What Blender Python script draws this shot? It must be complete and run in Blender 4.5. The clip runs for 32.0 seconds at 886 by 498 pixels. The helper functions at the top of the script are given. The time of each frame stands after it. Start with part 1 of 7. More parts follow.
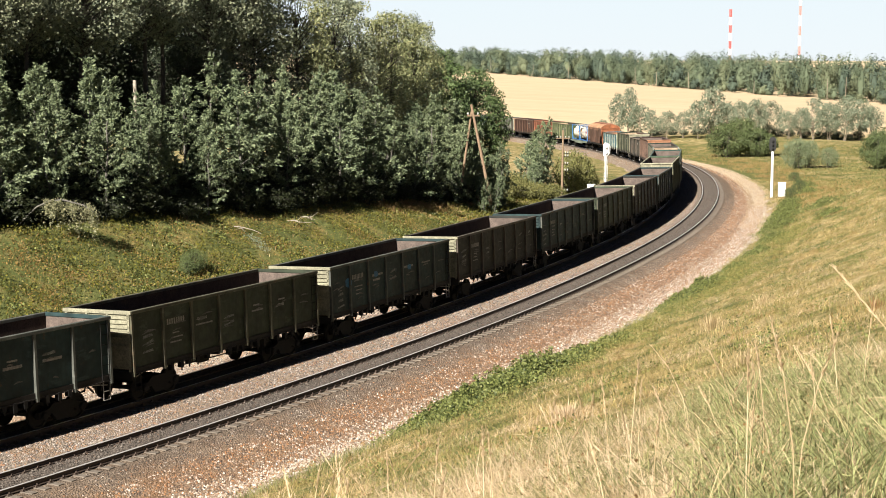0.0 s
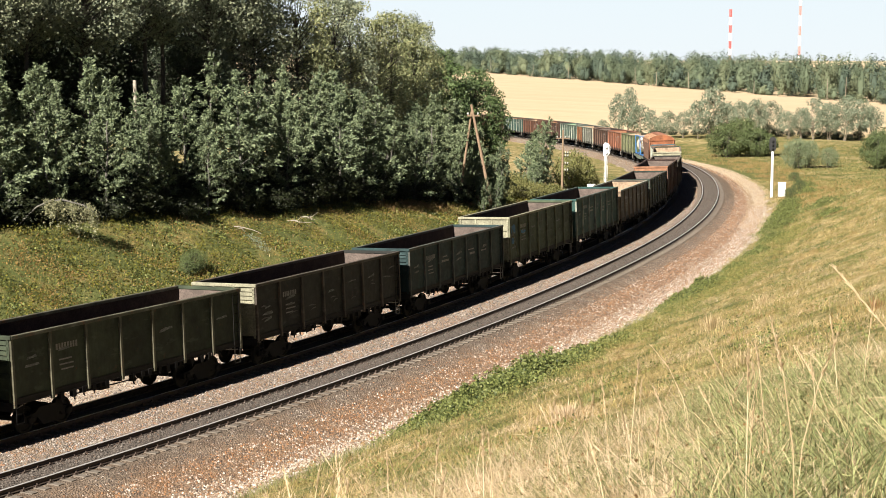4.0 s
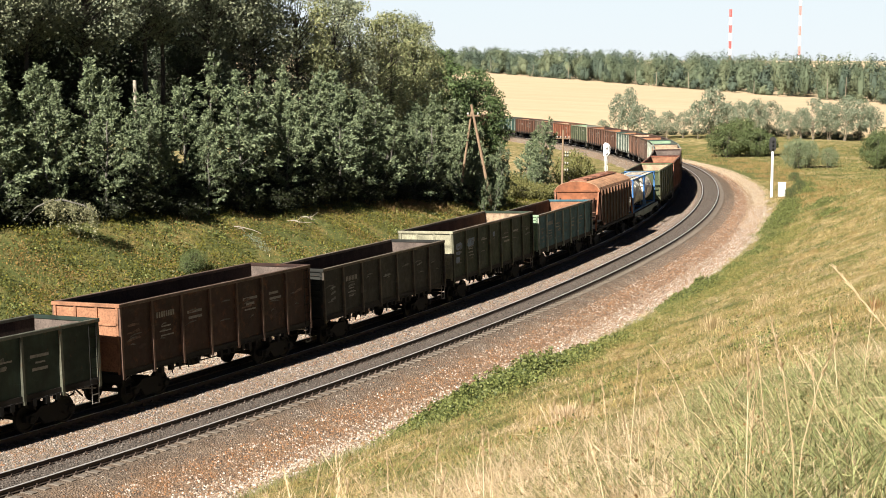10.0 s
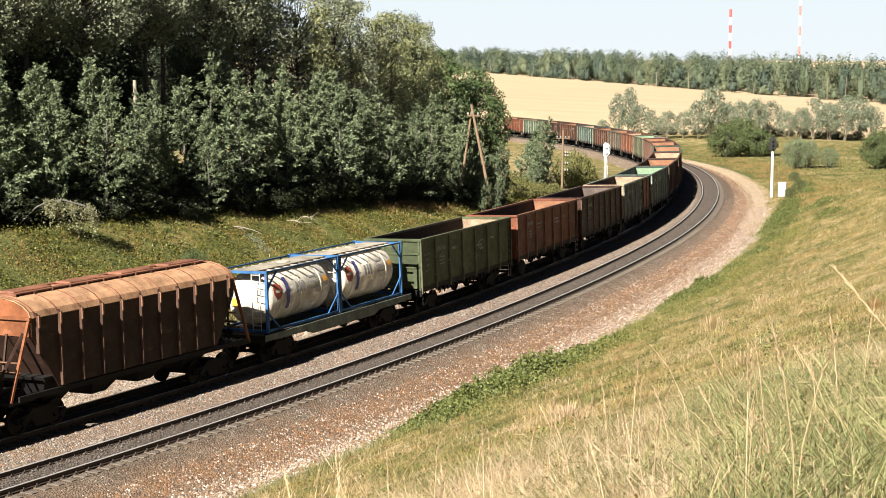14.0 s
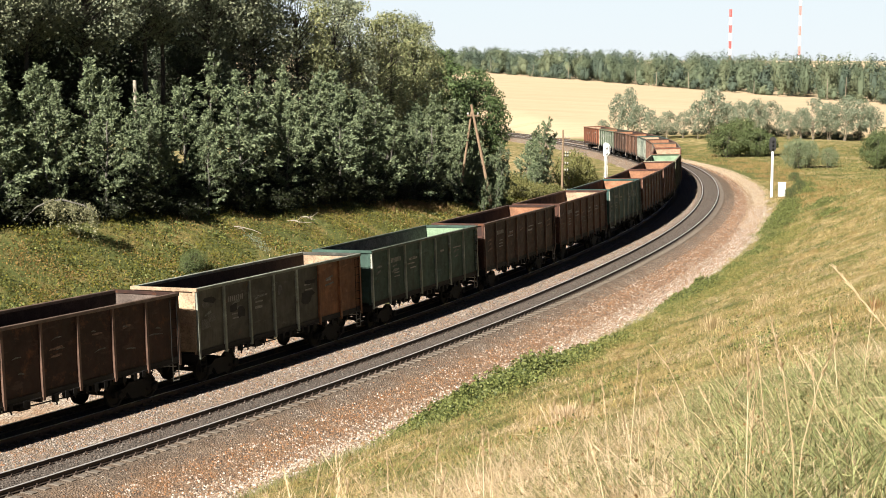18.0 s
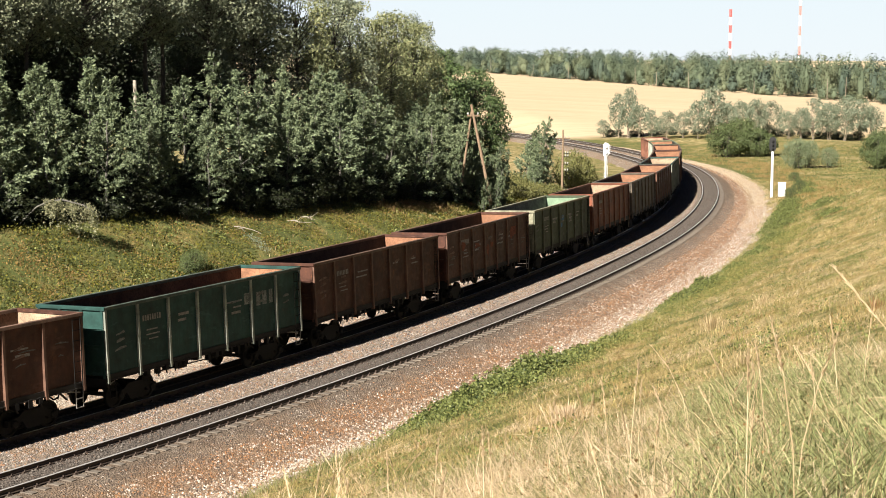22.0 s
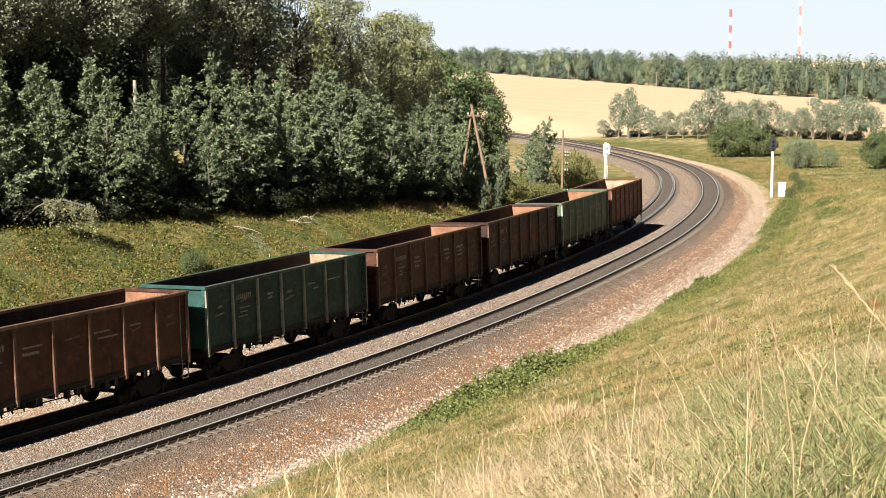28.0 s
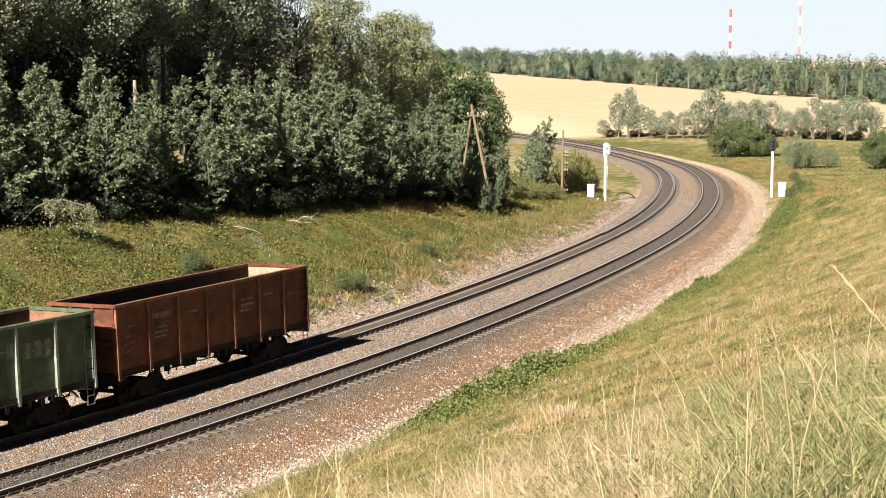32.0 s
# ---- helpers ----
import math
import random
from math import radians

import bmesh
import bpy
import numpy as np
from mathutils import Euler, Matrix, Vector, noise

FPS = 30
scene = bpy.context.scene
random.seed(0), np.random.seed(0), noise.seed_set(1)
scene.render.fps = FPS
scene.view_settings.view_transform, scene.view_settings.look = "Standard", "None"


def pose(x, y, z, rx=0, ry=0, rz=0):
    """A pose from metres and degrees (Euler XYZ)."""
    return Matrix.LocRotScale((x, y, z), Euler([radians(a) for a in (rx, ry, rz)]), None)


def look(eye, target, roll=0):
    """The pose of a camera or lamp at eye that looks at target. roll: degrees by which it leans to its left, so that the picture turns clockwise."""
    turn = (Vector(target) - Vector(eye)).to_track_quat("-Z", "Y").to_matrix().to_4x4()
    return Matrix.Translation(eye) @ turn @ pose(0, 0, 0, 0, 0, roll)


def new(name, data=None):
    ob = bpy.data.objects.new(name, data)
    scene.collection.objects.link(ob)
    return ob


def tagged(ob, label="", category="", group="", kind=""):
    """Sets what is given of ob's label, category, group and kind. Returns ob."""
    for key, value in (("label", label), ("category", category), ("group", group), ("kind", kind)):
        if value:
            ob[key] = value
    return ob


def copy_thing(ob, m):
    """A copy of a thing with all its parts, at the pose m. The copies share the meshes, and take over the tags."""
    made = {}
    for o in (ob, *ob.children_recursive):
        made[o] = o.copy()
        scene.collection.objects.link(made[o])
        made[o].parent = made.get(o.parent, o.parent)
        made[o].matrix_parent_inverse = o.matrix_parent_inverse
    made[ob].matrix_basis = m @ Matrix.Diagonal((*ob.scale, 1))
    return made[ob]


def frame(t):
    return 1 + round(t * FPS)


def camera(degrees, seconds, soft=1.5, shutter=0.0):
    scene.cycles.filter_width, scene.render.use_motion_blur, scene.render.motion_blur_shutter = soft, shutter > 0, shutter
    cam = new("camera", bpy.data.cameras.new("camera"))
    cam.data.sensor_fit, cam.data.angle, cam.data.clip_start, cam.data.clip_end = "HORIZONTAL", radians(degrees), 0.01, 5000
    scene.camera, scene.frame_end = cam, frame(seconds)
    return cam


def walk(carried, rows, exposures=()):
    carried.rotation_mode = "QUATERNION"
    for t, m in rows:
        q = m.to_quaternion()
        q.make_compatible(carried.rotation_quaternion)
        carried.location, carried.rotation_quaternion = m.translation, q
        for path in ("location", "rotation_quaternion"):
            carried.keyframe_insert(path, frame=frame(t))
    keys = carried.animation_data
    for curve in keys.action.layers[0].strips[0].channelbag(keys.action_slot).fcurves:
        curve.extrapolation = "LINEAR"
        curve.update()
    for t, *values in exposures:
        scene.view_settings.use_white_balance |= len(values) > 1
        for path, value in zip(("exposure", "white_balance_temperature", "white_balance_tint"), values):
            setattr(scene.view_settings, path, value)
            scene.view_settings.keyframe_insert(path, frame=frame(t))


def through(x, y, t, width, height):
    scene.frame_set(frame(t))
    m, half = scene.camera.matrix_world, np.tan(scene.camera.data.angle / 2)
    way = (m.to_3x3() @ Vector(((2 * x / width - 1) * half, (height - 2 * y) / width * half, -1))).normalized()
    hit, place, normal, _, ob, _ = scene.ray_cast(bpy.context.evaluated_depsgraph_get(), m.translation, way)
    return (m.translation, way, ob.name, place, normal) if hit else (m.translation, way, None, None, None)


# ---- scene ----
# A fixed camera on the shoulder of a railway cutting, looking down on a curve of double track.
cam = camera(31.28, 32.0, soft=0.9)
EYE = (0.0, 0.0, 12.253)
VIEW = pose(*EYE, 90 - 6.583, 0, 0) @ pose(0, 0, 0, 0, 0, 0.10)
walk(cam, [(0.0, VIEW), (32.0, VIEW)], exposures=[(0.0, 1.57), (32.0, 1.57)])

# ---- light: clear late-summer day, sun behind the camera and a little to its side ----
SUN_TRAVEL = Vector((0.4695, 0.883, 0)).normalized()
SUN_UP = radians(36.5)
world = bpy.data.worlds.new("world")
scene.world = world
world.use_nodes = True
wn = world.node_tree
sky = wn.nodes.new("ShaderNodeTexSky")
sky.sky_type, sky.sun_disc = "NISHITA", False
sky.sun_elevation = SUN_UP
sky.sun_rotation = math.atan2(-SUN_TRAVEL.x, -SUN_TRAVEL.y)
sky.air_density, sky.dust_density, sky.ozone_density = 0.15, 0.05, 1.0
wn.links.new(sky.outputs["Color"], wn.nodes["Background"].inputs["Color"])
wn.nodes["Background"].inputs["Strength"].default_value = 0.029
sun = new("sun", bpy.data.lights.new("sun", "SUN"))
sun.data.energy, sun.data.angle, sun.data.color = 5.0, radians(0.5), (1.0, 0.93, 0.82)
sun.matrix_world = look((0, 0, 60), Vector((0, 0, 60)) + Vector((SUN_TRAVEL.x * math.cos(SUN_UP), SUN_TRAVEL.y * math.cos(SUN_UP), -math.sin(SUN_UP))))


def backdrop_sky():
    """Pale haze low over the northern horizon, far behind everything."""
    m = bpy.data.materials.new("horizon_haze")
    m.use_nodes = True
    t = m.node_tree
    t.nodes.remove(t.nodes["Principled BSDF"])
    e = t.nodes.new("ShaderNodeEmission")
    g = t.nodes.new("ShaderNodeTexCoord")
    sp = t.nodes.new("ShaderNodeSeparateXYZ")
    r = t.nodes.new("ShaderNodeValToRGB")
    r.color_ramp.elements[0].color, r.color_ramp.elements[1].color = (0.85, 0.90, 0.92, 1), (0.75, 0.875, 0.945, 1)
    t.links.new(g.outputs["Generated"], sp.inputs[0])
    t.links.new(sp.outputs["Z"], r.inputs["Fac"])
    t.links.new(r.outputs["Color"], e.inputs["Color"])
    e.inputs["Strength"].default_value = 0.357
    t.links.new(e.outputs[0], t.nodes["Material Output"].inputs["Surface"])
    me = bpy.data.meshes.new("backdrop")
    n = 24
    vs = [(4300 * math.sin(a), 4300 * math.cos(a), z) for z in (-60, 420) for a in np.linspace(-0.6, 0.6, n)]
    me.from_pydata(vs, [], [(i, i + 1, n + i + 1, n + i) for i in range(n - 1)])
    me.materials.append(m)
    tagged(new("backdrop", me), "pale hazy sky above the northern horizon", "sky", kind="structure")


backdrop_sky()
# ---- the line of the railway: a centre line by arc length, straight at both ends ----
CANT, D_TRACK, HALF_GAUGE = 0.0297, 4.571, 0.797
S0, S1 = -560.0, 640.0
KNOT_S = [-600, -45, -20, 5, 30, 55, 80, 105, 130, 155, 180, 205, 230, 255, 280, 400, 440, 900]
KNOT_K = [0, 0, -0.00492, -0.00349, -0.0029, -0.00269, -0.00255, -0.00252, -0.0027, -0.00259, -0.00247, -0.00249, -0.00254, -0.00256, -0.00256, -0.00256, 0, 0]
LINE_S = np.arange(S0, S1 + 0.5, 1.0)
_k = np.interp((LINE_S[:-1] + LINE_S[1:]) / 2, KNOT_S, KNOT_K)
_h = np.concatenate([[0], np.cumsum(_k)])
_i0 = int(round(-20 - S0))
LINE_H = _h - _h[_i0] + 0.5823
_hm = (LINE_H[:-1] + LINE_H[1:]) / 2
LINE_X = np.concatenate([[0], np.cumsum(np.sin(_hm))])
LINE_Y = np.concatenate([[0], np.cumsum(np.cos(_hm))])
# the line falls gently beyond the cutting
_z = np.interp(LINE_S, [-600, 20, 50, 80, 110, 140, 170, 200, 230, 270, 320, 420, 900], [0, 0, -0.066, -0.37, -0.601, -0.671, -1.091, -1.619, -1.886, -2.142, -2.345, -2.6, -2.6])
_w = np.hanning(41)
LINE_Z = np.convolve(np.pad(_z, 20, mode="edge"), _w / _w.sum(), "valid")
LINE_X += -23.817 - LINE_X[_i0]
LINE_Y += 37.181 - LINE_Y[_i0]


def on_line(s, off=0.0, z=0.0, flat=False):
    """World points at arc length s, off metres to the right of the centre of the first track, z over the rail."""
    s = np.asarray(s, float)
    x, y, h = np.interp(s, LINE_S, LINE_X), np.interp(s, LINE_S, LINE_Y), np.interp(s, LINE_S, LINE_H)
    zz = z + np.interp(s, LINE_S, LINE_Z)
    return np.stack([x + off * np.cos(h), y - off * np.sin(h), zz], -1)


def on_track(s, base, off, z):
    """As on_line, for a track whose centre lies base metres to the right, tilted by the cant."""
    c = CANT
    return on_line(s, base + off * math.cos(c) - z * math.sin(c), z * math.cos(c) + off * math.sin(c))


def heading(s):
    return float(np.interp(s, LINE_S, LINE_H))


def beside(x, y):
    """Arc length and signed distance to the right of the first track's centre, for arrays of places."""
    x, y = np.ravel(x).astype(float), np.ravel(y).astype(float)
    s_out, d_out = np.empty(len(x)), np.empty(len(x))
    for a in range(0, len(x), 4000):
        px, py = x[a:a + 4000, None], y[a:a + 4000, None]
        i = np.argmin((px - LINE_X[::4]) ** 2 + (py - LINE_Y[::4]) ** 2, axis=1) * 4
        i = np.clip(i, 0, len(LINE_S) - 1)
        dx, dy = px[:, 0] - LINE_X[i], py[:, 0] - LINE_Y[i]
        t = np.clip(dx * np.sin(LINE_H[i]) + dy * np.cos(LINE_H[i]), -4, 4)
        s = LINE_S[i] + t
        qx, qy, qh = np.interp(s, LINE_S, LINE_X), np.interp(s, LINE_S, LINE_Y), np.interp(s, LINE_S, LINE_H)
        side = (px[:, 0] - qx) * np.cos(qh) - (py[:, 0] - qy) * np.sin(qh)
        d_out[a:a + 4000] = np.sign(side) * np.hypot(px[:, 0] - qx, py[:, 0] - qy)
        s_out[a:a + 4000] = s
    return s_out, d_out


def smooth(a, b, x):
    t = np.clip((x - a) / (b - a), 0, 1)
    return t * t * (3 - 2 * t)


def waves(x, y, size, seed):
    """Cheap smooth unevenness, about -1 to 1."""
    r = np.random.RandomState(seed)
    out = np.zeros_like(x, dtype=float)
    for k in range(7):
        a, f, p = r.uniform(0, 6.28), r.uniform(0.6, 1.9) / size * 6.28, r.uniform(0, 6.28)
        out += np.sin((x * math.cos(a) + y * math.sin(a)) * f + p)
    return out / 3.5


def ground_height(x, y):
    x, y = np.asarray(x, float), np.asarray(y, float)
    shape = x.shape
    x, y = x.ravel(), y.ravel()
    s, d = beside(x, y)
    far = -1.2 + 0.0157 * (y - 300) - 0.042 * np.clip(x - 30, -150, 400) * smooth(170, 420, y)
    far = np.where(y < 300, -1.2 - 0.02 * np.clip(x - 20, 0, 120) * smooth(150, 300, y), far)
    far = np.minimum(far, 24)
    # right-hand bank
    dr = d - D_TRACK - HALF_GAUGE
    keep = 1 - smooth(82, 150, s)
    rise = 0.39 * np.clip(dr - 4.9, 0, 29) + 0.10 * np.clip(dr - 33.9, 0, 60)
    bank_r = -0.85 + rise * keep + 0.10 * waves(x, y, 7, 3) * smooth(5, 9, dr)
    # left-hand bank
    dl = -d - HALF_GAUGE
    keep_l = 1 - 0.86 * smooth(45, 118, s)
    bank_l = -0.85 + (0.37 * np.clip(dl - 3.6, 0, 13) + 0.12 * np.clip(dl - 16.6, 0, 45)) * keep_l + 0.12 * waves(x, y, 6, 5) * smooth(4, 8, dl)
    near = np.where(d > 0, bank_r, bank_l) + np.interp(s, LINE_S, LINE_Z)
    flat = np.where(d > 0, np.clip(dr, 0, None), np.clip(dl, 0, None))
    mix = np.where(d > 0, smooth(100, 190, s) * smooth(8, 45, dr), smooth(170, 260, y) * smooth(12, 40, dl))
    mix = np.maximum(mix, smooth(300, 420, y) * smooth(6, 20, flat))
    return (near * (1 - mix) + far * mix).reshape(shape)


# ---- geometry by numbers ----
class Geo:
    def __init__(self):
        self.v, self.f = [], []

    def add(self, verts, faces):
        n = len(self.v)
        self.v += [tuple(p) for p in verts]
        self.f += [tuple(n + i for i in f) for f in faces]
        return self

    def box(self, x0, x1, y0, y1, z0, z1, ch=0.0):
        """A box, its edges along y and z chamfered by ch."""
        if ch:
            c = ch
            ring = [(x0 + c, y0), (x1 - c, y0), (x1, y0 + c), (x1, y1 - c), (x1 - c, y1), (x0 + c, y1), (x0, y1 - c), (x0, y0 + c)]
            ins = [(min(max(a, x0 + c), x1 - c), min(max(b, y0 + c), y1 - c)) for a, b in ring]
            vs = [(a, b, z0 + c) for a, b in ring] + [(a, b, z1 - c) for a, b in ring] + [(a, b, z0) for a, b in ins] + [(a, b, z1) for a, b in ins]
            fs = [(i, (i + 1) % 8, 8 + (i + 1) % 8, 8 + i) for i in range(8)]
            fs += [(16 + i, 16 + (i + 1) % 8, (i + 1) % 8, i) for i in range(8)] + [(8 + i, 8 + (i + 1) % 8, 24 + (i + 1) % 8, 24 + i) for i in range(8)]
            fs += [tuple(range(23, 15, -1)), tuple(range(24, 32))]
            return self.add(vs, fs)
        vs = [(x, y, z) for z in (z0, z1) for x, y in ((x0, y0), (x1, y0), (x1, y1), (x0, y1))]
        return self.add(vs, [(3, 2, 1, 0), (4, 5, 6, 7), (0, 1, 5, 4), (1, 2, 6, 5), (2, 3, 7, 6), (3, 0, 4, 7)])

    def tube(self, p, q, r, n=8, r2=None):
        p, q = Vector(p), Vector(q)
        w = (q - p).normalized()
        u = w.orthogonal().normalized()
        t = w.cross(u)
        r2 = r if r2 is None else r2
        vs = [p + (u * math.cos(6.2832 * i / n) + t * math.sin(6.2832 * i / n)) * r for i in range(n)]
        vs += [q + (u * math.cos(6.2832 * i / n) + t * math.sin(6.2832 * i / n)) * r2 for i in range(n)]
        return self.add(vs, [(i, (i + 1) % n, n + (i + 1) % n, n + i) for i in range(n)] + [tuple(range(n - 1, -1, -1)), tuple(range(n, 2 * n))])

    def bar(self, p, q, w, h, up=(0, 0, 1)):
        """A straight bar of w by h from p to q."""
        p, q = Vector(p), Vector(q)
        d = (q - p).normalized()
        side = d.cross(Vector(up))
        side = side.normalized() if side.length > 1e-4 else d.orthogonal().normalized()
        top = side.cross(d).normalized()
        vs = [e + side * a * w / 2 + top * b * h / 2 for e in (p, q) for a, b in ((-1, -1), (1, -1), (1, 1), (-1, 1))]
        return self.add(vs, [(3, 2, 1, 0), (4, 5, 6, 7), (0, 1, 5, 4), (1, 2, 6, 5), (2, 3, 7, 6), (3, 0, 4, 7)])

    def extrude_x(self, yz, x0, x1):
        n = len(yz)
        vs = [(x0, a, b) for a, b in yz] + [(x1, a, b) for a, b in yz]
        return self.add(vs, [(i, (i + 1) % n, n + (i + 1) % n, n + i) for i in range(n)] + [tuple(range(n - 1, -1, -1)), tuple(range(n, 2 * n))])

    def extrude_y(self, xz, y0, y1):
        n = len(xz)
        vs = [(a, y0, b) for a, b in xz] + [(a, y1, b) for a, b in xz]
        return self.add(vs, [(n + i, n + (i + 1) % n, (i + 1) % n, i) for i in range(n)] + [tuple(range(n)), tuple(range(2 * n - 1, n - 1, -1))])

    def lathe_x(self, prof, x, y, z, n=18):
        """Turned about an axis along x: prof is (x, r)."""
        vs, fs = [], []
        for a, r in prof:
            vs += [(x + a, y + r * math.cos(6.2832 * i / n), z + r * math.sin(6.2832 * i / n)) for i in range(n)]
        for k in range(len(prof) - 1):
            fs += [(k * n + i, k * n + (i + 1) % n, (k + 1) * n + (i + 1) % n, (k + 1) * n + i) for i in range(n)]
        fs += [tuple(range(n - 1, -1, -1)), tuple(range((len(prof) - 1) * n, len(prof) * n))]
        return self.add(vs, fs)

    def lathe_y(self, prof, x, y, z, n=20):
        m = len(self.v)
        self.lathe_x(prof, 0, 0, 0, n)
        self.v[m:] = [(x + b, y + a, z + c) for a, b, c in self.v[m:]]
        return self

    def lathe_z(self, prof, x, y, z, n=16):
        m = len(self.v)
        self.lathe_x(prof, 0, 0, 0, n)
        self.v[m:] = [(x + b, y + c, z + a) for a, b, c in self.v[m:]]
        return self


def mesh_of(name, geo, soft_shade=False):
    me = bpy.data.meshes.new(name)
    me.from_pydata(geo.v, [], geo.f)
    bm = bmesh.new()
    bm.from_mesh(me)
    bmesh.ops.recalc_face_normals(bm, faces=bm.faces)
    bm.to_mesh(me)
    bm.free()
    if soft_shade:
        me.polygons.foreach_set("use_smooth", [True] * len(me.polygons))
    return me


def part(name, geo, material, parent=None, label="", soft_shade=False):
    me = mesh_of(name, geo, soft_shade)
    me.materials.append(material)
    ob = new(name, me)
    ob.parent = parent
    return tagged(ob, label)


def quads(name, verts, faces, material, parent=None, label="", smooth_all=False):
    """A large mesh from arrays: verts (n, 3), faces (m, 3 or 4)."""
    verts, faces = np.asarray(verts, np.float32), np.asarray(faces, np.int32)
    me = bpy.data.meshes.new(name)
    k = faces.shape[1]
    me.vertices.add(len(verts))
    me.vertices.foreach_set("co", verts.ravel())
    me.loops.add(faces.size)
    me.loops.foreach_set("vertex_index", faces.ravel())
    me.polygons.add(len(faces))
    me.polygons.foreach_set("loop_start", np.arange(0, faces.size, k, dtype=np.int32))
    me.polygons.foreach_set("loop_total", np.full(len(faces), k, np.int32))
    if smooth_all:
        me.polygons.foreach_set("use_smooth", np.ones(len(faces), bool))
    me.update(calc_edges=True)
    me.materials.append(material)
    ob = new(name, me)
    ob.parent = parent
    return tagged(ob, label)


def thing(name, m, label, category, group="", kind=""):
    ob = new(name)
    ob.empty_display_size = 0.3
    ob.matrix_world = m
    return tagged(ob, label, category, group, kind)


# ---- materials ----
class Nodes:
    def __init__(self, name):
        self.mat = bpy.data.materials.new(name)
        self.mat.use_nodes = True
        self.t = self.mat.node_tree
        self.p = self.t.nodes["Principled BSDF"]
        self.out = self.t.nodes["Material Output"]
        self.coord = self.t.nodes.new("ShaderNodeTexCoord")
        self.info = None

    def put(self, node, socket, value):
        if hasattr(value, "is_output"):
            self.t.links.new(value, node.inputs[socket])
        else:
            node.inputs[socket].default_value = value

    def noise(self, scale, detail=4, rough=0.6, vec=None, stretch=None):
        n = self.t.nodes.new("ShaderNodeTexNoise")
        n.inputs["Scale"].default_value, n.inputs["Detail"].default_value, n.inputs["Roughness"].default_value = scale, detail, rough
        v = vec or self.coord.outputs["Object"]
        if stretch:
            m = self.t.nodes.new("ShaderNodeMapping")
            m.inputs["Scale"].default_value = stretch
            self.t.links.new(v, m.inputs["Vector"])
            v = m.outputs["Vector"]
        self.t.links.new(v, n.inputs["Vector"])
        return n.outputs["Fac"]

    def ramp(self, fac, a, b, ca=(0, 0, 0, 1), cb=(1, 1, 1, 1)):
        r = self.t.nodes.new("ShaderNodeValToRGB")
        r.color_ramp.elements[0].position, r.color_ramp.elements[1].position = a, b
        r.color_ramp.elements[0].color, r.color_ramp.elements[1].color = ca, cb
        self.t.links.new(fac, r.inputs["Fac"])
        return r.outputs["Color"]

    def mix(self, fac, a, b, how="MIX"):
        m = self.t.nodes.new("ShaderNodeMix")
        m.data_type, m.blend_type = "RGBA", how
        self.put(m, 0, fac)
        for i, c in ((6, a), (7, b)):
            self.put(m, i, c if hasattr(c, "is_output") else (*c[:3], 1))
        return m.outputs[2]

    def maths(self, how, a, b=0.0):
        m = self.t.nodes.new("ShaderNodeMath")
        m.operation = how
        self.put(m, 0, a)
        self.put(m, 1, b)
        return m.outputs[0]

    def random(self):
        if self.info is None:
            self.info = self.t.nodes.new("ShaderNodeObjectInfo")
        return self.info.outputs["Random"]

    def island(self):
        return self.t.nodes.new("ShaderNodeNewGeometry").outputs["Random Per Island"]

    def shifted(self):
        """Object coordinates moved by the object's own random number."""
        m = self.t.nodes.new("ShaderNodeVectorMath")
        m.operation = "MULTIPLY_ADD"
        c = self.t.nodes.new("ShaderNodeCombineXYZ")
        r = self.random()
        for i in range(3):
            self.t.links.new(r, c.inputs[i])
        self.t.links.new(c.outputs[0], m.inputs[0])
        m.inputs[1].default_value = (37, 53, 71)
        self.t.links.new(self.coord.outputs["Object"], m.inputs[2])
        return m.outputs[0]

    def bump(self, height, strength, distance):
        b = self.t.nodes.new("ShaderNodeBump")
        b.inputs["Strength"].default_value, b.inputs["Distance"].default_value = strength, distance
        self.t.links.new(height, b.inputs["Height"])
        self.t.links.new(b.outputs["Normal"], self.p.inputs["Normal"])

    def done(self, color, rough=0.7, metal=0.0, spec=0.4):
        self.put(self.p, "Base Color", color if hasattr(color, "is_output") else (*color, 1))
        self.put(self.p, "Roughness", rough)
        self.put(self.p, "Metallic", metal)
        self.p.inputs["Specular IOR Level"].default_value = spec
        return self.mat


def plain(name, color, rough=0.6, metal=0.0, vary=0.25, scale=6.0, spec=0.4):
    """A surface with grain and stains at two scales round one colour."""
    n = Nodes(name)
    v = n.shifted()
    c = n.mix(n.ramp(n.noise(scale, 5, 0.65, v), 0.3, 0.75), [k * (1 - vary) for k in color], [min(1, k * (1 + vary * 0.7)) for k in color])
    c = n.mix(n.ramp(n.noise(scale * 9, 3, 0.6, v), 0.45, 0.8), c, [k * (1 - vary * 1.3) for k in color])
    n.bump(n.noise(scale * 12, 3), 0.25, 0.004)
    return n.done(c, rough, metal, spec)


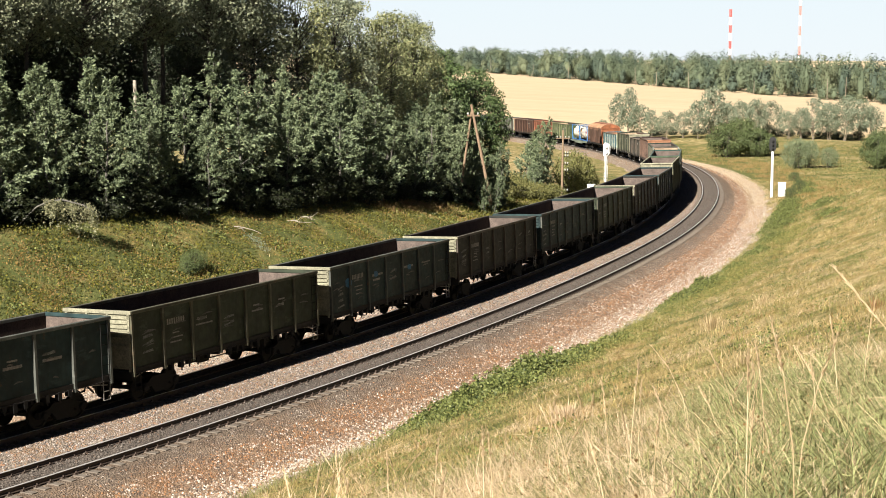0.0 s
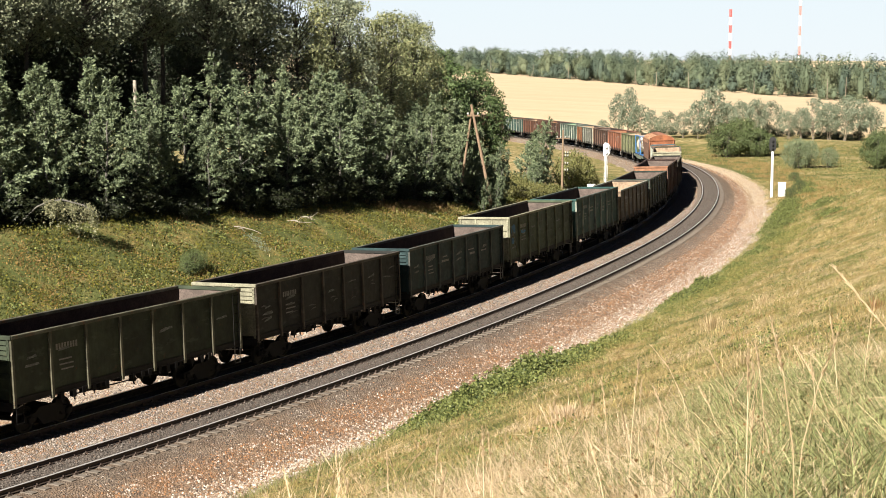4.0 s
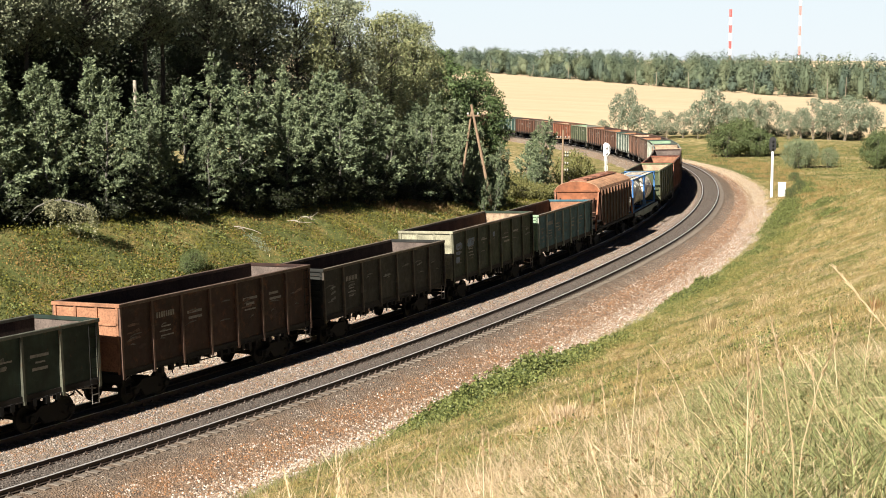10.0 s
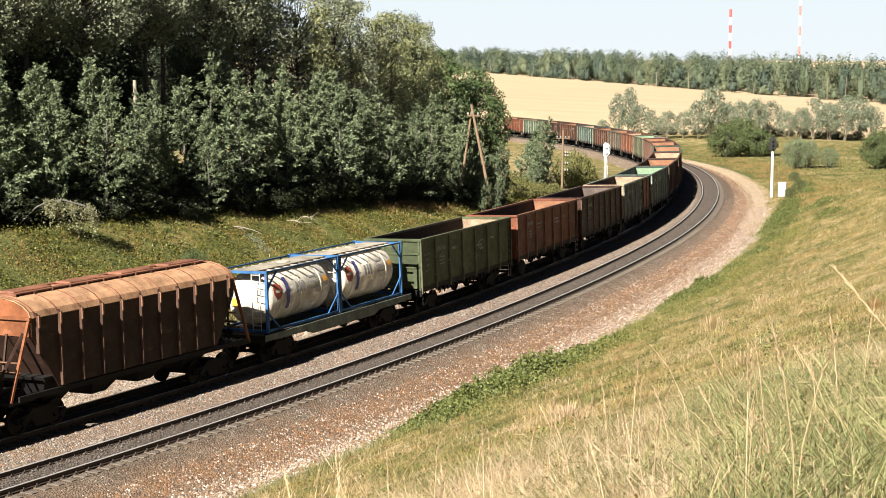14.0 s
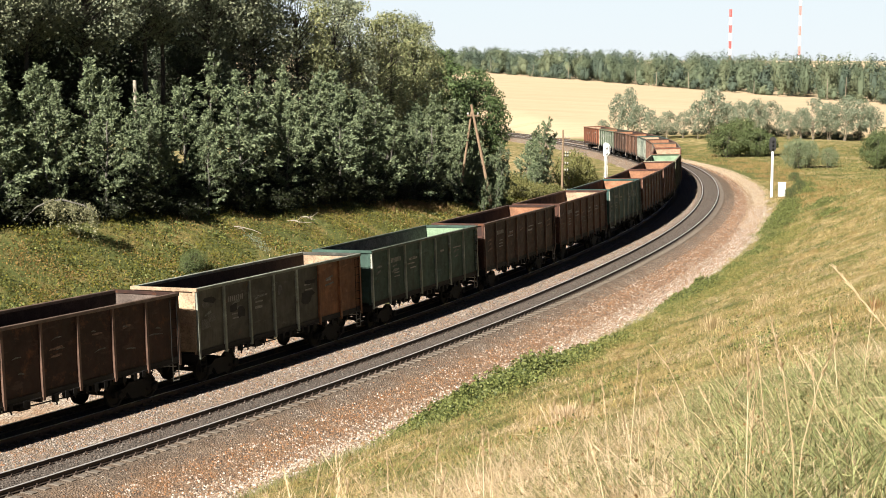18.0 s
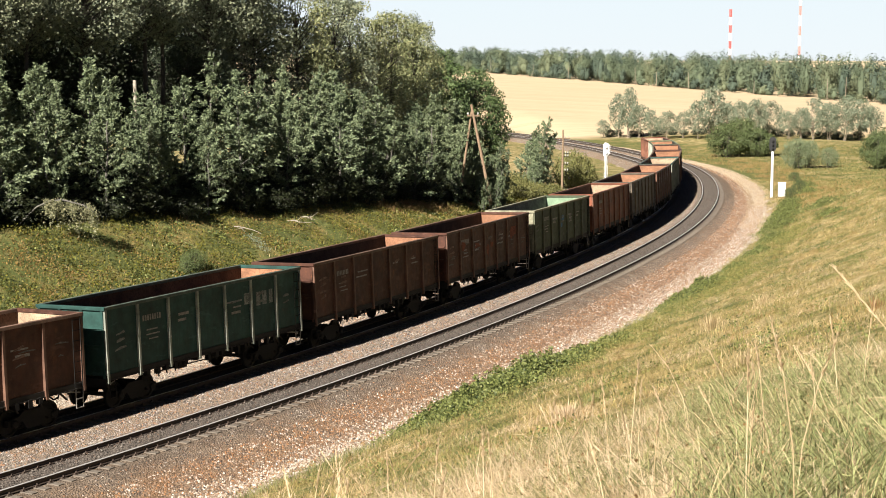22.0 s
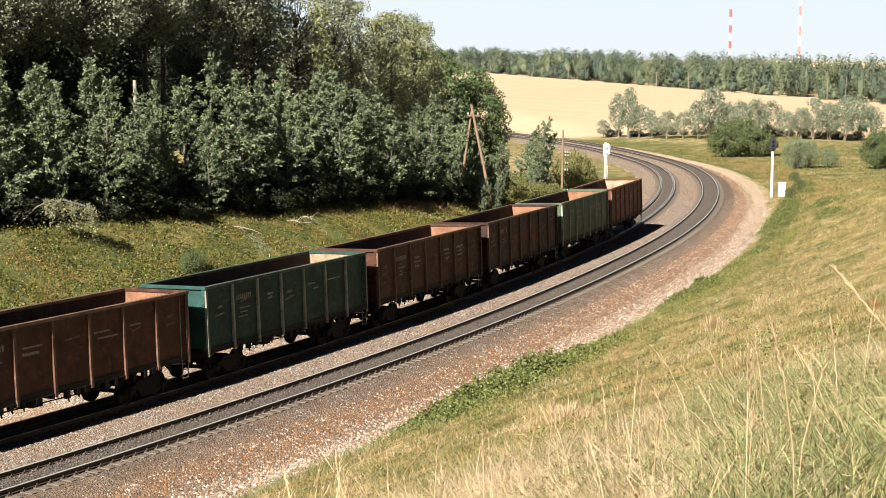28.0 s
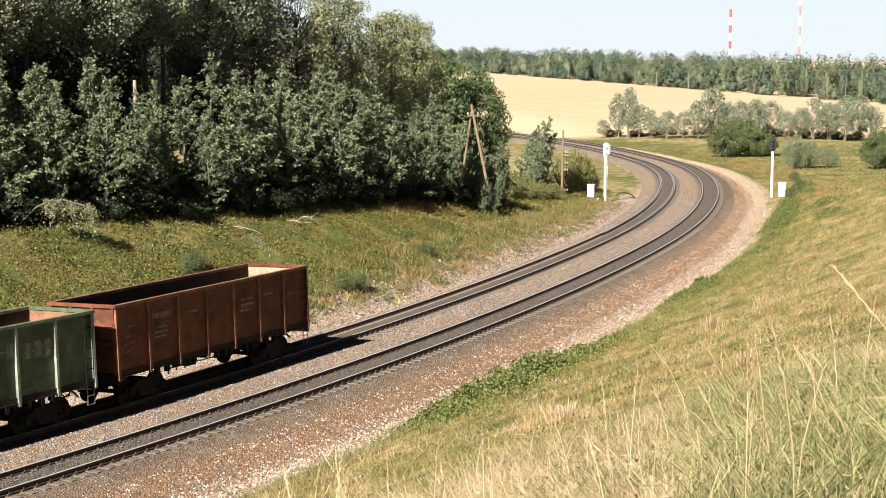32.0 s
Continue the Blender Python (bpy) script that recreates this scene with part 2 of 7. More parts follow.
def paint(name, color, rust=0.5, dirt=0.5):
    """Weathered wagon paint: faded patches, rust blooms, soot streaks."""
    n = Nodes(name)
    v = n.shifted()
    base = n.mix(n.ramp(n.noise(1.3, 6, 0.65, v), 0.34, 0.68), [k * 0.55 for k in color], [min(1, k * 1.35) for k in color])
    base = n.mix(1.0, base, n.ramp(n.random(), 0, 1, (0.78, 0.78, 0.78, 1), (1.22, 1.2, 1.18, 1)), "MULTIPLY")
    streak = n.ramp(n.noise(1.0, 5, 0.7, v, (1, 9, 0.8)), 0.48, 0.75)
    base = n.mix(n.maths("MULTIPLY", streak, 0.65), base, [k * 0.45 + 0.004 for k in color])
    bloom = n.ramp(n.noise(2.3, 7, 0.72, v), 0.66 - 0.2 * rust, 0.80 - 0.16 * rust)
    base = n.mix(n.maths("MULTIPLY", bloom, 0.85), base, n.mix(n.noise(14, 4, 0.7, v), (0.05, 0.022, 0.014), (0.20, 0.075, 0.03)))
    scuff = n.ramp(n.noise(1.5, 6, 0.62, v, (1, 0.7, 2.0)), 0.60, 0.66)
    base = n.mix(n.maths("MULTIPLY", scuff, 0.45), base, [k * 1.6 + 0.022 for k in color])
    grime = n.ramp(n.noise(5.5, 6, 0.75, v), 0.62 - 0.12 * dirt, 0.9)
    base = n.mix(n.maths("MULTIPLY", grime, 0.6 * dirt), base, (0.03, 0.028, 0.026))
    n.bump(n.noise(30, 4, 0.7, v), 0.25, 0.004)
    return n.done(base, n.ramp(n.noise(4, 4, 0.6, v), 0.2, 0.9, (0.5, 0.5, 0.5, 1), (0.85, 0.85, 0.85, 1)), 0.0, 0.3)


def leafy(name, dark, light, through=0.35, spread=0.5):
    """Leaves: colour differs leaf by leaf and tree by tree; some light passes."""
    n = Nodes(name)
    c = n.mix(n.island(), dark, light)
    c = n.mix(n.maths("MULTIPLY", n.random(), spread), c, [light[0] * 1.1, light[1] * 0.95, light[2] * 0.7])
    n.done(c, 0.55, 0, 0.3)
    tr = n.t.nodes.new("ShaderNodeBsdfTranslucent")
    n.t.links.new(c, tr.inputs["Color"])
    mx = n.t.nodes.new("ShaderNodeMixShader")
    mx.inputs[0].default_value = through
    n.t.links.new(n.p.outputs[0], mx.inputs[1])
    n.t.links.new(tr.outputs[0], mx.inputs[2])
    n.t.links.new(mx.outputs[0], n.out.inputs["Surface"])
    return n.mat
# ---- ground: one sheet from the camera's bank to the horizon ----
def meadow(n, dry):
    """Rough late-summer grass in patches: green, olive, ochre, straw and withered brown. dry: 0 to 1."""
    a, b, c, d = n.noise(0.45, 6, 0.7), n.noise(1.9, 5, 0.7), n.noise(0.9, 5, 0.7), n.noise(1.1, 5, 0.7)
    green = n.mix(n.ramp(b, 0.3, 0.7), (0.050, 0.068, 0.019), (0.135, 0.145, 0.046))
    ochre = n.mix(n.ramp(b, 0.3, 0.7), (0.165, 0.130, 0.045), (0.30, 0.235, 0.095))
    col = n.mix(n.ramp(n.maths("ADD", a, n.maths("MULTIPLY", n.maths("SUBTRACT", dry, 0.5), 0.35)), 0.42, 0.60), green, ochre)
    col = n.mix(n.ramp(n.maths("ADD", c, n.maths("MULTIPLY", n.maths("SUBTRACT", dry, 0.5), 0.45)), 0.54, 0.70), col, n.mix(b, (0.33, 0.25, 0.125), (0.50, 0.40, 0.235)))
    return n.mix(n.ramp(d, 0.64, 0.74), col, n.mix(b, (0.085, 0.058, 0.026), (0.19, 0.125, 0.06)))


def ground_material():
    n = Nodes("ground_cover")
    att = n.t.nodes.new("ShaderNodeAttribute")
    att.attribute_name = "cover"
    sep = n.t.nodes.new("ShaderNodeSeparateColor")
    n.t.links.new(att.outputs["Color"], sep.inputs[0])
    gravel, wheat, dry = sep.outputs[0], sep.outputs[1], sep.outputs[2]
    fine = n.noise(9, 6, 0.7)
    grass = meadow(n, dry)
    grass = n.mix(n.ramp(fine, 0.35, 0.8), grass, n.mix(0.55, grass, (0.045, 0.045, 0.02)))
    vor = n.t.nodes.new("ShaderNodeTexVoronoi")
    vor.inputs["Scale"].default_value = 11
    n.t.links.new(n.coord.outputs["Object"], vor.inputs["Vector"])
    stones = n.mix(n.ramp(vor.outputs["Color"], 0.1, 0.9), (0.13, 0.095, 0.07), (0.50, 0.43, 0.35))
    stones = n.mix(n.ramp(n.noise(0.6, 5, 0.7), 0.45, 0.7), stones, n.mix(fine, (0.20, 0.105, 0.055), (0.30, 0.19, 0.11)))
    field = n.mix(n.ramp(n.noise(0.05, 5, 0.7, None, (0.12, 1, 1)), 0.3, 0.7), (0.40, 0.305, 0.20), (0.47, 0.37, 0.25))
    field = n.mix(n.ramp(n.noise(0.5, 4, 0.7, None, (0.1, 1, 1)), 0.5, 0.8), field, (0.34, 0.26, 0.155))
    edge = n.maths("ADD", gravel, n.maths("MULTIPLY", n.maths("SUBTRACT", n.noise(1.7, 5, 0.7), 0.5), 0.55))
    c = n.mix(n.ramp(edge, 0.44, 0.56), grass, stones)
    c = n.mix(wheat, c, field)
    n.bump(n.mix(n.ramp(edge, 0.44, 0.56), n.mix(0.5, fine, n.noise(30, 4, 0.7)), vor.outputs["Distance"]), 0.9, 0.08)
    return n.done(c, 0.95, 0, 0.15)


def axis_lines(pieces):
    out = []
    for a, b, step in pieces:
        out += list(np.arange(a, b, step))
    return np.array(out + [pieces[-1][1]], float)


gx = np.concatenate([-np.geomspace(2600, 130, 22), axis_lines([(-120, -70, 4), (-70, 60, 0.7), (60, 130, 3)]), np.geomspace(140, 2600, 22)])
gy = np.concatenate([-np.geomspace(600, 30, 10), axis_lines([(-20, 5, 2), (5, 180, 0.8), (180, 330, 2.5), (330, 960, 15)]), np.geomspace(980, 4200, 14)])
GX, GY = np.meshgrid(gx, gy)
GZ = ground_height(GX, GY)
gi = np.arange(GX.size).reshape(GX.shape)
gf = np.stack([gi[:-1, :-1], gi[:-1, 1:], gi[1:, 1:], gi[1:, :-1]], -1).reshape(-1, 4)
M_GROUND = ground_material()
ground = quads("ground", np.stack([GX.ravel(), GY.ravel(), GZ.ravel()], -1), gf, M_GROUND, smooth_all=True)
tagged(ground, "grassy railway cutting with gravel verges, wheat beyond", "ground", kind="structure")


def cover(x, y):
    s, d = beside(x, y)
    dr, dl = d - D_TRACK - HALF_GAUGE, -d - HALF_GAUGE
    wob = 0.7 * waves(x, y, 9, 11)
    right = 1 - smooth(4.2, 6.2, dr + wob - 0.7 * (1 - smooth(4, 18, s)))
    left = 1 - smooth(3.6, 5.4, dl + wob + 2.4 * smooth(112, 135, s))
    gravel = np.where(d > 0, right, left) * (1 - smooth(290, 340, s))
    wheat = smooth(334, 339, y + 0.22 * np.clip(-x, 0, 90) - 0.12 * np.clip(x - 20, 0, 200)) * smooth(9, 12, np.abs(d))
    dry = np.where(d > 0, 0.48 + 0.25 * smooth(7, 20, dr) + 0.0 - 0.16 * smooth(120, 165, s), 0.16 + 0.12 * smooth(8, 14, dl) + 0.42 * smooth(45, 85, s))
    dry = dry + 0.12 * waves(x, y, 16, 21)
    return np.stack([gravel, wheat, np.clip(dry, 0, 1), np.ones_like(dry)], -1)


ca = ground.data.color_attributes.new("cover", "FLOAT_COLOR", "POINT")
ca.data.foreach_set("color", cover(GX.ravel(), GY.ravel()).astype(np.float32).ravel())

# ---- ballast beds, rails, sleepers ----
def ballast_material(name, a, b, tint, zoned=False):
    n = Nodes(name)
    vor = n.t.nodes.new("ShaderNodeTexVoronoi")
    vor.inputs["Scale"].default_value = 15
    n.t.links.new(n.coord.outputs["Object"], vor.inputs["Vector"])
    c = n.mix(n.ramp(vor.outputs["Color"], 0.1, 0.95), a, b)
    c = n.mix(n.ramp(n.noise(0.5, 5, 0.7), 0.4, 0.7), c, n.mix(n.noise(20, 3), tint, [k * 1.7 for k in tint]))
    if zoned:
        att = n.t.nodes.new("ShaderNodeAttribute")
        att.attribute_name = "cover"
        sep = n.t.nodes.new("ShaderNodeSeparateColor")
        n.t.links.new(att.outputs["Color"], sep.inputs[0])
        wob = n.noise(1.2, 5, 0.7)
        c = n.mix(n.maths("MULTIPLY", sep.outputs[1], n.ramp(wob, 0.3, 0.6)), c, n.mix(n.ramp(vor.outputs["Color"], 0.1, 0.9), (0.088, 0.050, 0.028), (0.25, 0.148, 0.080)))
        c = n.mix(n.maths("MULTIPLY", sep.outputs[0], n.ramp(wob, 0.25, 0.55)), c, n.mix(vor.outputs["Color"], (0.040, 0.030, 0.023), (0.108, 0.082, 0.062)))
    n.bump(vor.outputs["Distance"], 1.0, 0.05)
    return n.done(c, 0.9, 0, 0.25)


M_BALLAST = ballast_material("ballast", (0.075, 0.06, 0.048), (0.32, 0.275, 0.225), (0.14, 0.092, 0.058), True)
M_BALLAST_PALE = ballast_material("pale_strip_ballast", (0.17, 0.13, 0.095), (0.42, 0.34, 0.26), (0.17, 0.125, 0.085))
M_BALLAST_DARK = ballast_material("oily_ballast", (0.046, 0.038, 0.032), (0.155, 0.132, 0.112), (0.066, 0.052, 0.043))
M_SLEEPER = plain("weathered_concrete", (0.138, 0.116, 0.095), 0.9, vary=0.35)
M_RAIL_SIDE = plain("rusty_rail", (0.075, 0.055, 0.044), 0.7, 0.2)
M_SLEEPER_DIRTY = plain("dirty_concrete", (0.110, 0.090, 0.073), 0.9, vary=0.35)
M_RAIL_TOP = plain("polished_rail", (0.70, 0.69, 0.67), 0.42, 0.6, vary=0.12)


def strip(name, s_list, base, profile, material, parent=None, label="", closed=False):
    """A cross-section (off, z) drawn along a track."""
    rows = np.stack([on_track(s_list, base, o, z) for o, z in profile], 1)
    n, k = len(s_list), len(profile)
    i = np.arange(n * k).reshape(n, k)
    if closed:
        i = np.concatenate([i, i[:, :1]], 1)
    f = np.stack([i[:-1, :-1], i[1:, :-1], i[1:, 1:], i[:-1, 1:]], -1).reshape(-1, 4)
    return quads(name, rows.reshape(-1, 3), f, material, parent, label)


S_FAR = np.concatenate([np.arange(-540, -40, 20.0), np.arange(-40, 340, 2.0), np.arange(340, 620, 10.0)])
bed = tagged(strip("ballast_bed", S_FAR, D_TRACK / 2, [(-6.6, -1.3), (-4.3, -0.26), (-3.6, -0.165), (-1.6, -0.160), (-0.6, -0.175), (0.6, -0.275), (1.4, -0.292), (3.2, -0.292), (3.9, -0.315), (5.2, -0.66), (7.4, -1.25)], M_BALLAST), "pale crushed-stone ballast under both tracks", "ballast", kind="structure")
# oil-dark stone beside the outer rail, rust-stained further out
SHADE = [0, 0, 0, 0, 0, 0, 0.2, 0.8, 0.75, 0.1, 0.0]
RUST = [0, 0, 0, 0, 0, 0, 0, 0.1, 0.3, 1.0, 0.9]
ba = bed.data.color_attributes.new("cover", "FLOAT_COLOR", "POINT")
ba.data.foreach_set("color", np.tile(np.stack([SHADE, RUST, np.zeros(11), np.ones(11)], -1), (len(S_FAR), 1)).astype(np.float32).ravel())

R_FOOT = [(-0.075, -0.18), (0.075, -0.18), (0.075, -0.165), (0.014, -0.15), (0.014, -0.045), (0.037, -0.035), (0.037, -0.004), (-0.037, -0.004), (-0.037, -0.035), (-0.014, -0.045), (-0.014, -0.15), (-0.075, -0.165)]


def sleeper_geo():
    g = Geo()
    prof = [(-0.15, -0.40), (0.15, -0.40), (0.115, -0.205), (-0.115, -0.205)]
    g.extrude_x(prof, -1.35, 1.35)
    for sx in (-1, 1):
        x = sx * HALF_GAUGE
        g.box(x - 0.17, x + 0.17, -0.105, 0.105, -0.207, -0.182)
        for q in (-0.115, 0.115):
            g.box(x + q - 0.025, x + q + 0.025, -0.07, 0.07, -0.184, -0.145)
            g.tube((x + q, 0, -0.15), (x + q, 0, -0.09), 0.022, 6)
    return g


SLEEPER = mesh_of("sleeper", sleeper_geo())
SLEEPER.materials.append(M_SLEEPER)
SLEEPER.materials.append(M_RAIL_SIDE)
for p in list(SLEEPER.polygons)[6:]:
    p.material_index = 1  # rusty baseplates and bolts


def track(base, name, near_from, near_to, label):
    top = thing(name, Matrix.Identity(4), label, "railway track", kind="structure")
    for side in (-1, 1):
        rail = strip("rail", S_FAR, base, [(side * HALF_GAUGE + o, z) for o, z in R_FOOT], M_RAIL_SIDE, top, closed=True)
        strip("running_surface", S_FAR, base, [(side * HALF_GAUGE - 0.040, -0.010), (side * HALF_GAUGE - 0.034, 0.001), (side * HALF_GAUGE + 0.034, 0.001), (side * HALF_GAUGE + 0.040, -0.010)], M_RAIL_TOP, rail, "polished steel running surface")
    strip("soot_strip", S_FAR, base, [(-0.72, -0.202), (-0.62, -0.192), (0.62, -0.192), (0.72, -0.202)], M_BALLAST_DARK, top, "oil-darkened ballast between the rails")
    rest_v, rest_f = [], []
    sv = np.array([v.co for v in SLEEPER.vertices])
    sf = [tuple(p.vertices) for p in SLEEPER.polygons]
    for k, s in enumerate(np.arange(-60, 300, 0.545)):
        jit = random.uniform(-0.01, 0.01)
        p = on_track(s + jit, base, 0, 0)
        m = pose(*p, 0, math.degrees(-CANT), math.degrees(-heading(s)) + random.uniform(-0.5, 0.5))
        if near_from < s < near_to:
            ob = new("sleeper", SLEEPER)
            ob.parent = top
            ob.matrix_basis = m
        else:
            b = len(rest_v)
            rest_v += [tuple(m @ Vector(v)) for v in sv]
            rest_f += [tuple(b + i for i in f) for f in sf]
    me = bpy.data.meshes.new("sleepers_beyond")
    me.from_pydata(rest_v, [], rest_f)
    me.materials.append(M_SLEEPER_DIRTY)
    me.materials.append(M_RAIL_SIDE)
    me.polygons.foreach_set("material_index", [0 if i % len(sf) < 6 else 1 for i in range(len(me.polygons))])
    o = new("sleepers_beyond", me)
    o.parent = top
    tagged(o, kind="stuff")
    return top


def extras(top, base):
    """Check rails inside both running rails of the curve, and a pale strip."""
    s_list = np.arange(70, 300, 2.0)
    for side in (-1, 1):
        o = side * (HALF_GAUGE - 0.17)
        rail = strip("check_rail", s_list, base, [(o + a, z) for a, z in R_FOOT], M_RAIL_SIDE, top, closed=True)
        strip("running_surface", s_list, base, [(o - 0.03, -0.0035), (o - 0.02, 0.0), (o + 0.02, 0.0), (o + 0.03, -0.0035)], M_RAIL_TOP, rail)
    strip("sand_strip", np.arange(-30, 150, 2.0), base, [(-0.68, -0.194), (-0.63, -0.183), (-0.54, -0.183), (-0.47, -0.192)], M_BALLAST_PALE, top, "pale strip inside the far rail")


extras(track(0.0, "track_1", 0, 75, "inner track on concrete sleepers, carrying the train"), 0.0)
track(D_TRACK, "track_2", -8, 78, "empty outer track on concrete sleepers with polished rails")
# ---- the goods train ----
# Underframe and wheels coloured near black, with the shade below the floor included.
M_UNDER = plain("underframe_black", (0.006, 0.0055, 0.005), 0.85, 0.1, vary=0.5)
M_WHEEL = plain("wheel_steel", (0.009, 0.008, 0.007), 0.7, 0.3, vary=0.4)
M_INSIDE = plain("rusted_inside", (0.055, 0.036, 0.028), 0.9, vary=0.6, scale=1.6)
M_INSIDE_RUST = plain("bright_rusted_inside", (0.13, 0.068, 0.042), 0.9, vary=0.6, scale=1.3)
M_INSIDE_GREY = plain("chalky_grey_inside", (0.20, 0.205, 0.18), 0.9, vary=0.6, scale=1.3)
M_MARK = plain("faded_white_marking", (0.27, 0.255, 0.23), 0.8, vary=0.5)
M_EMBLEM = plain("chalky_emblem_paint", (0.24, 0.26, 0.24), 0.8, vary=0.8, scale=9)
M_COUPLER = plain("coupler_iron", (0.05, 0.04, 0.033), 0.7, 0.3)
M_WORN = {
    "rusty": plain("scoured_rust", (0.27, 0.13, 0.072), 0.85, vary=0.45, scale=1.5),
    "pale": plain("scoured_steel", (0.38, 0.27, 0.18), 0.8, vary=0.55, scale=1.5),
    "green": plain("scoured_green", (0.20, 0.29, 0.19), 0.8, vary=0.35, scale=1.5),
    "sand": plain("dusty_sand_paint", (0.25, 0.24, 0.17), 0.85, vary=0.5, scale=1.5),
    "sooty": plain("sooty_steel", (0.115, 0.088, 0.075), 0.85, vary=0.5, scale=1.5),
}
COLOURS = {
    "rust": (0.132, 0.044, 0.024), "brown": (0.062, 0.025, 0.016), "red": (0.150, 0.050, 0.032), "maroon": (0.035, 0.016, 0.012),
    "greygreen": (0.070, 0.105, 0.064), "green": (0.018, 0.056, 0.049), "seagreen": (0.036, 0.070, 0.057), "olive": (0.062, 0.080, 0.038),
    "teal": (0.030, 0.098, 0.126), "darkteal": (0.015, 0.033, 0.035), "darkgreen": (0.017, 0.032, 0.024), "darkolive": (0.019, 0.032, 0.019),
    "soot": (0.017, 0.018, 0.016), "olivegrey": (0.044, 0.061, 0.035), "grey": (0.032, 0.042, 0.026), "dusty": (0.079, 0.065, 0.049), "beige": (0.070, 0.068, 0.058),
}
HEAVY = {"rust": (0.55, 0.5), "brown": (0.6, 0.6), "red": (0.5, 0.5), "maroon": (0.6, 0.6), "teal": (0.12, 0.25), "seagreen": (0.1, 0.2), "green": (0.1, 0.2), "greygreen": (0.25, 0.4)}
PAINT = {k: paint(k + "_wagon_paint", c, *HEAVY.get(k, (0.2, 0.6))) for k, c in COLOURS.items()}
# rims are rubbed paler than the sheets
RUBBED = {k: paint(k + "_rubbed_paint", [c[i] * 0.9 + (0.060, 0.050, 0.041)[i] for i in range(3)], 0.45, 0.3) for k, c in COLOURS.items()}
# Post paint is lightened for the sun on the posts' front faces.
POSTED = {k: paint(k + "_sunlit_post_paint", [c[i] * 1.1 + (0.050, 0.036, 0.026)[i] for i in range(3)], 0.4, 0.3) for k, c in COLOURS.items()}
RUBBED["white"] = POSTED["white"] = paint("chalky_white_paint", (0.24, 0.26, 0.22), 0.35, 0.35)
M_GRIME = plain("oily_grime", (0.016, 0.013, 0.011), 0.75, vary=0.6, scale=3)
M_PALE_BLUE = plain("chalky_pale_blue_paint", (0.17, 0.23, 0.32), 0.7, vary=0.5, scale=2)
M_BLUE_MARK = plain("faded_blue_paint", (0.05, 0.17, 0.30), 0.7, vary=0.5, scale=2)
BODY = 12.83
HALF = BODY / 2


def bogie_at(y, parent):
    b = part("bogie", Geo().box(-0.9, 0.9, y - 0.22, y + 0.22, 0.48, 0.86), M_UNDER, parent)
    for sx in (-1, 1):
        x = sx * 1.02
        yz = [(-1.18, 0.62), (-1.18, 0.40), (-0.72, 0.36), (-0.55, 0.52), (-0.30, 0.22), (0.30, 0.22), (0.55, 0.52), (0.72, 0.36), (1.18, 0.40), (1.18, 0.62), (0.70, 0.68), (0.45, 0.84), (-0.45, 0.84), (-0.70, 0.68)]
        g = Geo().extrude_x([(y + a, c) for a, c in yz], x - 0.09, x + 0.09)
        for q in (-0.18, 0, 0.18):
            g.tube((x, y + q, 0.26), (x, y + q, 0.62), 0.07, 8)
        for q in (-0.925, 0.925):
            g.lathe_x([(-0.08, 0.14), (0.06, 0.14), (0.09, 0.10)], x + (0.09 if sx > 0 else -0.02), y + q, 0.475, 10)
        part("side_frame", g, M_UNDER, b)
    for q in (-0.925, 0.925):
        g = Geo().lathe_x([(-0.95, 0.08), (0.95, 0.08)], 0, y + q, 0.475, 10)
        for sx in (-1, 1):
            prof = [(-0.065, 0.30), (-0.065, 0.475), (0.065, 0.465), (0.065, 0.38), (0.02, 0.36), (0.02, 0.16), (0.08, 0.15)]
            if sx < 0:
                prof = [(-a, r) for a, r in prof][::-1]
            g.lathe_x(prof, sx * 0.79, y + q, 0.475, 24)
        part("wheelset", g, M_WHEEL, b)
    return b


def coupler_at(y, parent):
    d = 1 if y > 0 else -1
    g = Geo().box(-0.1, 0.1, min(y, y + d * 0.40), max(y, y + d * 0.40), 0.98, 1.16)
    g.box(-0.2, 0.16, min(y + d * 0.36, y + d * 0.545), max(y + d * 0.36, y + d * 0.545), 0.92, 1.22)
    g.tube((0.25, y, 0.95), (0.3, y + d * 0.35, 0.62), 0.035, 6)
    return part("coupler", g, M_COUPLER, parent)


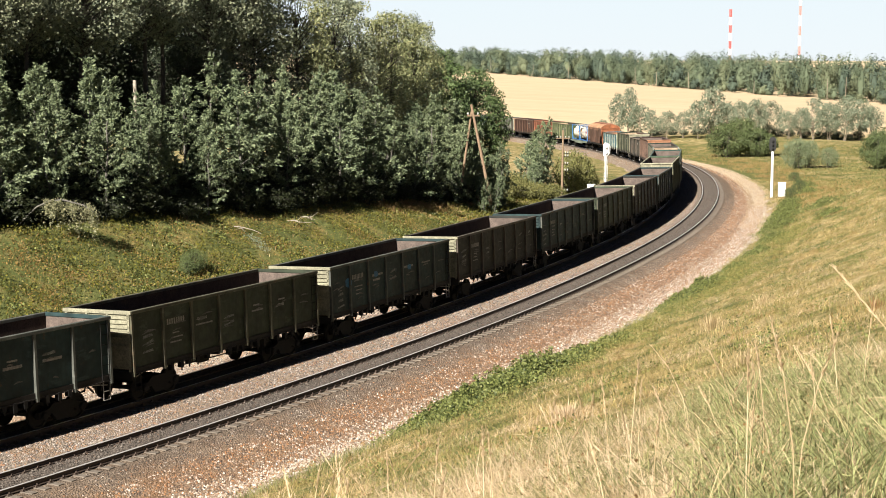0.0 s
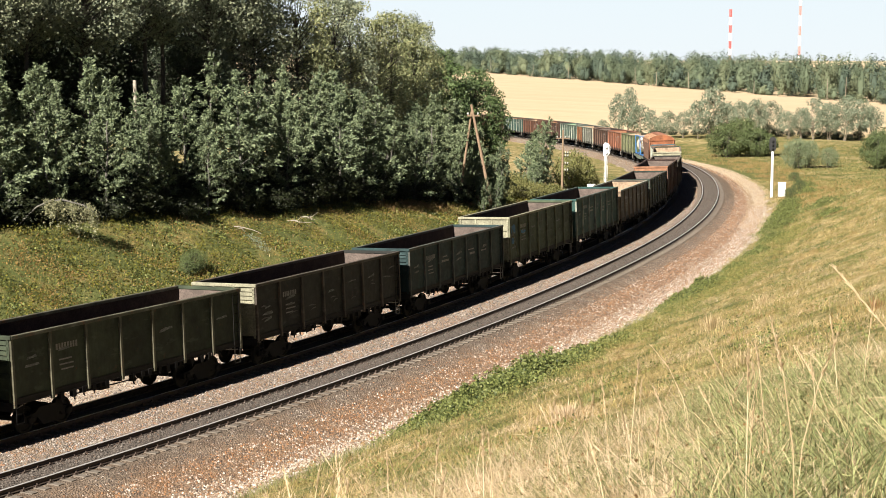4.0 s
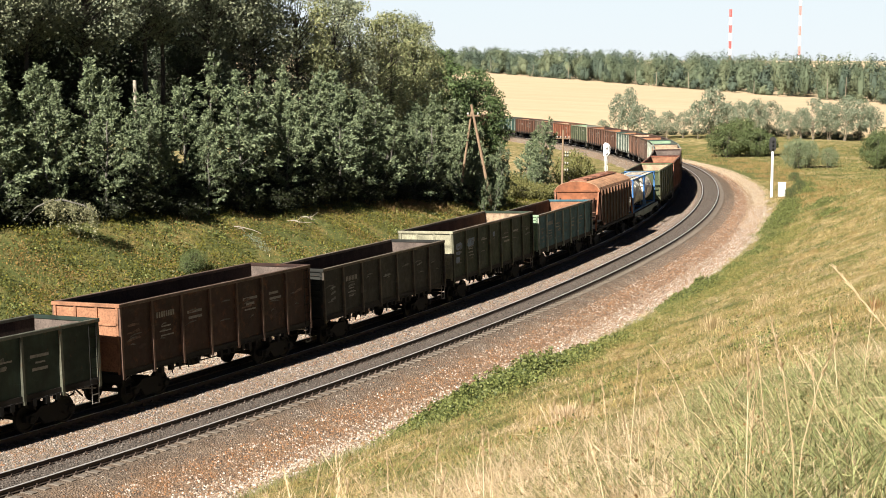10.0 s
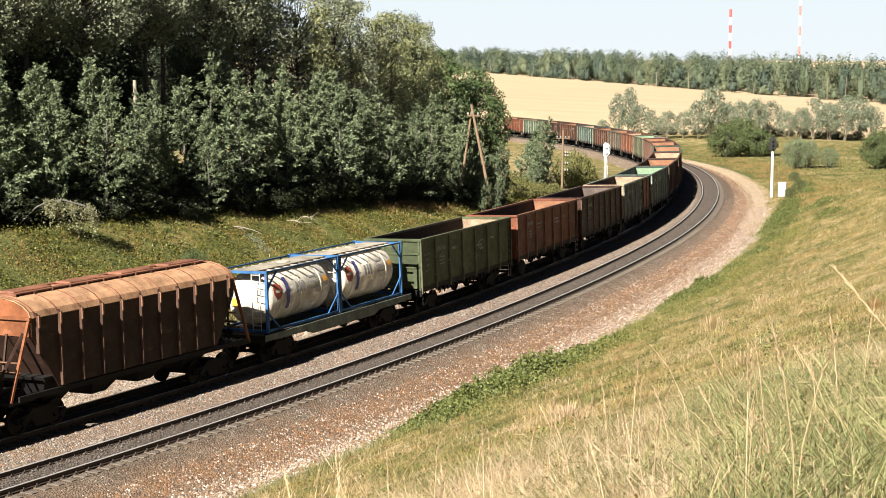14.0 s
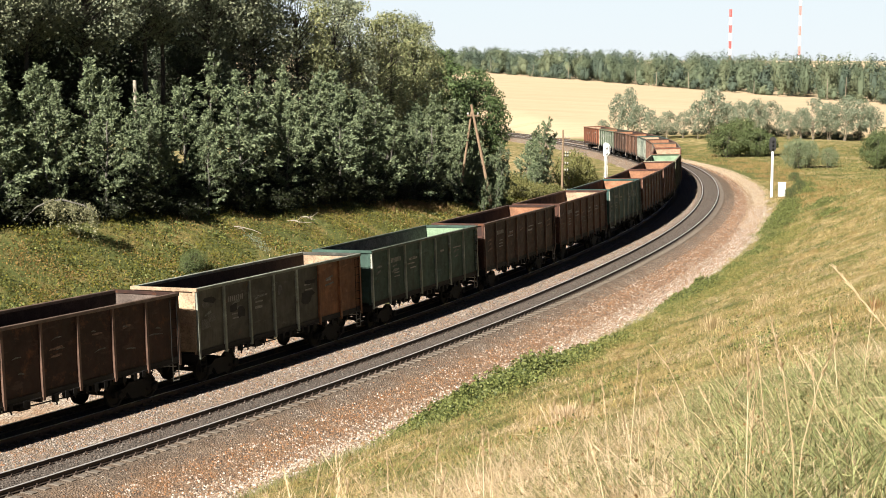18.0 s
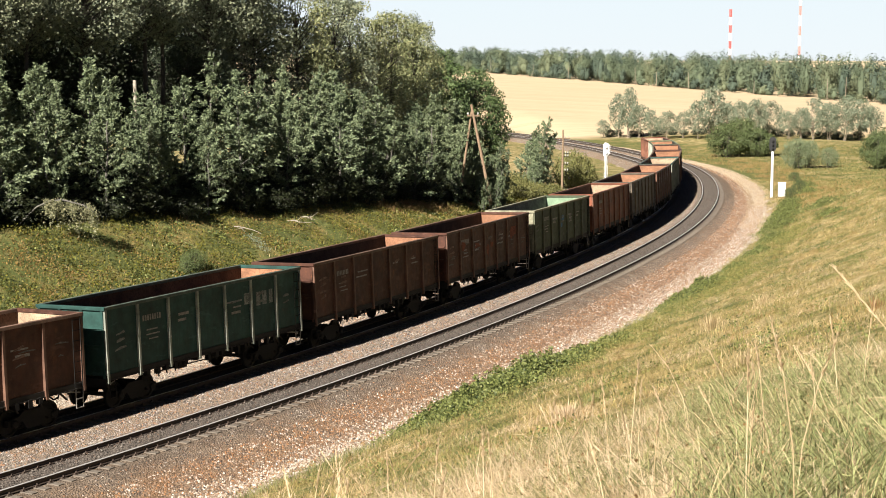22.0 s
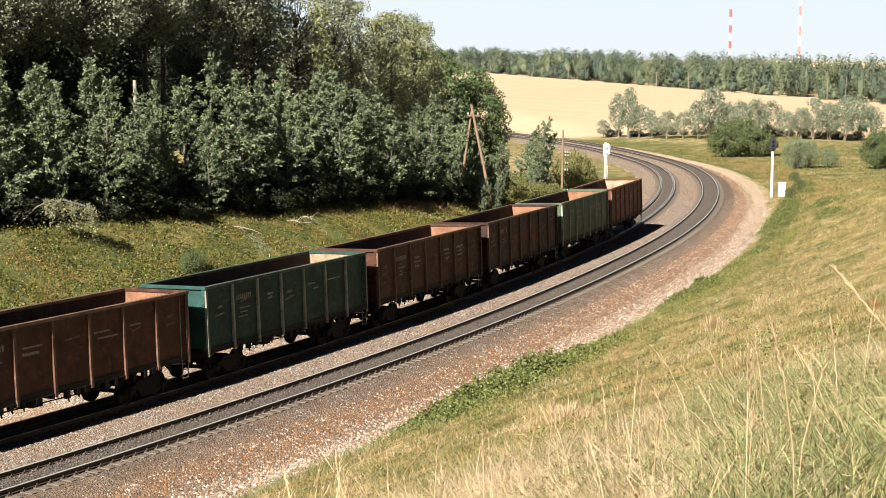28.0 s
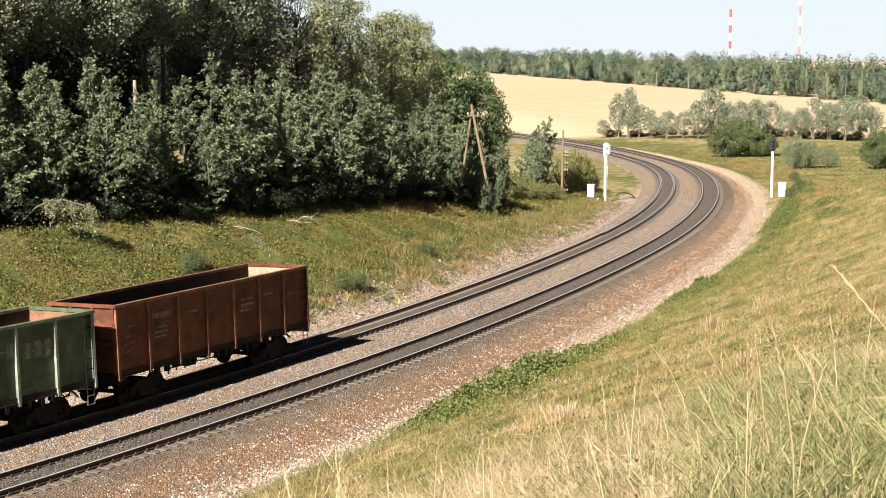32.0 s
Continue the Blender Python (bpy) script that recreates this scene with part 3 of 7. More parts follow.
def gondola(top, name):
    """An open wagon: top is the height of its rim above the rail. Returns the wagon and the painted parts."""
    w = thing(name, Matrix.Identity(4), "open wagon", "goods wagon", "open wagons of the train")
    painted = []
    P0 = PAINT["rust"]
    part("floor", Geo().box(-1.43, 1.43, -HALF + 0.06, HALF - 0.06, 1.36, 1.42), M_INSIDE, w, "rusty bare floor")
    nb = 7
    ys = [-HALF + 0.06 + (BODY - 0.12) * k / nb for k in range(nb + 1)]
    for sx in (-1, 1):
        # one slightly bulged sheet between each two posts
        for k in range(nb):
            y0, y1 = ys[k] - (0.03 if k == 0 else 0), ys[k + 1] + (0.03 if k == nb - 1 else 0)
            g = Geo()
            grid = [(sx * (1.457 + 0.010 * math.sin(math.pi * a / 4) * math.sin(math.pi * c / 4)), y0 + (y1 - y0) * a / 4, 1.40 + (top - 1.50) * c / 4) for c in range(5) for a in range(5)]
            g.add(grid, [(c * 5 + a, c * 5 + a + 1, c * 5 + a + 6, c * 5 + a + 5) for c in range(4) for a in range(4)])
            g.box(*sorted((sx * 1.433, sx * 1.4565)), y0, y1, 1.40, top - 0.10)
            part("side_panel", g, P0, w)
        part("side_lining", Geo().box(*sorted((sx * 1.432, sx * 1.424)), -HALF + 0.08, HALF - 0.08, 1.42, top - 0.13), M_INSIDE, w, "dark rusted inner face")
        g = Geo().box(*sorted((sx * 1.43, sx * 1.50)), -HALF, HALF, 1.22, 1.42)
        g.box(*sorted((sx * 1.43, sx * 1.535)), -HALF, HALF, 1.21, 1.245)
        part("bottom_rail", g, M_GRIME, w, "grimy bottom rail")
        g = Geo().box(*sorted((sx * 1.40, sx * 1.545)), -HALF, HALF, top - 0.12, top, 0.015)
        painted.append(part("top_rail", g, P0, w, "worn rim, bare metal along its edge"))
        for k, y in enumerate(ys):
            wd = 0.055 if 0 < k < nb else 0.05
            yz0 = sx * 1.457
            g = Geo()
            xa, xb, xc = yz0, sx * 1.53, sx * 1.565
            g.add([(xa, y - wd * 1.1, top - 0.12), (xa, y + wd * 1.1, top - 0.12), (xb, y + wd, top - 0.12), (xb, y - wd, top - 0.12),
                   (xa, y - wd * 1.15, 1.12), (xa, y + wd * 1.15, 1.12), (xc, y + wd, 1.12), (xc, y - wd, 1.12)],
                  [(0, 1, 2, 3), (7, 6, 5, 4), (0, 4, 5, 1), (1, 5, 6, 2), (2, 6, 7, 3), (3, 7, 4, 0)])
            painted.append(part("side_post", g, P0, w))
        # bottom hatches hang between the posts
        for k in range(nb):
            y0, y1 = ys[k] + 0.15, ys[k + 1] - 0.15
            if k in (0, nb - 1):
                continue
            g = Geo().add([(sx * 1.42, y0, 1.34), (sx * 1.42, y1, 1.34), (sx * 0.55, y1, 1.30), (sx * 0.55, y0, 1.30), (sx * 1.42, y0, 1.30), (sx * 1.42, y1, 1.30), (sx * 0.55, y1, 1.26), (sx * 0.55, y0, 1.26)],
                          [(0, 1, 2, 3), (7, 6, 5, 4), (0, 4, 5, 1), (1, 5, 6, 2), (2, 6, 7, 3), (3, 7, 4, 0)])
            for q in ((0.10, 0.42, 0.74), (0.20, 0.60, 0.92), (0.08, 0.52), (0.30, 0.64, 0.90))[k % 4]:
                y = y0 + (y1 - y0) * q
                low = 0.93 + 0.16 * ((q * 7.3) % 1.0)
                g.box(*sorted((sx * 1.38, sx * 1.545)), y - 0.10, y + 0.08, low, 1.26)
                g.tube((sx * 1.50, y, low), (sx * 1.42, y + 0.12, low - 0.12), 0.03, 6)
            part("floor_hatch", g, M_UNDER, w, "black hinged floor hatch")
    for e in (-1, 1):
        y = e * (HALF - 0.05)
        g = Geo().box(-1.445, 1.445, y - 0.02, y + 0.02, 1.38, top - 0.06)
        painted.append(part("end_wall", g, P0, w, "sheet-steel end wall"))
        # Worn end lining coloured paler than the sides for sun falling on it.
        part("end_lining", Geo().box(-1.42, 1.42, *sorted((y - e * 0.021, y - e * 0.026)), 1.42, top - 0.13), M_WORN["rusty"], w, "scoured inner face of the end wall, coloured pale as sunlit")
        g = Geo()
        ya, yb = sorted((y + e * 0.021, y + e * 0.075))
        g.box(-1.54, 1.54, *sorted((y - e * 0.06, y + e * 0.10)), top - 0.13, top + 0.002, 0.015)
        for z in (top - 0.78, top - 1.45) if top > 3.6 else (top - 0.30, top - 0.47, top - 0.64, top - 0.86, top - 1.10, top - 1.40):
            g.box(-1.44, 1.44, ya, yb, z, z + (0.09 if top > 3.6 else 0.13))
        for x in (-1.40, -0.48, 0.48, 1.40):
            g.box(x - 0.05, x + 0.05, ya, yb - 0.01 * e * 0, 1.25, top - 0.13)
        painted.append(part("end_frame", g, P0, w))
        part("head_stock", Geo().box(-1.5, 1.5, *sorted((y - e * 0.1, y + e * 0.09)), 1.0, 1.30), M_UNDER, w)
        coupler_at(e * (HALF + 0.0), w)
        bogie_at(e * 4.33, w)
        g = Geo()
        pts = [(-0.45, e * (HALF + 0.02), 1.0), (-0.47, e * (HALF + 0.25), 0.70), (-0.40, e * (HALF + 0.42), 0.55), (-0.30, e * (HALF + 0.53), 0.62)]
        for a, b in zip(pts[:-1], pts[1:]):
            g.tube(a, b, 0.03, 6)
        part("brake_hose", g, M_UNDER, w)
        for x in (0.95, 1.25):
            part("release_rod", Geo().tube((x, e * (HALF - 1.0), 1.18), (x + 0.2, e * (HALF - 0.2), 1.08), 0.022, 6), M_MARK, w, "worn bright release rod")
        for sx in (-1, 1):
            g = Geo()
            xx, yy = sx * 1.50, e * (HALF - 0.12)
            for q in (0, -e * 0.34):
                g.bar((xx, yy + q, 1.25), (xx, yy + q, 0.56), 0.03, 0.03, (1, 0, 0))
            for z in (0.57, 0.88):
                g.bar((xx, yy, z), (xx, yy - e * 0.34, z), 0.05, 0.03)
            part("step", g, M_MARK if sx * e > 0 else M_UNDER, w, "welded footstep")
            if sx * e > 0:
                g = Geo()
                for z in np.arange(1.45, top - 0.2, 0.36):
                    g.bar((sx * 1.52, yy - e * 0.03, z), (sx * 1.52, yy - e * 0.40, z), 0.025, 0.025)
                for q in (-0.03, -0.40):
                    g.bar((sx * 1.535, yy + e * q, 1.3), (sx * 1.535, yy + e * q, top - 0.2), 0.02, 0.02, (1, 0, 0))
                part("ladder", g, M_UNDER, w)
    g = Geo().box(-0.18, 0.18, -HALF, HALF, 0.86, 1.355)
    for y in (-2.6, -0.9, 0.9, 2.6):
        g.box(-1.40, 1.40, y - 0.06, y + 0.06, 1.05, 1.30)
    part("underframe", g, M_UNDER, w)
    g = Geo().lathe_y([(-0.42, 0.16), (0.42, 0.16)], 0.55, 1.6, 0.88, 12)
    g.box(0.3, 0.8, -1.3, -0.8, 0.75, 1.05)
    g.tube((0.75, -2.6, 0.86), (0.75, 2.8, 0.80), 0.025, 6)
    part("brake_gear", g, M_UNDER, w)
    return w


def lettering(w, top, style, seed, material):
    """Number and data lines on both sides, kept as plain bars."""
    r = random.Random(seed)
    for sx in (-1, 1):
        g = Geo()

        def bar(y, z, l, h):
            xx = sx * 1.4595
            g.box(*sorted((xx, xx + sx * 0.0095)), y - l / 2, y + l / 2, z - h / 2, z + h / 2)
        pitch = (BODY - 0.12) / 7
        y1 = -HALF + pitch * 1.5
        for k in range(8):
            bar(y1 - 0.5 + k * 0.14, top - 0.70, 0.085, 0.21)
        for k in range(3):
            bar(y1 + r.uniform(-0.1, 0.1), top - 1.15 - 0.17 * k, r.uniform(0.4, 0.8), 0.05)
        if style > 0:
            for b in (2, 4) if style > 1 else (2, 4, 5):
                yb = -HALF + pitch * (b + 0.5)
                for k in range(r.choice((1, 2, 3))):
                    bar(yb + r.uniform(-0.2, 0.2), top - 0.85 - 0.22 * k, r.uniform(0.4, 1.1), r.choice((0.06, 0.1)))
        tagged(part("lettering", g, material, w, "worn stencilled marking, unreadable"), kind="stuff")
        if style > 1:
            yb = HALF - pitch * 1.45
            for y, z, l, h in ((-0.50, 0.95, 0.28, 0.55), (-0.05, 0.95, 0.30, 0.55), (0.42, 0.95, 0.26, 0.55), (-1.30, 0.85, 0.40, 0.45)):
                xx = sx * 1.4595
                part("emblem_block", Geo().box(*sorted((xx, xx + sx * 0.0095)), yb + y - l / 2, yb + y + l / 2, top - z - h / 2, top - z + h / 2), M_EMBLEM, w, "chalky white emblem block")


TALL, LOW = 3.83, 3.50
proto_tall, proto_low = gondola(TALL, "open_wagon"), gondola(LOW, "open_wagon")
PAINTED = {"side_panel", "top_rail", "side_post", "end_wall", "end_frame"}
COLOUR_WORDS = {"rust": "rust-red", "brown": "rusty brown", "red": "red-oxide", "maroon": "dark red-brown", "greygreen": "grey-green", "green": "dark blue-green", "seagreen": "dull sea-green",
                "olive": "olive-green", "teal": "teal-blue", "darkteal": "dark teal", "darkgreen": "dark green", "darkolive": "dark olive", "soot": "soot-black", "olivegrey": "dusty olive-grey", "grey": "soot-grey", "dusty": "dusty grey-brown", "beige": "grey-beige"}
# from the last wagon forward: colour, rim, lettering style, extra patch
CONSIST = [("rust", 1, 1, ""), ("greygreen", 1, 2, ""), ("maroon", 1, 0, "red"), ("brown", 1, 1, "scuff"), ("green", 1, 1, ""), ("brown", 1, 1, ""), ("dusty", 1, 0, "scuff"),
           ("rust", 1, 0, ""), ("olivegrey", 1, 1, "bluespot"), ("brown", 1, 1, "red"), ("brown", 1, 1, ""), ("green", 1, 2, ""), ("brown", 1, 1, "scuff"), ("maroon", 1, 1, ""),
           ("seagreen", 1, 1, ""), ("beige", 1, 1, "orange"), ("maroon", 1, 0, "scuff"), ("rust", 1, 1, ""), ("olive", 1, 1, ""), ("flat",), ("hopper",),
           ("teal", 0, 1, "scuff"), ("darkolive", 1, 1, "blue"), ("soot", 0, 0, "scuff"), ("maroon", 1, 1, "scuff"), ("darkgreen", 0, 1, ""), ("dusty", 0, 1, ""), ("green", 1, 1, ""),
           ("olivegrey", 1, 0, "blue"), ("darkteal", 0, 1, ""), ("soot", 0, 0, "scuff"), ("grey", 0, 0, ""), ("darkteal", 0, 0, "scuff"), ("soot", 0, 0, "scuff"), ("darkteal", 0, 1, "blue"),
           ("grey", 0, 1, "scuff"), ("darkteal", 0, 1, "scuff")]
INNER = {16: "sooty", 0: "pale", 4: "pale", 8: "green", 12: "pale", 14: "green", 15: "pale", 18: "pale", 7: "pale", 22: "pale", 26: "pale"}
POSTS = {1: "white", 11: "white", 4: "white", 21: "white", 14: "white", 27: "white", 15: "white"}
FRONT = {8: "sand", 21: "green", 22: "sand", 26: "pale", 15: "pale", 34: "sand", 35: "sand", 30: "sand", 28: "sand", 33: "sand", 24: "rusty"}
M_ORANGE = paint("orange_rust_bloom", (0.17, 0.075, 0.036), 0.55, 0.6)


def hopper():
    """A covered hopper with an arched roof, ribbed sides and slanting ends."""
    L = 6.85
    w = thing("hopper_wagon", Matrix.Identity(4), "rusty brown covered hopper wagon with an arched roof", "goods wagon")
    # Side rust near black; roof, ends and brackets paler: sun and shade in paint.
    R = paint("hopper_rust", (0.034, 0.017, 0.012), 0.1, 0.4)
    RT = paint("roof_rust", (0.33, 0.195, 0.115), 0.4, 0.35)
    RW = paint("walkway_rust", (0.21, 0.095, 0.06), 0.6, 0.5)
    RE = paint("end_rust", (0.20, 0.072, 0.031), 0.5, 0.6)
    RB = paint("sunlit_dusty_rust", (0.17, 0.088, 0.052), 0.4, 0.3)
    RR = paint("rib_pale_rust", (0.068, 0.036, 0.024), 0.2, 0.4)
    zs, zr = 3.95, 4.62
    prof = [(1.58 * math.cos(a), zs + (zr - zs) * math.sin(a)) for a in np.linspace(0, math.pi, 11)]
    g = Geo()
    inner = [(x * 0.985, z - 0.03) for x, z in prof]
    g.extrude_y(prof + inner[::-1], -L + 1.1, L - 1.15)
    part("roof", g, RT, w, "rusty arched roof, painted paler for the sun on it")
    for y in np.linspace(-L + 1.3, L - 1.35, 11):
        seam = [(x * 1.006, zs + (z - zs) * 1.012 + 0.004) for x, z in prof]
        part("roof_seam", Geo().extrude_y(seam + [(x, z - 0.012) for x, z in prof[::-1]], y - 0.03, y + 0.03), RW, w)
    for sx in (-1, 1):
        g = Geo()
        yt, ym = L - 1.14, L - 2.33
        g.extrude_x([(-yt, zs), (-yt, zs - 0.6), (-ym, 1.50), (ym, 1.50), (yt, zs - 0.6), (yt, zs)], *sorted((sx * 1.53, sx * 1.565)))
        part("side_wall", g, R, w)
        g = Geo().box(*sorted((sx * 1.45, sx * 1.60)), -L + 0.4, L - 0.4, 1.28, 1.46)
        part("sill", g, M_UNDER, w)
        for k in range(11):
            y = -L + 1.4 + k * (2 * L - 2.95) / 10
            g = Geo()
            xa = sx * 1.56
            foot = 1.52 if 0 < k < 10 else 2.75
            g.add([(xa, y - 0.06, zs + 0.14), (xa, y + 0.06, zs + 0.14), (sx * 1.66, y + 0.03, zs - 0.02), (sx * 1.66, y - 0.03, zs - 0.02), (sx * 1.54, y - 0.06, foot), (sx * 1.54, y + 0.06, foot), (sx * 1.65, y + 0.03, foot), (sx * 1.65, y - 0.03, foot)],
                  [(0, 1, 2, 3), (7, 6, 5, 4), (0, 4, 5, 1), (1, 5, 6, 2), (2, 6, 7, 3), (3, 7, 4, 0)])
            part("side_rib", g, RR, w)
            g = Geo().box(*sorted((sx * 1.57, sx * 1.70)), y - 0.032, y + 0.032, zs - 0.34, zs + 0.05)
            part("eave_bracket", g, RB, w, "rusty bracket under the eave, painted pale as sunlit")
        for k in range(4):
            y = -3.9 + k * 2.6
            g = Geo().add([(sx * 1.5, y - 1.2, 1.86), (sx * 1.5, y + 1.2, 1.86), (sx * 0.5, y + 0.4, 0.62), (sx * 0.5, y - 0.4, 0.62), (0, y - 1.2, 1.86), (0, y + 1.2, 1.86), (0, y + 0.4, 0.62), (0, y - 0.4, 0.62)],
                          [(0, 1, 2, 3), (4, 7, 6, 5), (0, 3, 7, 4), (1, 5, 6, 2), (3, 2, 6, 7), (0, 4, 5, 1)])
            part("discharge_chute", g, M_UNDER, w, "dark funnel-shaped discharge chute")
    for e in (-1, 1):
        g = Geo()
        yt, ym = e * (L - 1.12), e * (L - 2.4)
        rim = [(x, yt, z) for x, z in prof]
        n = len(rim)
        g.add(rim + [(x, yt - e * 0.04, z) for x, _, z in rim], [tuple(range(n)), tuple(range(2 * n - 1, n - 1, -1))] + [(i, i + 1, n + i + 1, n + i) for i in range(n - 1)])
        g.box(-1.6, 1.6, *sorted((yt, yt + e * 0.10)), zs - 0.06, zs + 0.04)
        g.box(-1.55, 1.55, *sorted((yt, yt - e * 0.05)), zs - 0.62, zs - 0.05)
        part("end_panel", g, RE, w, "rusty upper end panel")
        g = Geo().add([(-1.55, yt, zs - 0.6), (1.55, yt, zs - 0.6), (1.4, ym, 1.6), (-1.4, ym, 1.6), (-1.55, yt - e * 0.05, zs - 0.6), (1.55, yt - e * 0.05, zs - 0.6), (1.4, ym - e * 0.05, 1.6), (-1.4, ym - e * 0.05, 1.6)],
                      [(0, 1, 2, 3), (7, 6, 5, 4), (0, 4, 5, 1), (1, 5, 6, 2), (2, 6, 7, 3), (3, 7, 4, 0)])
        part("slope_sheet", g, R, w, "slanting end sheet")
        for x in (-1.5, 1.5):
            part("corner_strut", Geo().bar((x, yt, zs - 0.02), (x * 0.98, e * (L - 0.1), 1.3), 0.10, 0.08), RE, w)
            part("end_strut", Geo().bar((x * 0.8, yt, zs - 0.5), (x * 0.35, e * (L - 0.15), 1.35), 0.08, 0.08), R, w)
        g = Geo().box(-1.5, 1.5, *sorted((e * (L - 1.2), e * L)), 1.20, 1.32)
        g.tube((-1.3, e * (L - 0.9), 1.75), (1.3, e * (L - 0.9), 1.75), 0.11, 10)
        part("end_platform", g, M_UNDER, w)
        for x, z, rad in ((0.0, 2.15, 0.05), (0.0, 1.95, 0.035), (0.25, 2.5, 0.03)):
            part("end_pipe", Geo().tube((-1.35 + x, e * (L - 0.75), z), (1.35, e * (L - 0.75), z), rad, 8), RB, w, "dusty air pipe across the end")
        for x in (-0.55, 0.55):
            part("end_post", Geo().bar((x, e * (L - 0.62), 1.3), (x * 0.9, yt, zs - 0.55), 0.07, 0.07), RR, w)
        coupler_at(e * (L - 0.05), w)
        bogie_at(e * 4.9, w)
    part("underframe", Geo().box(-0.2, 0.2, -L, L, 0.9, 1.4), M_UNDER, w)
    g = Geo()
    for sx in (-0.42, 0.42):
        g.box(sx - 0.15, sx + 0.15, -5.3, 5.3, zr + 0.01, zr + 0.05)
    for y in np.arange(-5.3, 5.4, 0.9):
        g.box(-0.6, 0.6, y - 0.03, y + 0.03, zr - 0.03, zr + 0.04)
    part("roof_walk", g, RW, w, "rusty roof walkway")
    for y in (-4.2, -1.4, 1.4, 4.2):
        part("roof_hatch", Geo().box(-0.34, 0.34, y - 0.95, y + 0.95, zr + 0.0, zr + 0.10, 0.03), RW, w)
    return w


def flat_wagon():
    L = 6.75
    w = thing("flat_wagon", Matrix.Identity(4), "grey container flat wagon with a bare timber deck", "goods wagon")
    G = paint("flat_grey", (0.135, 0.165, 0.14), 0.4, 0.5)
    part("deck", Geo().box(-1.40, 1.40, -L, L, 1.21, 1.28), M_INSIDE, w, "brown timber deck")
    for sx in (-1, 1):
        yz = [(-L, 1.30), (-L, 1.05), (-3.4, 1.0), (-2.8, 0.82), (2.8, 0.82), (3.4, 1.0), (L, 1.05), (L, 1.30)]
        part("side_sill", Geo().extrude_x(yz, *sorted((sx * 1.40, sx * 1.46))), G, w, "grey steel side sill, deeper at its middle")
    for e in (-1, 1):
        part("head_stock", Geo().box(-1.45, 1.45, *sorted((e * (L - 0.1), e * (L + 0.03))), 0.98, 1.30), M_UNDER, w)
        coupler_at(e * L, w)
        bogie_at(e * 4.86, w)
    part("underframe", Geo().box(-0.2, 0.2, -L, L, 0.85, 1.205), M_UNDER, w)
    g = Geo()
    for y in (-6.2, -0.35, 0.35, 6.2):
        for sx in (-1, 1):
            g.box(sx * 1.2 - 0.1, sx * 1.2 + 0.1, y - 0.1, y + 0.1, 1.28, 1.31)
    part("container_lock", g, M_UNDER, w)
    return w


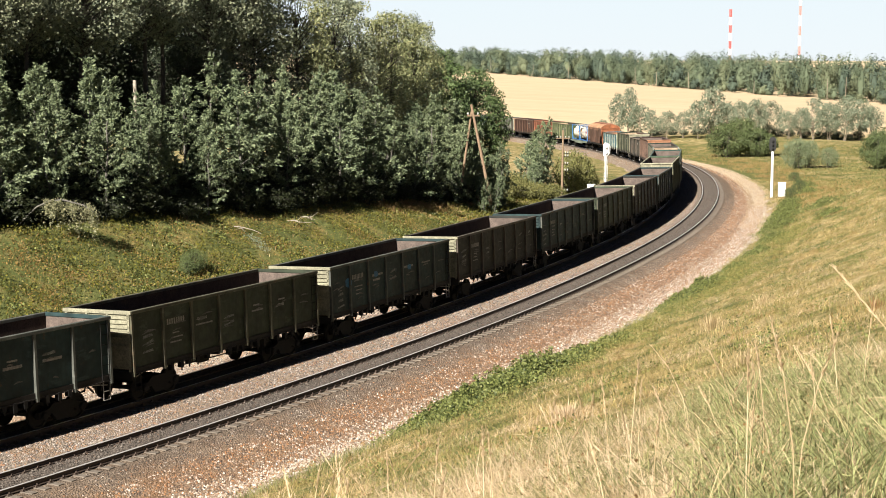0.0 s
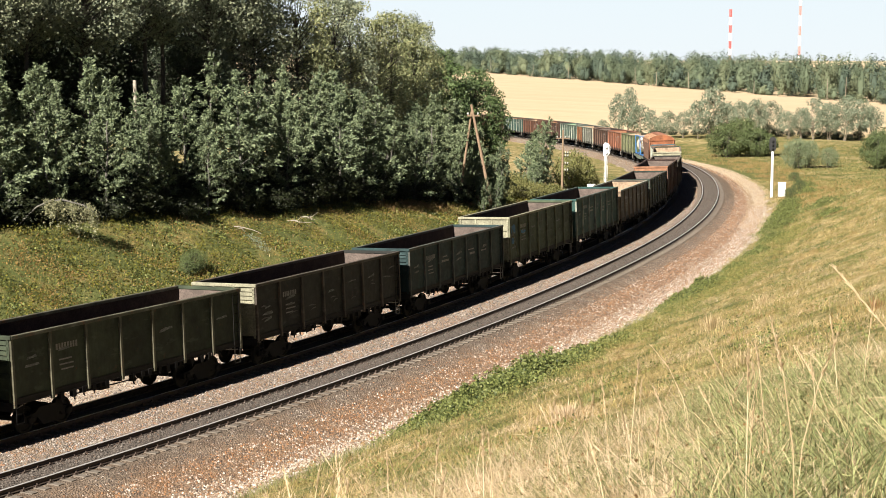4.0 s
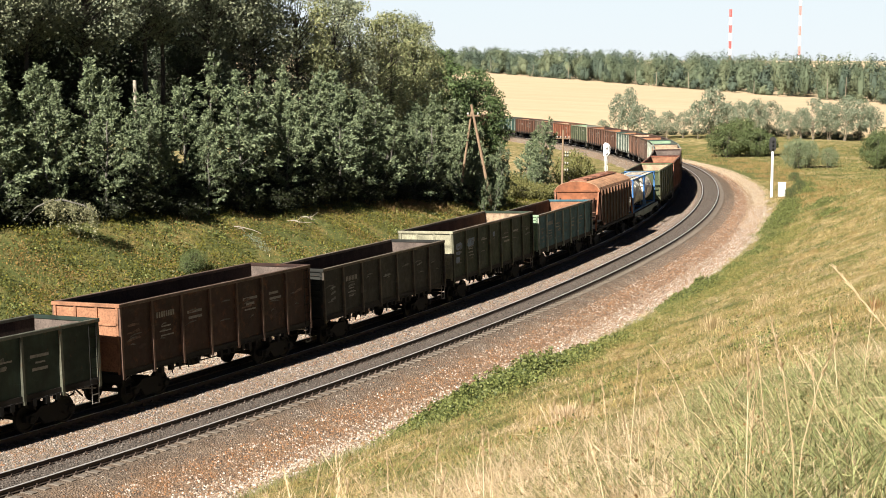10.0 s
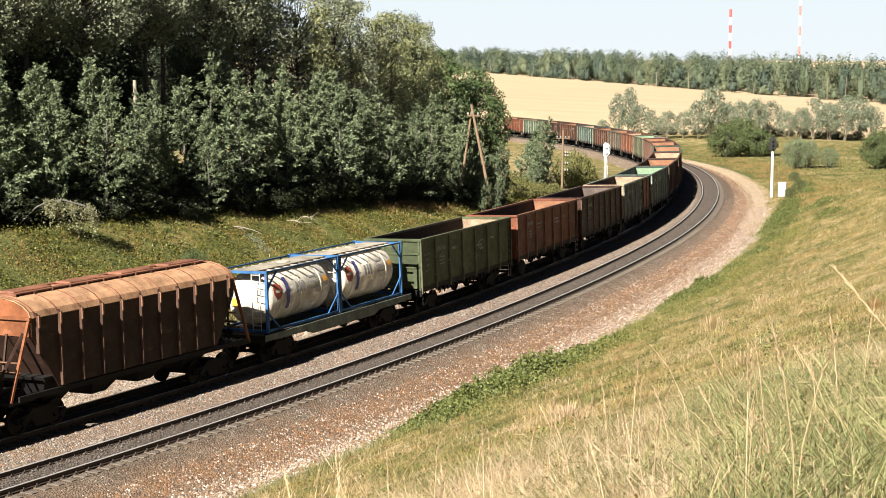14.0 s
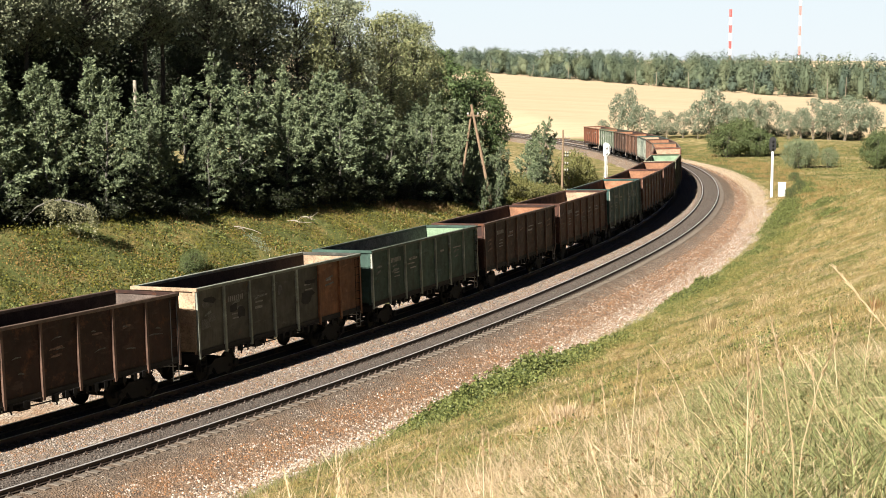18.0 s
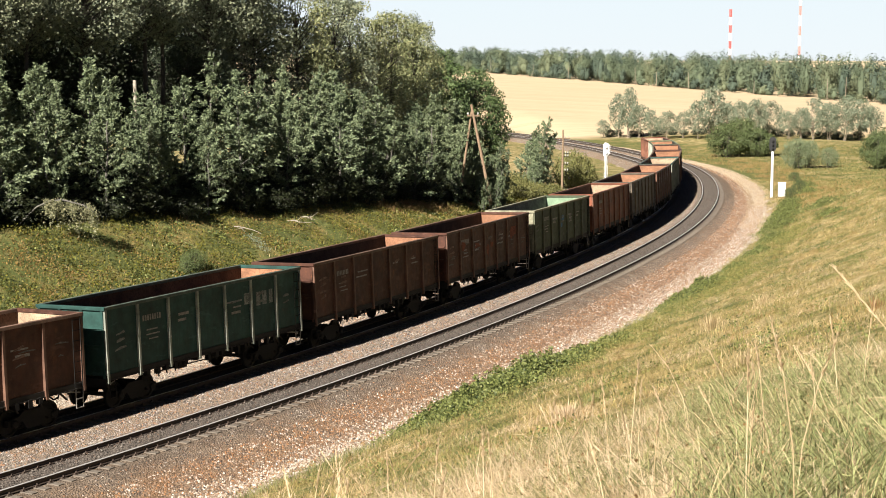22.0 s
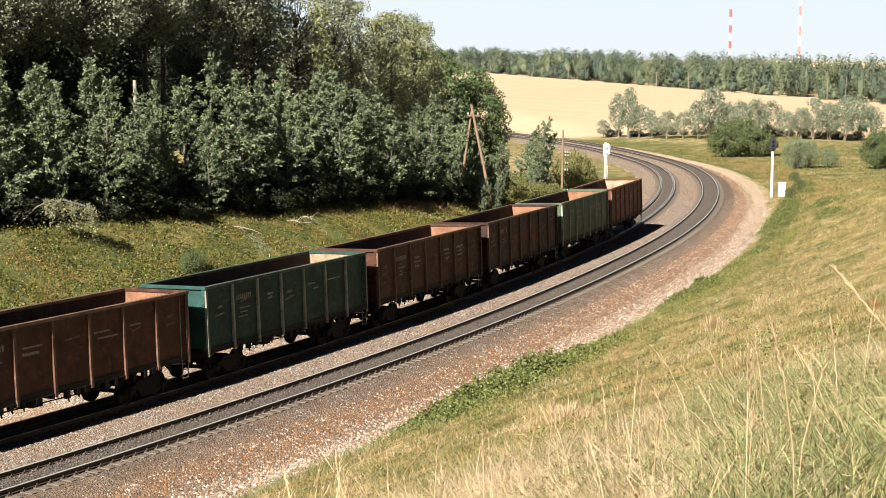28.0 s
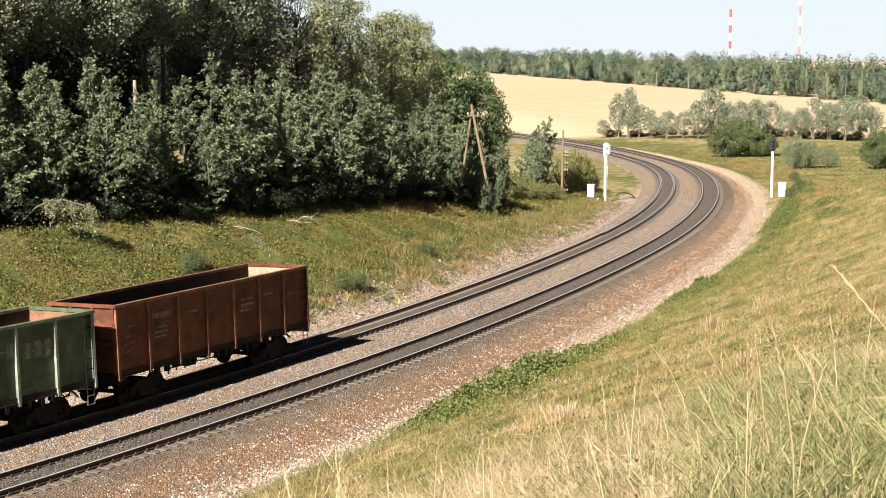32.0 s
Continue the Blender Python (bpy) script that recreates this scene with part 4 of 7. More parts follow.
def tank_container():
    """A 20-foot frame of blue steel round a white lying tank."""
    w = thing("tank_container", Matrix.Identity(4), "white tank container in a blue steel frame on a flat wagon", "container", "tank containers on the flat wagon")
    B = paint("frame_blue", (0.035, 0.125, 0.31), 0.15, 0.3)
    Wt = paint("tank_white", (0.68, 0.64, 0.56), 0.22, 0.6)
    Wk = paint("grating_dirt", (0.34, 0.31, 0.26), 0.4, 0.6)
    h, l, hw = 2.55, 3.03, 1.22
    prof = [(-2.75, 0.02)]
    for a in np.linspace(0.12, math.pi / 2, 6):
        prof.append((-2.75 + 0.42 * (1 - math.cos(a)), 1.13 * math.sin(a)))
    prof = prof + [(-a, r) for a, r in prof[::-1]]
    tank = part("tank", Geo().lathe_y(prof, 0, 0, 1.32, 32), Wt, w, "dirty white cylindrical tank", True)
    for y in (-1.7, 0.0, 1.7):
        part("hoop", Geo().lathe_y([(-0.05, 1.125), (-0.05, 1.145), (0.05, 1.145), (0.05, 1.125)], 0, y, 1.32, 32), Wt, tank)
    for sx in (-1, 1):
        for e in (-1, 1):
            part("corner_post", Geo().box(sx * hw - 0.06, sx * hw + 0.06, e * l - 0.06, e * l + 0.06, 0, h + 0.03, 0.01), B, w)
            part("brace", Geo().bar((sx * hw, e * l, 0.9), (sx * hw, e * (l - 0.95), 0.10), 0.05, 0.06), B, w)
            part("brace", Geo().bar((sx * hw, e * l, h - 0.75), (sx * hw, e * (l - 0.85), h - 0.05), 0.05, 0.06), B, w)
        part("top_rail", Geo().box(sx * hw - 0.03, sx * hw + 0.03, -l, l, h - 0.06, h), B, w)
        part("bottom_rail", Geo().box(sx * hw - 0.04, sx * hw + 0.04, -l, l, 0.02, 0.12), B, w)
    for e in (-1, 1):
        part("end_beam", Geo().box(-hw, hw, e * l - 0.045, e * l + 0.045, h - 0.10, h), B, w)
        part("end_beam", Geo().box(-hw, hw, e * l - 0.045, e * l + 0.045, 0.02, 0.14), B, w)
    part("walkway", Geo().box(-0.62, 0.62, -l, l, h - 0.055, h - 0.015), Wk, w, "dirty grating walkway over the tank")
    for y in np.arange(-2.6, 2.7, 0.65):
        part("walkway_bearer", Geo().box(-0.95, 0.95, y - 0.04, y + 0.04, h - 0.10, h - 0.05), Wk, w)
    part("manlid", Geo().lathe_z([(0, 0.3), (0.08, 0.3), (0.11, 0.24)], 0, 0.4, h - 0.06, 16), Wk, w)
    g = Geo()
    for x in (0.55, 0.95):
        g.bar((x, -l - 0.06, 0.1), (x, -l - 0.06, h - 0.1), 0.03, 0.03, (1, 0, 0))
    for z in np.arange(0.3, h - 0.1, 0.3):
        g.bar((0.55, -l - 0.06, z), (0.95, -l - 0.06, z), 0.025, 0.025)
    part("ladder", g, Wt, w)
    Gt = plain("decal_grey", (0.30, 0.30, 0.31), 0.6)
    D, Rr, O = plain("decal_blue", (0.075, 0.075, 0.22), 0.6), plain("decal_red", (0.35, 0.08, 0.05), 0.6), plain("decal_orange", (0.7, 0.32, 0.05), 0.6)
    for sx in (-1, 1):
        def patch(y0, y1, a0, a1, mat, name, lift=0.0):
            vs, n = [], 6
            for y in (y0, y1):
                for a in np.linspace(a0, a1, n):
                    vs.append((sx * (1.148 + lift) * math.cos(radians(a)), y, 1.32 + (1.148 + lift) * math.sin(radians(a))))
            part(name, Geo().add(vs, [(i, i + 1, n + i + 1, n + i) for i in range(n - 1)]), mat, tank)
        patch(-1.30, -1.02, -28, 42, D, "blue_band")
        for k in range(8):
            w0 = 0.34 * math.sqrt(1 - ((k - 3.5) / 4) ** 2)
            patch(-1.95 - w0, -1.95 + w0, 14 + (k - 4) * 4.3, 14 + (k - 3) * 4.3, Rr, "red_badge")
            w0 = 0.20 * math.sqrt(1 - ((k - 3.5) / 4) ** 2)
            patch(-1.95 - w0, -1.95 + w0, 14 + (k - 4) * 0.9, 14 + (k - 3) * 0.9, Wt, "badge_centre", 0.006)
        for k in range(3):
            patch(-0.45 + 0.28 * k, -0.30 + 0.28 * k, 2, 26, Gt, "text_bar")
        for k in range(3):
            patch(0.75, 1.35 + 0.1 * k, 28 - 13 * k, 32 - 13 * k, Gt, "text_bar")
        patch(1.9, 2.25, 12, 24, O, "orange_plate")
    part("orange_plate", Geo().box(-0.62, -0.30, -2.79, -2.775, 1.0, 1.35), O, w)
    return w


M_SCUFF = plain("chalky_scuff", (0.135, 0.130, 0.118), 0.85, vary=0.6, scale=3)
M_SMEAR_WARM = plain("smeared_warm_chalk", (0.20, 0.125, 0.095), 0.85, vary=0.75, scale=5)
M_SMEAR_PALE = plain("smeared_pale_chalk", (0.20, 0.205, 0.185), 0.85, vary=0.75, scale=5)
M_TAR = plain("tarry_patch", (0.022, 0.022, 0.022), 0.8, vary=0.5, scale=3)
M_REDMARK = plain("bright_rust_bloom", (0.20, 0.055, 0.028), 0.85, vary=0.6, scale=3)


def smear(y, z, l, h, lift, r, x=1.4595, even=0.55):
    """A ragged patch of paint on the side that faces outward, a few millimetres proud."""
    k = 9
    ring = []
    for i in range(k):
        a = 6.2832 * i / k
        q = r.uniform(even, 1.1)
        ring.append((y + math.copysign(abs(math.cos(a)) ** 0.6, math.cos(a)) * l * q, z + math.copysign(abs(math.sin(a)) ** 0.6, math.sin(a)) * h * q))
    return Geo().extrude_x(ring, x, x + 0.0105 + lift)


def dress(ob, n, colour, high, style, extra):
    """Paints one wagon: sheets, sun-lightened posts, rubbed rims, ends, lettering and old patches."""
    r = random.Random(n)
    tp, pitch = (TALL if high else LOW), (BODY - 0.12) / 7
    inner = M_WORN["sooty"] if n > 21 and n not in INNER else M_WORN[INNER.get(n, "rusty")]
    for o in ob.children:
        kind = o.name.split(".")[0]
        y = o.data.vertices[0].co.y if o.type == "MESH" else 0
        m = PAINT[colour] if kind in PAINTED else None
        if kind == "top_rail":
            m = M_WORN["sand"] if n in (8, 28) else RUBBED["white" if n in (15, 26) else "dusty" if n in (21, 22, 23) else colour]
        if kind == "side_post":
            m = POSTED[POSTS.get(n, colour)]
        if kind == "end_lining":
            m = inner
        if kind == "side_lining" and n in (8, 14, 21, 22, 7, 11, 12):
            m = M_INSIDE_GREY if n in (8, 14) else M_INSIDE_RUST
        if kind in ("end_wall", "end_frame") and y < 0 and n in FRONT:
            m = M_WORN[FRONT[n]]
        if extra == "orange" and kind in ("side_panel", "side_post") and y > HALF - pitch * 2.2:
            m = M_ORANGE
        if m:
            o.material_slots[0].link = "OBJECT"
            o.material_slots[0].material = m
    tagged(ob, COLOUR_WORDS[colour] + (" high-sided" if high else " low-sided") + " open goods wagon, weathered and empty")
    lettering(ob, tp, style, n + 5, M_MARK)
    chalk = M_SMEAR_WARM if colour in ("rust", "brown", "red", "maroon") else M_SMEAR_PALE
    for b in [0] + r.sample(range(1, 7), 3):
        y0, z0 = -HALF + pitch * (b + r.uniform(0.4, 0.6)), tp - r.uniform(0.85, 1.15)
        for k in range(r.choice((2, 3, 3, 4)) if b == 0 else r.choice((1, 1, 2))):
            l = r.uniform(0.22, 0.42)
            z = z0 - 0.27 * k
            up = r.uniform(0.02, 0.12)
            ring = [(y0 - l, z + r.uniform(-0.02, 0.03)), (y0 - 0.2 * l, z + up * 0.35), (y0 + l, z + up), (y0 + 0.8 * l, z + up + r.uniform(0.05, 0.11)), (y0 - 0.1 * l, z + up * 0.5 + r.uniform(0.05, 0.12)), (y0 - 0.85 * l, z + r.uniform(0.05, 0.10))]
            part("smear", Geo().extrude_x(ring, 1.4595, 1.4708), chalk, ob, "smeared chalky remains of stencilling")
    blue = {28: ((0.45, 0.78, 0.44, 0.30), (1.5, 1.02, 0.44, 0.14), (0.40, 1.40, 0.22, 0.19)), 22: ((0.55, 0.86, 0.52, 0.20), (1.5, 0.80, 0.52, 0.24), (3.45, 0.72, 0.17, 0.16), (0.45, 1.20, 0.32, 0.10), (0.42, 1.55, 0.28, 0.17)),
            8: ((3.55, 0.95, 0.34, 0.20), (3.4, 1.35, 0.18, 0.14)), 34: ((1.0, 0.90, 0.30, 0.22), (2.5, 0.80, 0.22, 0.16), (4.5, 0.9, 0.25, 0.14))}
    for k, (b, down, l, h) in enumerate(blue.get(n, ())):
        part("paint_patch", smear(-HALF + pitch * b, tp - down, l, h, 0.0008 * k, r, even=0.75), M_PALE_BLUE if n == 22 else M_BLUE_MARK, ob, "faded light-blue paint patch")
    if n in (1, 28):
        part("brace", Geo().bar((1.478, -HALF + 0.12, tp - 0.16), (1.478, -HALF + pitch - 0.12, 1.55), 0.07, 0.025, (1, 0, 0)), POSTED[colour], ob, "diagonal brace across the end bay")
    if extra == "orange":
        for k in range(11):
            b = r.choice((0, 1, 1, 2, 2, 3, 4, 4))
            y, z = -HALF + pitch * (b + r.uniform(0.3, 0.7)), tp - r.uniform(0.5, 1.6)
            part("paint_patch", smear(y, z, r.uniform(0.15, 0.5), r.uniform(0.12, 0.32), 0.0008 * k, r), M_TAR if k % 3 else M_SCUFF, ob, "dark tarry patch on the sheet" if k % 3 else "chalky patch on the sheet")
    if extra == "red":
        for k in range(6):
            y, z = -HALF + pitch * (r.randrange(1, 7) + r.uniform(0.3, 0.7)), tp - r.uniform(0.7, 1.7)
            part("rust_bloom", smear(y, z, r.uniform(0.2, 0.6), r.uniform(0.12, 0.4), 0.0008 * k, r), M_REDMARK, ob, "bright red-rust bloom on the sheet")
    if extra in ("scuff", "red", "blue"):
        for k in range(16):
            b = k % 7
            y, z = -HALF + pitch * (b + 0.5) + r.uniform(-0.3, 0.3), tp - r.uniform(0.75, 1.75)
            l, e = r.uniform(0.12, 0.42), r.uniform(-0.06, 0.10)
            part("scuff_mark", Geo().extrude_x([(y - l, z), (y, z + e * 0.7 + 0.01), (y + l, z + e), (y + l * 0.9, z + e + 0.035), (y - l * 0.1, z + e * 0.5 + 0.07), (y - l * 0.8, z + 0.03)], 1.4595, 1.4705 + 0.0005 * (k % 3)), M_SCUFF, ob, "pale scrape on the sheet")


wagons = []  # (object, distance of its middle behind the tail of the train's last front)
front = 0.0
for n, spec in enumerate(CONSIST):
    if spec[0] == "flat":
        ob, length = flat_wagon(), 14.62
        boxes = [tank_container()]
        boxes.append(copy_thing(boxes[0], Matrix.Identity(4)))
    elif spec[0] == "hopper":
        ob, length = hopper(), 14.72
    else:
        proto = proto_tall if spec[1] else proto_low
        ob, length = copy_thing(proto, Matrix.Identity(4)), 13.905
        dress(ob, n, *spec)
    front_end = front
    wagons.append((ob, front_end - length / 2 + 13.905, spec[0]))
    front -= length
    if spec[0] == "flat":
        FLAT_AT = len(wagons) - 1
for proto in (proto_tall, proto_low):
    for o in list(proto.children_recursive) + [proto]:
        bpy.data.objects.remove(o)

TRAIN_V, LAST_FRONT_30 = 15.235, 31.11


def train_lag(t):
    """The train runs a little faster at first: metres by which it is behind its even speed."""
    return float(np.interp(t, [0, 2, 4, 6, 8, 10, 12, 17, 32], [1.93, 1.55, 1.28, 1.06, 0.92, 0.73, 0.54, 0.46, 0.42]))


def train_pose(s, lift=0.0):
    """A wagon whose middle is at s stands on the track by its two bogies."""
    a, b = on_track(s - 4.33, 0, 0, 0), on_track(s + 4.33, 0, 0, 0)
    h = math.atan2(b[0] - a[0], b[1] - a[1])
    m = pose(*((a + b) / 2), math.degrees(math.atan2(b[2] - a[2], 8.66)), math.degrees(-CANT), math.degrees(-h))
    return m @ pose(0, 0, lift)
# ---- trees ----
def z_at(x, y):
    return float(ground_height(np.array([x]), np.array([y]))[0])


rng = np.random.RandomState(7)
M_BARK = plain("grey_bark", (0.055, 0.046, 0.038), 0.9, vary=0.4, scale=5)
M_BARK_PALE = plain("willow_bark", (0.24, 0.20, 0.15), 0.9, vary=0.4, scale=5)
M_BIRCH = plain("birch_bark", (0.15, 0.142, 0.125), 0.8, vary=0.45, scale=4)
M_LEAF_BIRCH = leafy("birch_leaves", (0.048, 0.070, 0.040), (0.205, 0.248, 0.138), 0.12, 0.08)
M_LEAF_TALL = leafy("forest_leaves", (0.066, 0.084, 0.056), (0.250, 0.274, 0.178), 0.18, 0.12)
M_LEAF_FLOOR = leafy("shade_dark_undergrowth_leaves", (0.008, 0.012, 0.005), (0.026, 0.032, 0.012), 0.08, 0.1)
# Leaf colour lowered to carry the shade inside the wood and under willows.
M_LEAF_DARK = leafy("shade_coloured_leaves", (0.015, 0.023, 0.013), (0.048, 0.060, 0.033), 0.08, 0.1)
M_LEAF_YELLOW = leafy("yellowing_leaves", (0.085, 0.104, 0.049), (0.250, 0.260, 0.127), 0.14, 0.12)
M_LEAF_GREY = leafy("willow_leaves", (0.095, 0.118, 0.075), (0.245, 0.278, 0.195), 0.2, 0.03)
M_LEAF_BUSH = leafy("bush_leaves", (0.045, 0.068, 0.026), (0.112, 0.140, 0.054), 0.16, 0.12)
M_LEAF_OLIVE = leafy("olive_leaves", (0.070, 0.078, 0.026), (0.185, 0.182, 0.066), 0.14, 0.12)
M_LEAF_DEEP = leafy("maple_leaves", (0.032, 0.056, 0.022), (0.105, 0.150, 0.056), 0.10, 0.1)


def leaf_cards(centres, size, r, droop=0.0, ratio=0.62, outward=None):
    """Small rhombic leaves round the given centres; outward: the way their faces lean, if any."""
    n = len(centres)
    a = r.normal(size=(n, 3))
    a[:, 2] -= droop
    face = r.normal(size=(n, 3))
    if outward is not None:
        face = face * 0.55 + outward
        face /= np.linalg.norm(face, axis=1)[:, None] + 1e-6
        a -= face * np.sum(a * face, axis=1)[:, None]
    a /= np.linalg.norm(a, axis=1)[:, None] + 1e-6
    b = np.cross(a, face)
    b /= np.linalg.norm(b, axis=1)[:, None] + 1e-6
    l = size * r.uniform(0.6, 1.3, (n, 1))
    a, b = a * l * 0.5, b * l * 0.5 * ratio
    v = np.stack([centres - a, centres + b - a * 0.1, centres + a, centres - b - a * 0.1], 1).reshape(-1, 3)
    return v, np.arange(4 * n).reshape(n, 4)


def tree(name, height, radius, base, leaves, size, shape, seed, bark, leaf, label, category="tree", limbs=46, stems=1, group=""):
    """A tapered trunk with rising limbs; each limb carries side twigs, and the leaves sit along the twigs in sprays.
    base: where the crown begins, as a share of the height; shape: how the limbs' length runs from base to tip."""
    r = np.random.RandomState(seed)
    top = thing(name, Matrix.Identity(4), label, category, group)
    wood = Geo()
    cents, axes, outs = [], [], []
    per = 18

    def sprays(o, d, length, count):
        """Twigs from o along d, with a leaf at every few centimetres."""
        u = np.repeat(r.uniform(0.25, 1.0, count), per)
        td = r.normal(0, 0.62, (count, 3)) + d * 1.1
        td[:, 2] += 0.15
        td /= np.linalg.norm(td, axis=1)[:, None]
        tl = r.uniform(0.35, 0.95, count) * (0.45 + 0.22 * length)
        td, tl = np.repeat(td, per, 0), np.repeat(tl, per)
        q = r.uniform(0.0, 1.0, count * per)
        c = o + d * (length * u)[:, None] + td * (tl * q)[:, None] + r.normal(0, 0.055, (count * per, 3))
        c[:, 2] -= 0.22 * tl * q * q
        a = td + r.normal(0, 0.55, td.shape)
        a[:, 2] -= 0.35
        cents.append(c)
        axes.append(a)
        out = c - np.array([0, 0, 0.45 * height])
        out[:, 2] *= 0.4
        outs.append(out / (np.linalg.norm(out, axis=1)[:, None] + 1e-6))

    for st in range(stems):
        lean = r.normal(0, 0.03 + 0.09 * (stems > 1), 2)
        hh = height * (1 if st == 0 else r.uniform(0.68, 0.95))
        foot = np.array([*(r.normal(0, 0.14 * radius, 2) if st else (0, 0)), -0.3])
        segs = 6
        P = np.array([foot] + [np.array([foot[0] + lean[0] * hh * k / segs + r.normal(0, 0.05), foot[1] + lean[1] * hh * k / segs + r.normal(0, 0.05), hh * k / segs * 0.97]) for k in range(1, segs + 1)])
        r0 = 0.007 * height + 0.02
        for k in range(segs):
            wood.tube(P[k], P[k + 1], r0 * (1 - k / segs * 0.92), 7, r0 * (1 - (k + 1) / segs * 0.92))
        nl = max(10, limbs // stems)
        for k in range(nl):
            f = min(base + (1 - base) * ((k + r.uniform(0, 1)) / nl) ** 0.9, 0.985)
            o = np.array([np.interp(f * segs, range(segs + 1), P[:, i]) for i in range(3)])
            g = (f - base) / (1 - base)
            reach = max(0.25, radius * shape(g) * r.uniform(0.55, 1.2) / (1.0 if stems == 1 else 1.2))
            az = k * 2.4 + r.uniform(-0.6, 0.6)
            d = np.array([math.cos(az), math.sin(az), r.uniform(0.15, 0.6) + 0.9 * g])
            d /= np.linalg.norm(d)
            wood.tube(o, o + d * reach, max(0.010, r0 * 0.26 * (1 - g)), 4, 0.005)
            sprays(o, d, reach, max(2, int(leaves / (nl * stems * per) * (0.35 + 1.1 * shape(g)))))
        # upright shoots that make the tip uneven
        for k in range(5):
            o = np.array([np.interp(r.uniform(0.70, 0.95) * segs, range(segs + 1), P[:, i]) for i in range(3)]) 
            d = np.array([*r.normal(0, 0.34, 2), 1.0])
            d /= np.linalg.norm(d)
            ln = r.uniform(0.5, 1.1) * 0.12 * hh
            wood.tube(o, o + d * ln, 0.012, 4, 0.004)
            q = r.uniform(0, 1, 26)
            cents.append(o + d * (q * ln)[:, None] + r.normal(0, 0.075, (26, 3)) * (1.15 - q)[:, None])
            axes.append(np.tile(d, (26, 1)) + r.normal(0, 0.6, (26, 3)))
            outs.append(r.normal(0, 0.5, (26, 3)))
    c, a, out = np.concatenate(cents), np.concatenate(axes), np.concatenate(outs)
    keep = c[:, 2] > 0.05
    part("trunk", wood, bark, top)
    v, f = spray_leaves(c[keep], a[keep], out[keep], size, r)
    quads("crown", v, f, leaf, top)
    return top


def spray_leaves(c, a, out, size, r, ratio=0.46):
    """Pointed leaves at c, lying along a, their faces turned every way with a lean towards out."""
    n = len(c)
    a = a / (np.linalg.norm(a, axis=1)[:, None] + 1e-6)
    b = np.cross(a, r.normal(size=(n, 3)) * 0.8 + out * 0.55 + np.array([0, 0, 0.25]))
    b /= np.linalg.norm(b, axis=1)[:, None] + 1e-6
    l = size * r.uniform(0.6, 1.35, (n, 1))
    a, b = a * l * 0.5, b * l * 0.5 * ratio
    v = np.stack([c - a, c + b - a * 0.15, c + a, c - b - a * 0.15], 1).reshape(-1, 3)
    return v, np.arange(4 * n).reshape(n, 4)


def lumpy(name, height, radius, base, lumps, per, size, lump, seed, bark, leaf, label, category="tree", group="", gaps=0.0, stems=1, flat=1.0, rough=0.55):
    """A broad crown made of many rounded leaf clumps on limbs, over a trunk or several stems."""
    r = np.random.RandomState(seed)
    top = thing(name, Matrix.Identity(4), label, category, group)
    zc, hz = height * (1 + base) / 2, height * (1 - base) / 2
    wood = Geo()
    r0 = 0.011 * height + 0.03
    feet = []
    for st in range(stems):
        f = np.array([*(r.normal(0, 0.10 * radius, 2) if stems > 1 else (0, 0)), -0.3])
        e = np.array([*(r.normal(0, 0.22 * radius, 2) if stems > 1 else r.normal(0, 0.05 * radius, 2)), height * 0.85])
        m = (f + e) / 2 + np.array([*r.normal(0, 0.05 * radius, 2), 0])
        wood.tube(f, m, r0, 7, r0 * 0.65)
        wood.tube(m, e, r0 * 0.65, 7, r0 * 0.12)
        feet.append((f, m, e))
    cents, outs = [], []
    for k in range(lumps):
        u = 1 - 2 * (k + 0.5) / lumps
        az = k * 2.39996 + r.uniform(-0.25, 0.25)
        q = math.sqrt(max(0, 1 - u * u))
        d = np.array([q * math.cos(az), q * math.sin(az), u])
        if r.uniform() < gaps and u < 0.8:
            continue
        lr = lump * r.uniform(0.65, 1.3)
        # fuller below the middle, drawn in towards the tip
        fit = 1.0 if u < 0.1 else 1 - 0.28 * (u - 0.1) ** 1.2
        c = np.array([0, 0, zc]) + d * r.uniform(0.74, 1.0) * np.array([max(0.1, radius - lr * 0.6) * fit, max(0.1, radius - lr * 0.6) * fit, hz - lr * 0.4 * flat])
        f, m, e = feet[k % stems]
        o = m + (e - m) * min(1, max(0.0, (c[2] - m[2]) * 0.6 / (e[2] - m[2]))) if c[2] > m[2] else f + (m - f) * min(1, max(0.15, c[2] * 0.7 / m[2]))
        wood.tube(o, c, r0 * 0.22, 4, 0.008)
        n = int(per * (lr / lump) ** 1.6)
        v = r.normal(size=(n, 3))
        v /= np.linalg.norm(v, axis=1)[:, None]
        rr = lr * r.uniform(0.35, 1.12, (n, 1)) ** 0.6
        cents.append(c + v * rr * np.array([1, 1, 0.78 * flat]))
        outs.append(v * 0.9 + d * 0.55 + np.array([0, 0, 0.3]))
    c, out = np.concatenate(cents), np.concatenate(outs)
    keep = c[:, 2] > 0.05
    part("trunk", wood, bark, top)
    v, f = leaf_cards(c[keep], size, r, 0.2, 0.6, out[keep] * rough)
    quads("crown", v, f, leaf, top)
    return top


birch_shape = lambda g: (1 - g) ** 0.88 * min(1.05, 0.34 + g * 2.1)


def park(ob):
    """Takes away a thing that only served as a pattern."""
    for o in list(ob.children_recursive) + [ob]:
        bpy.data.objects.remove(o)


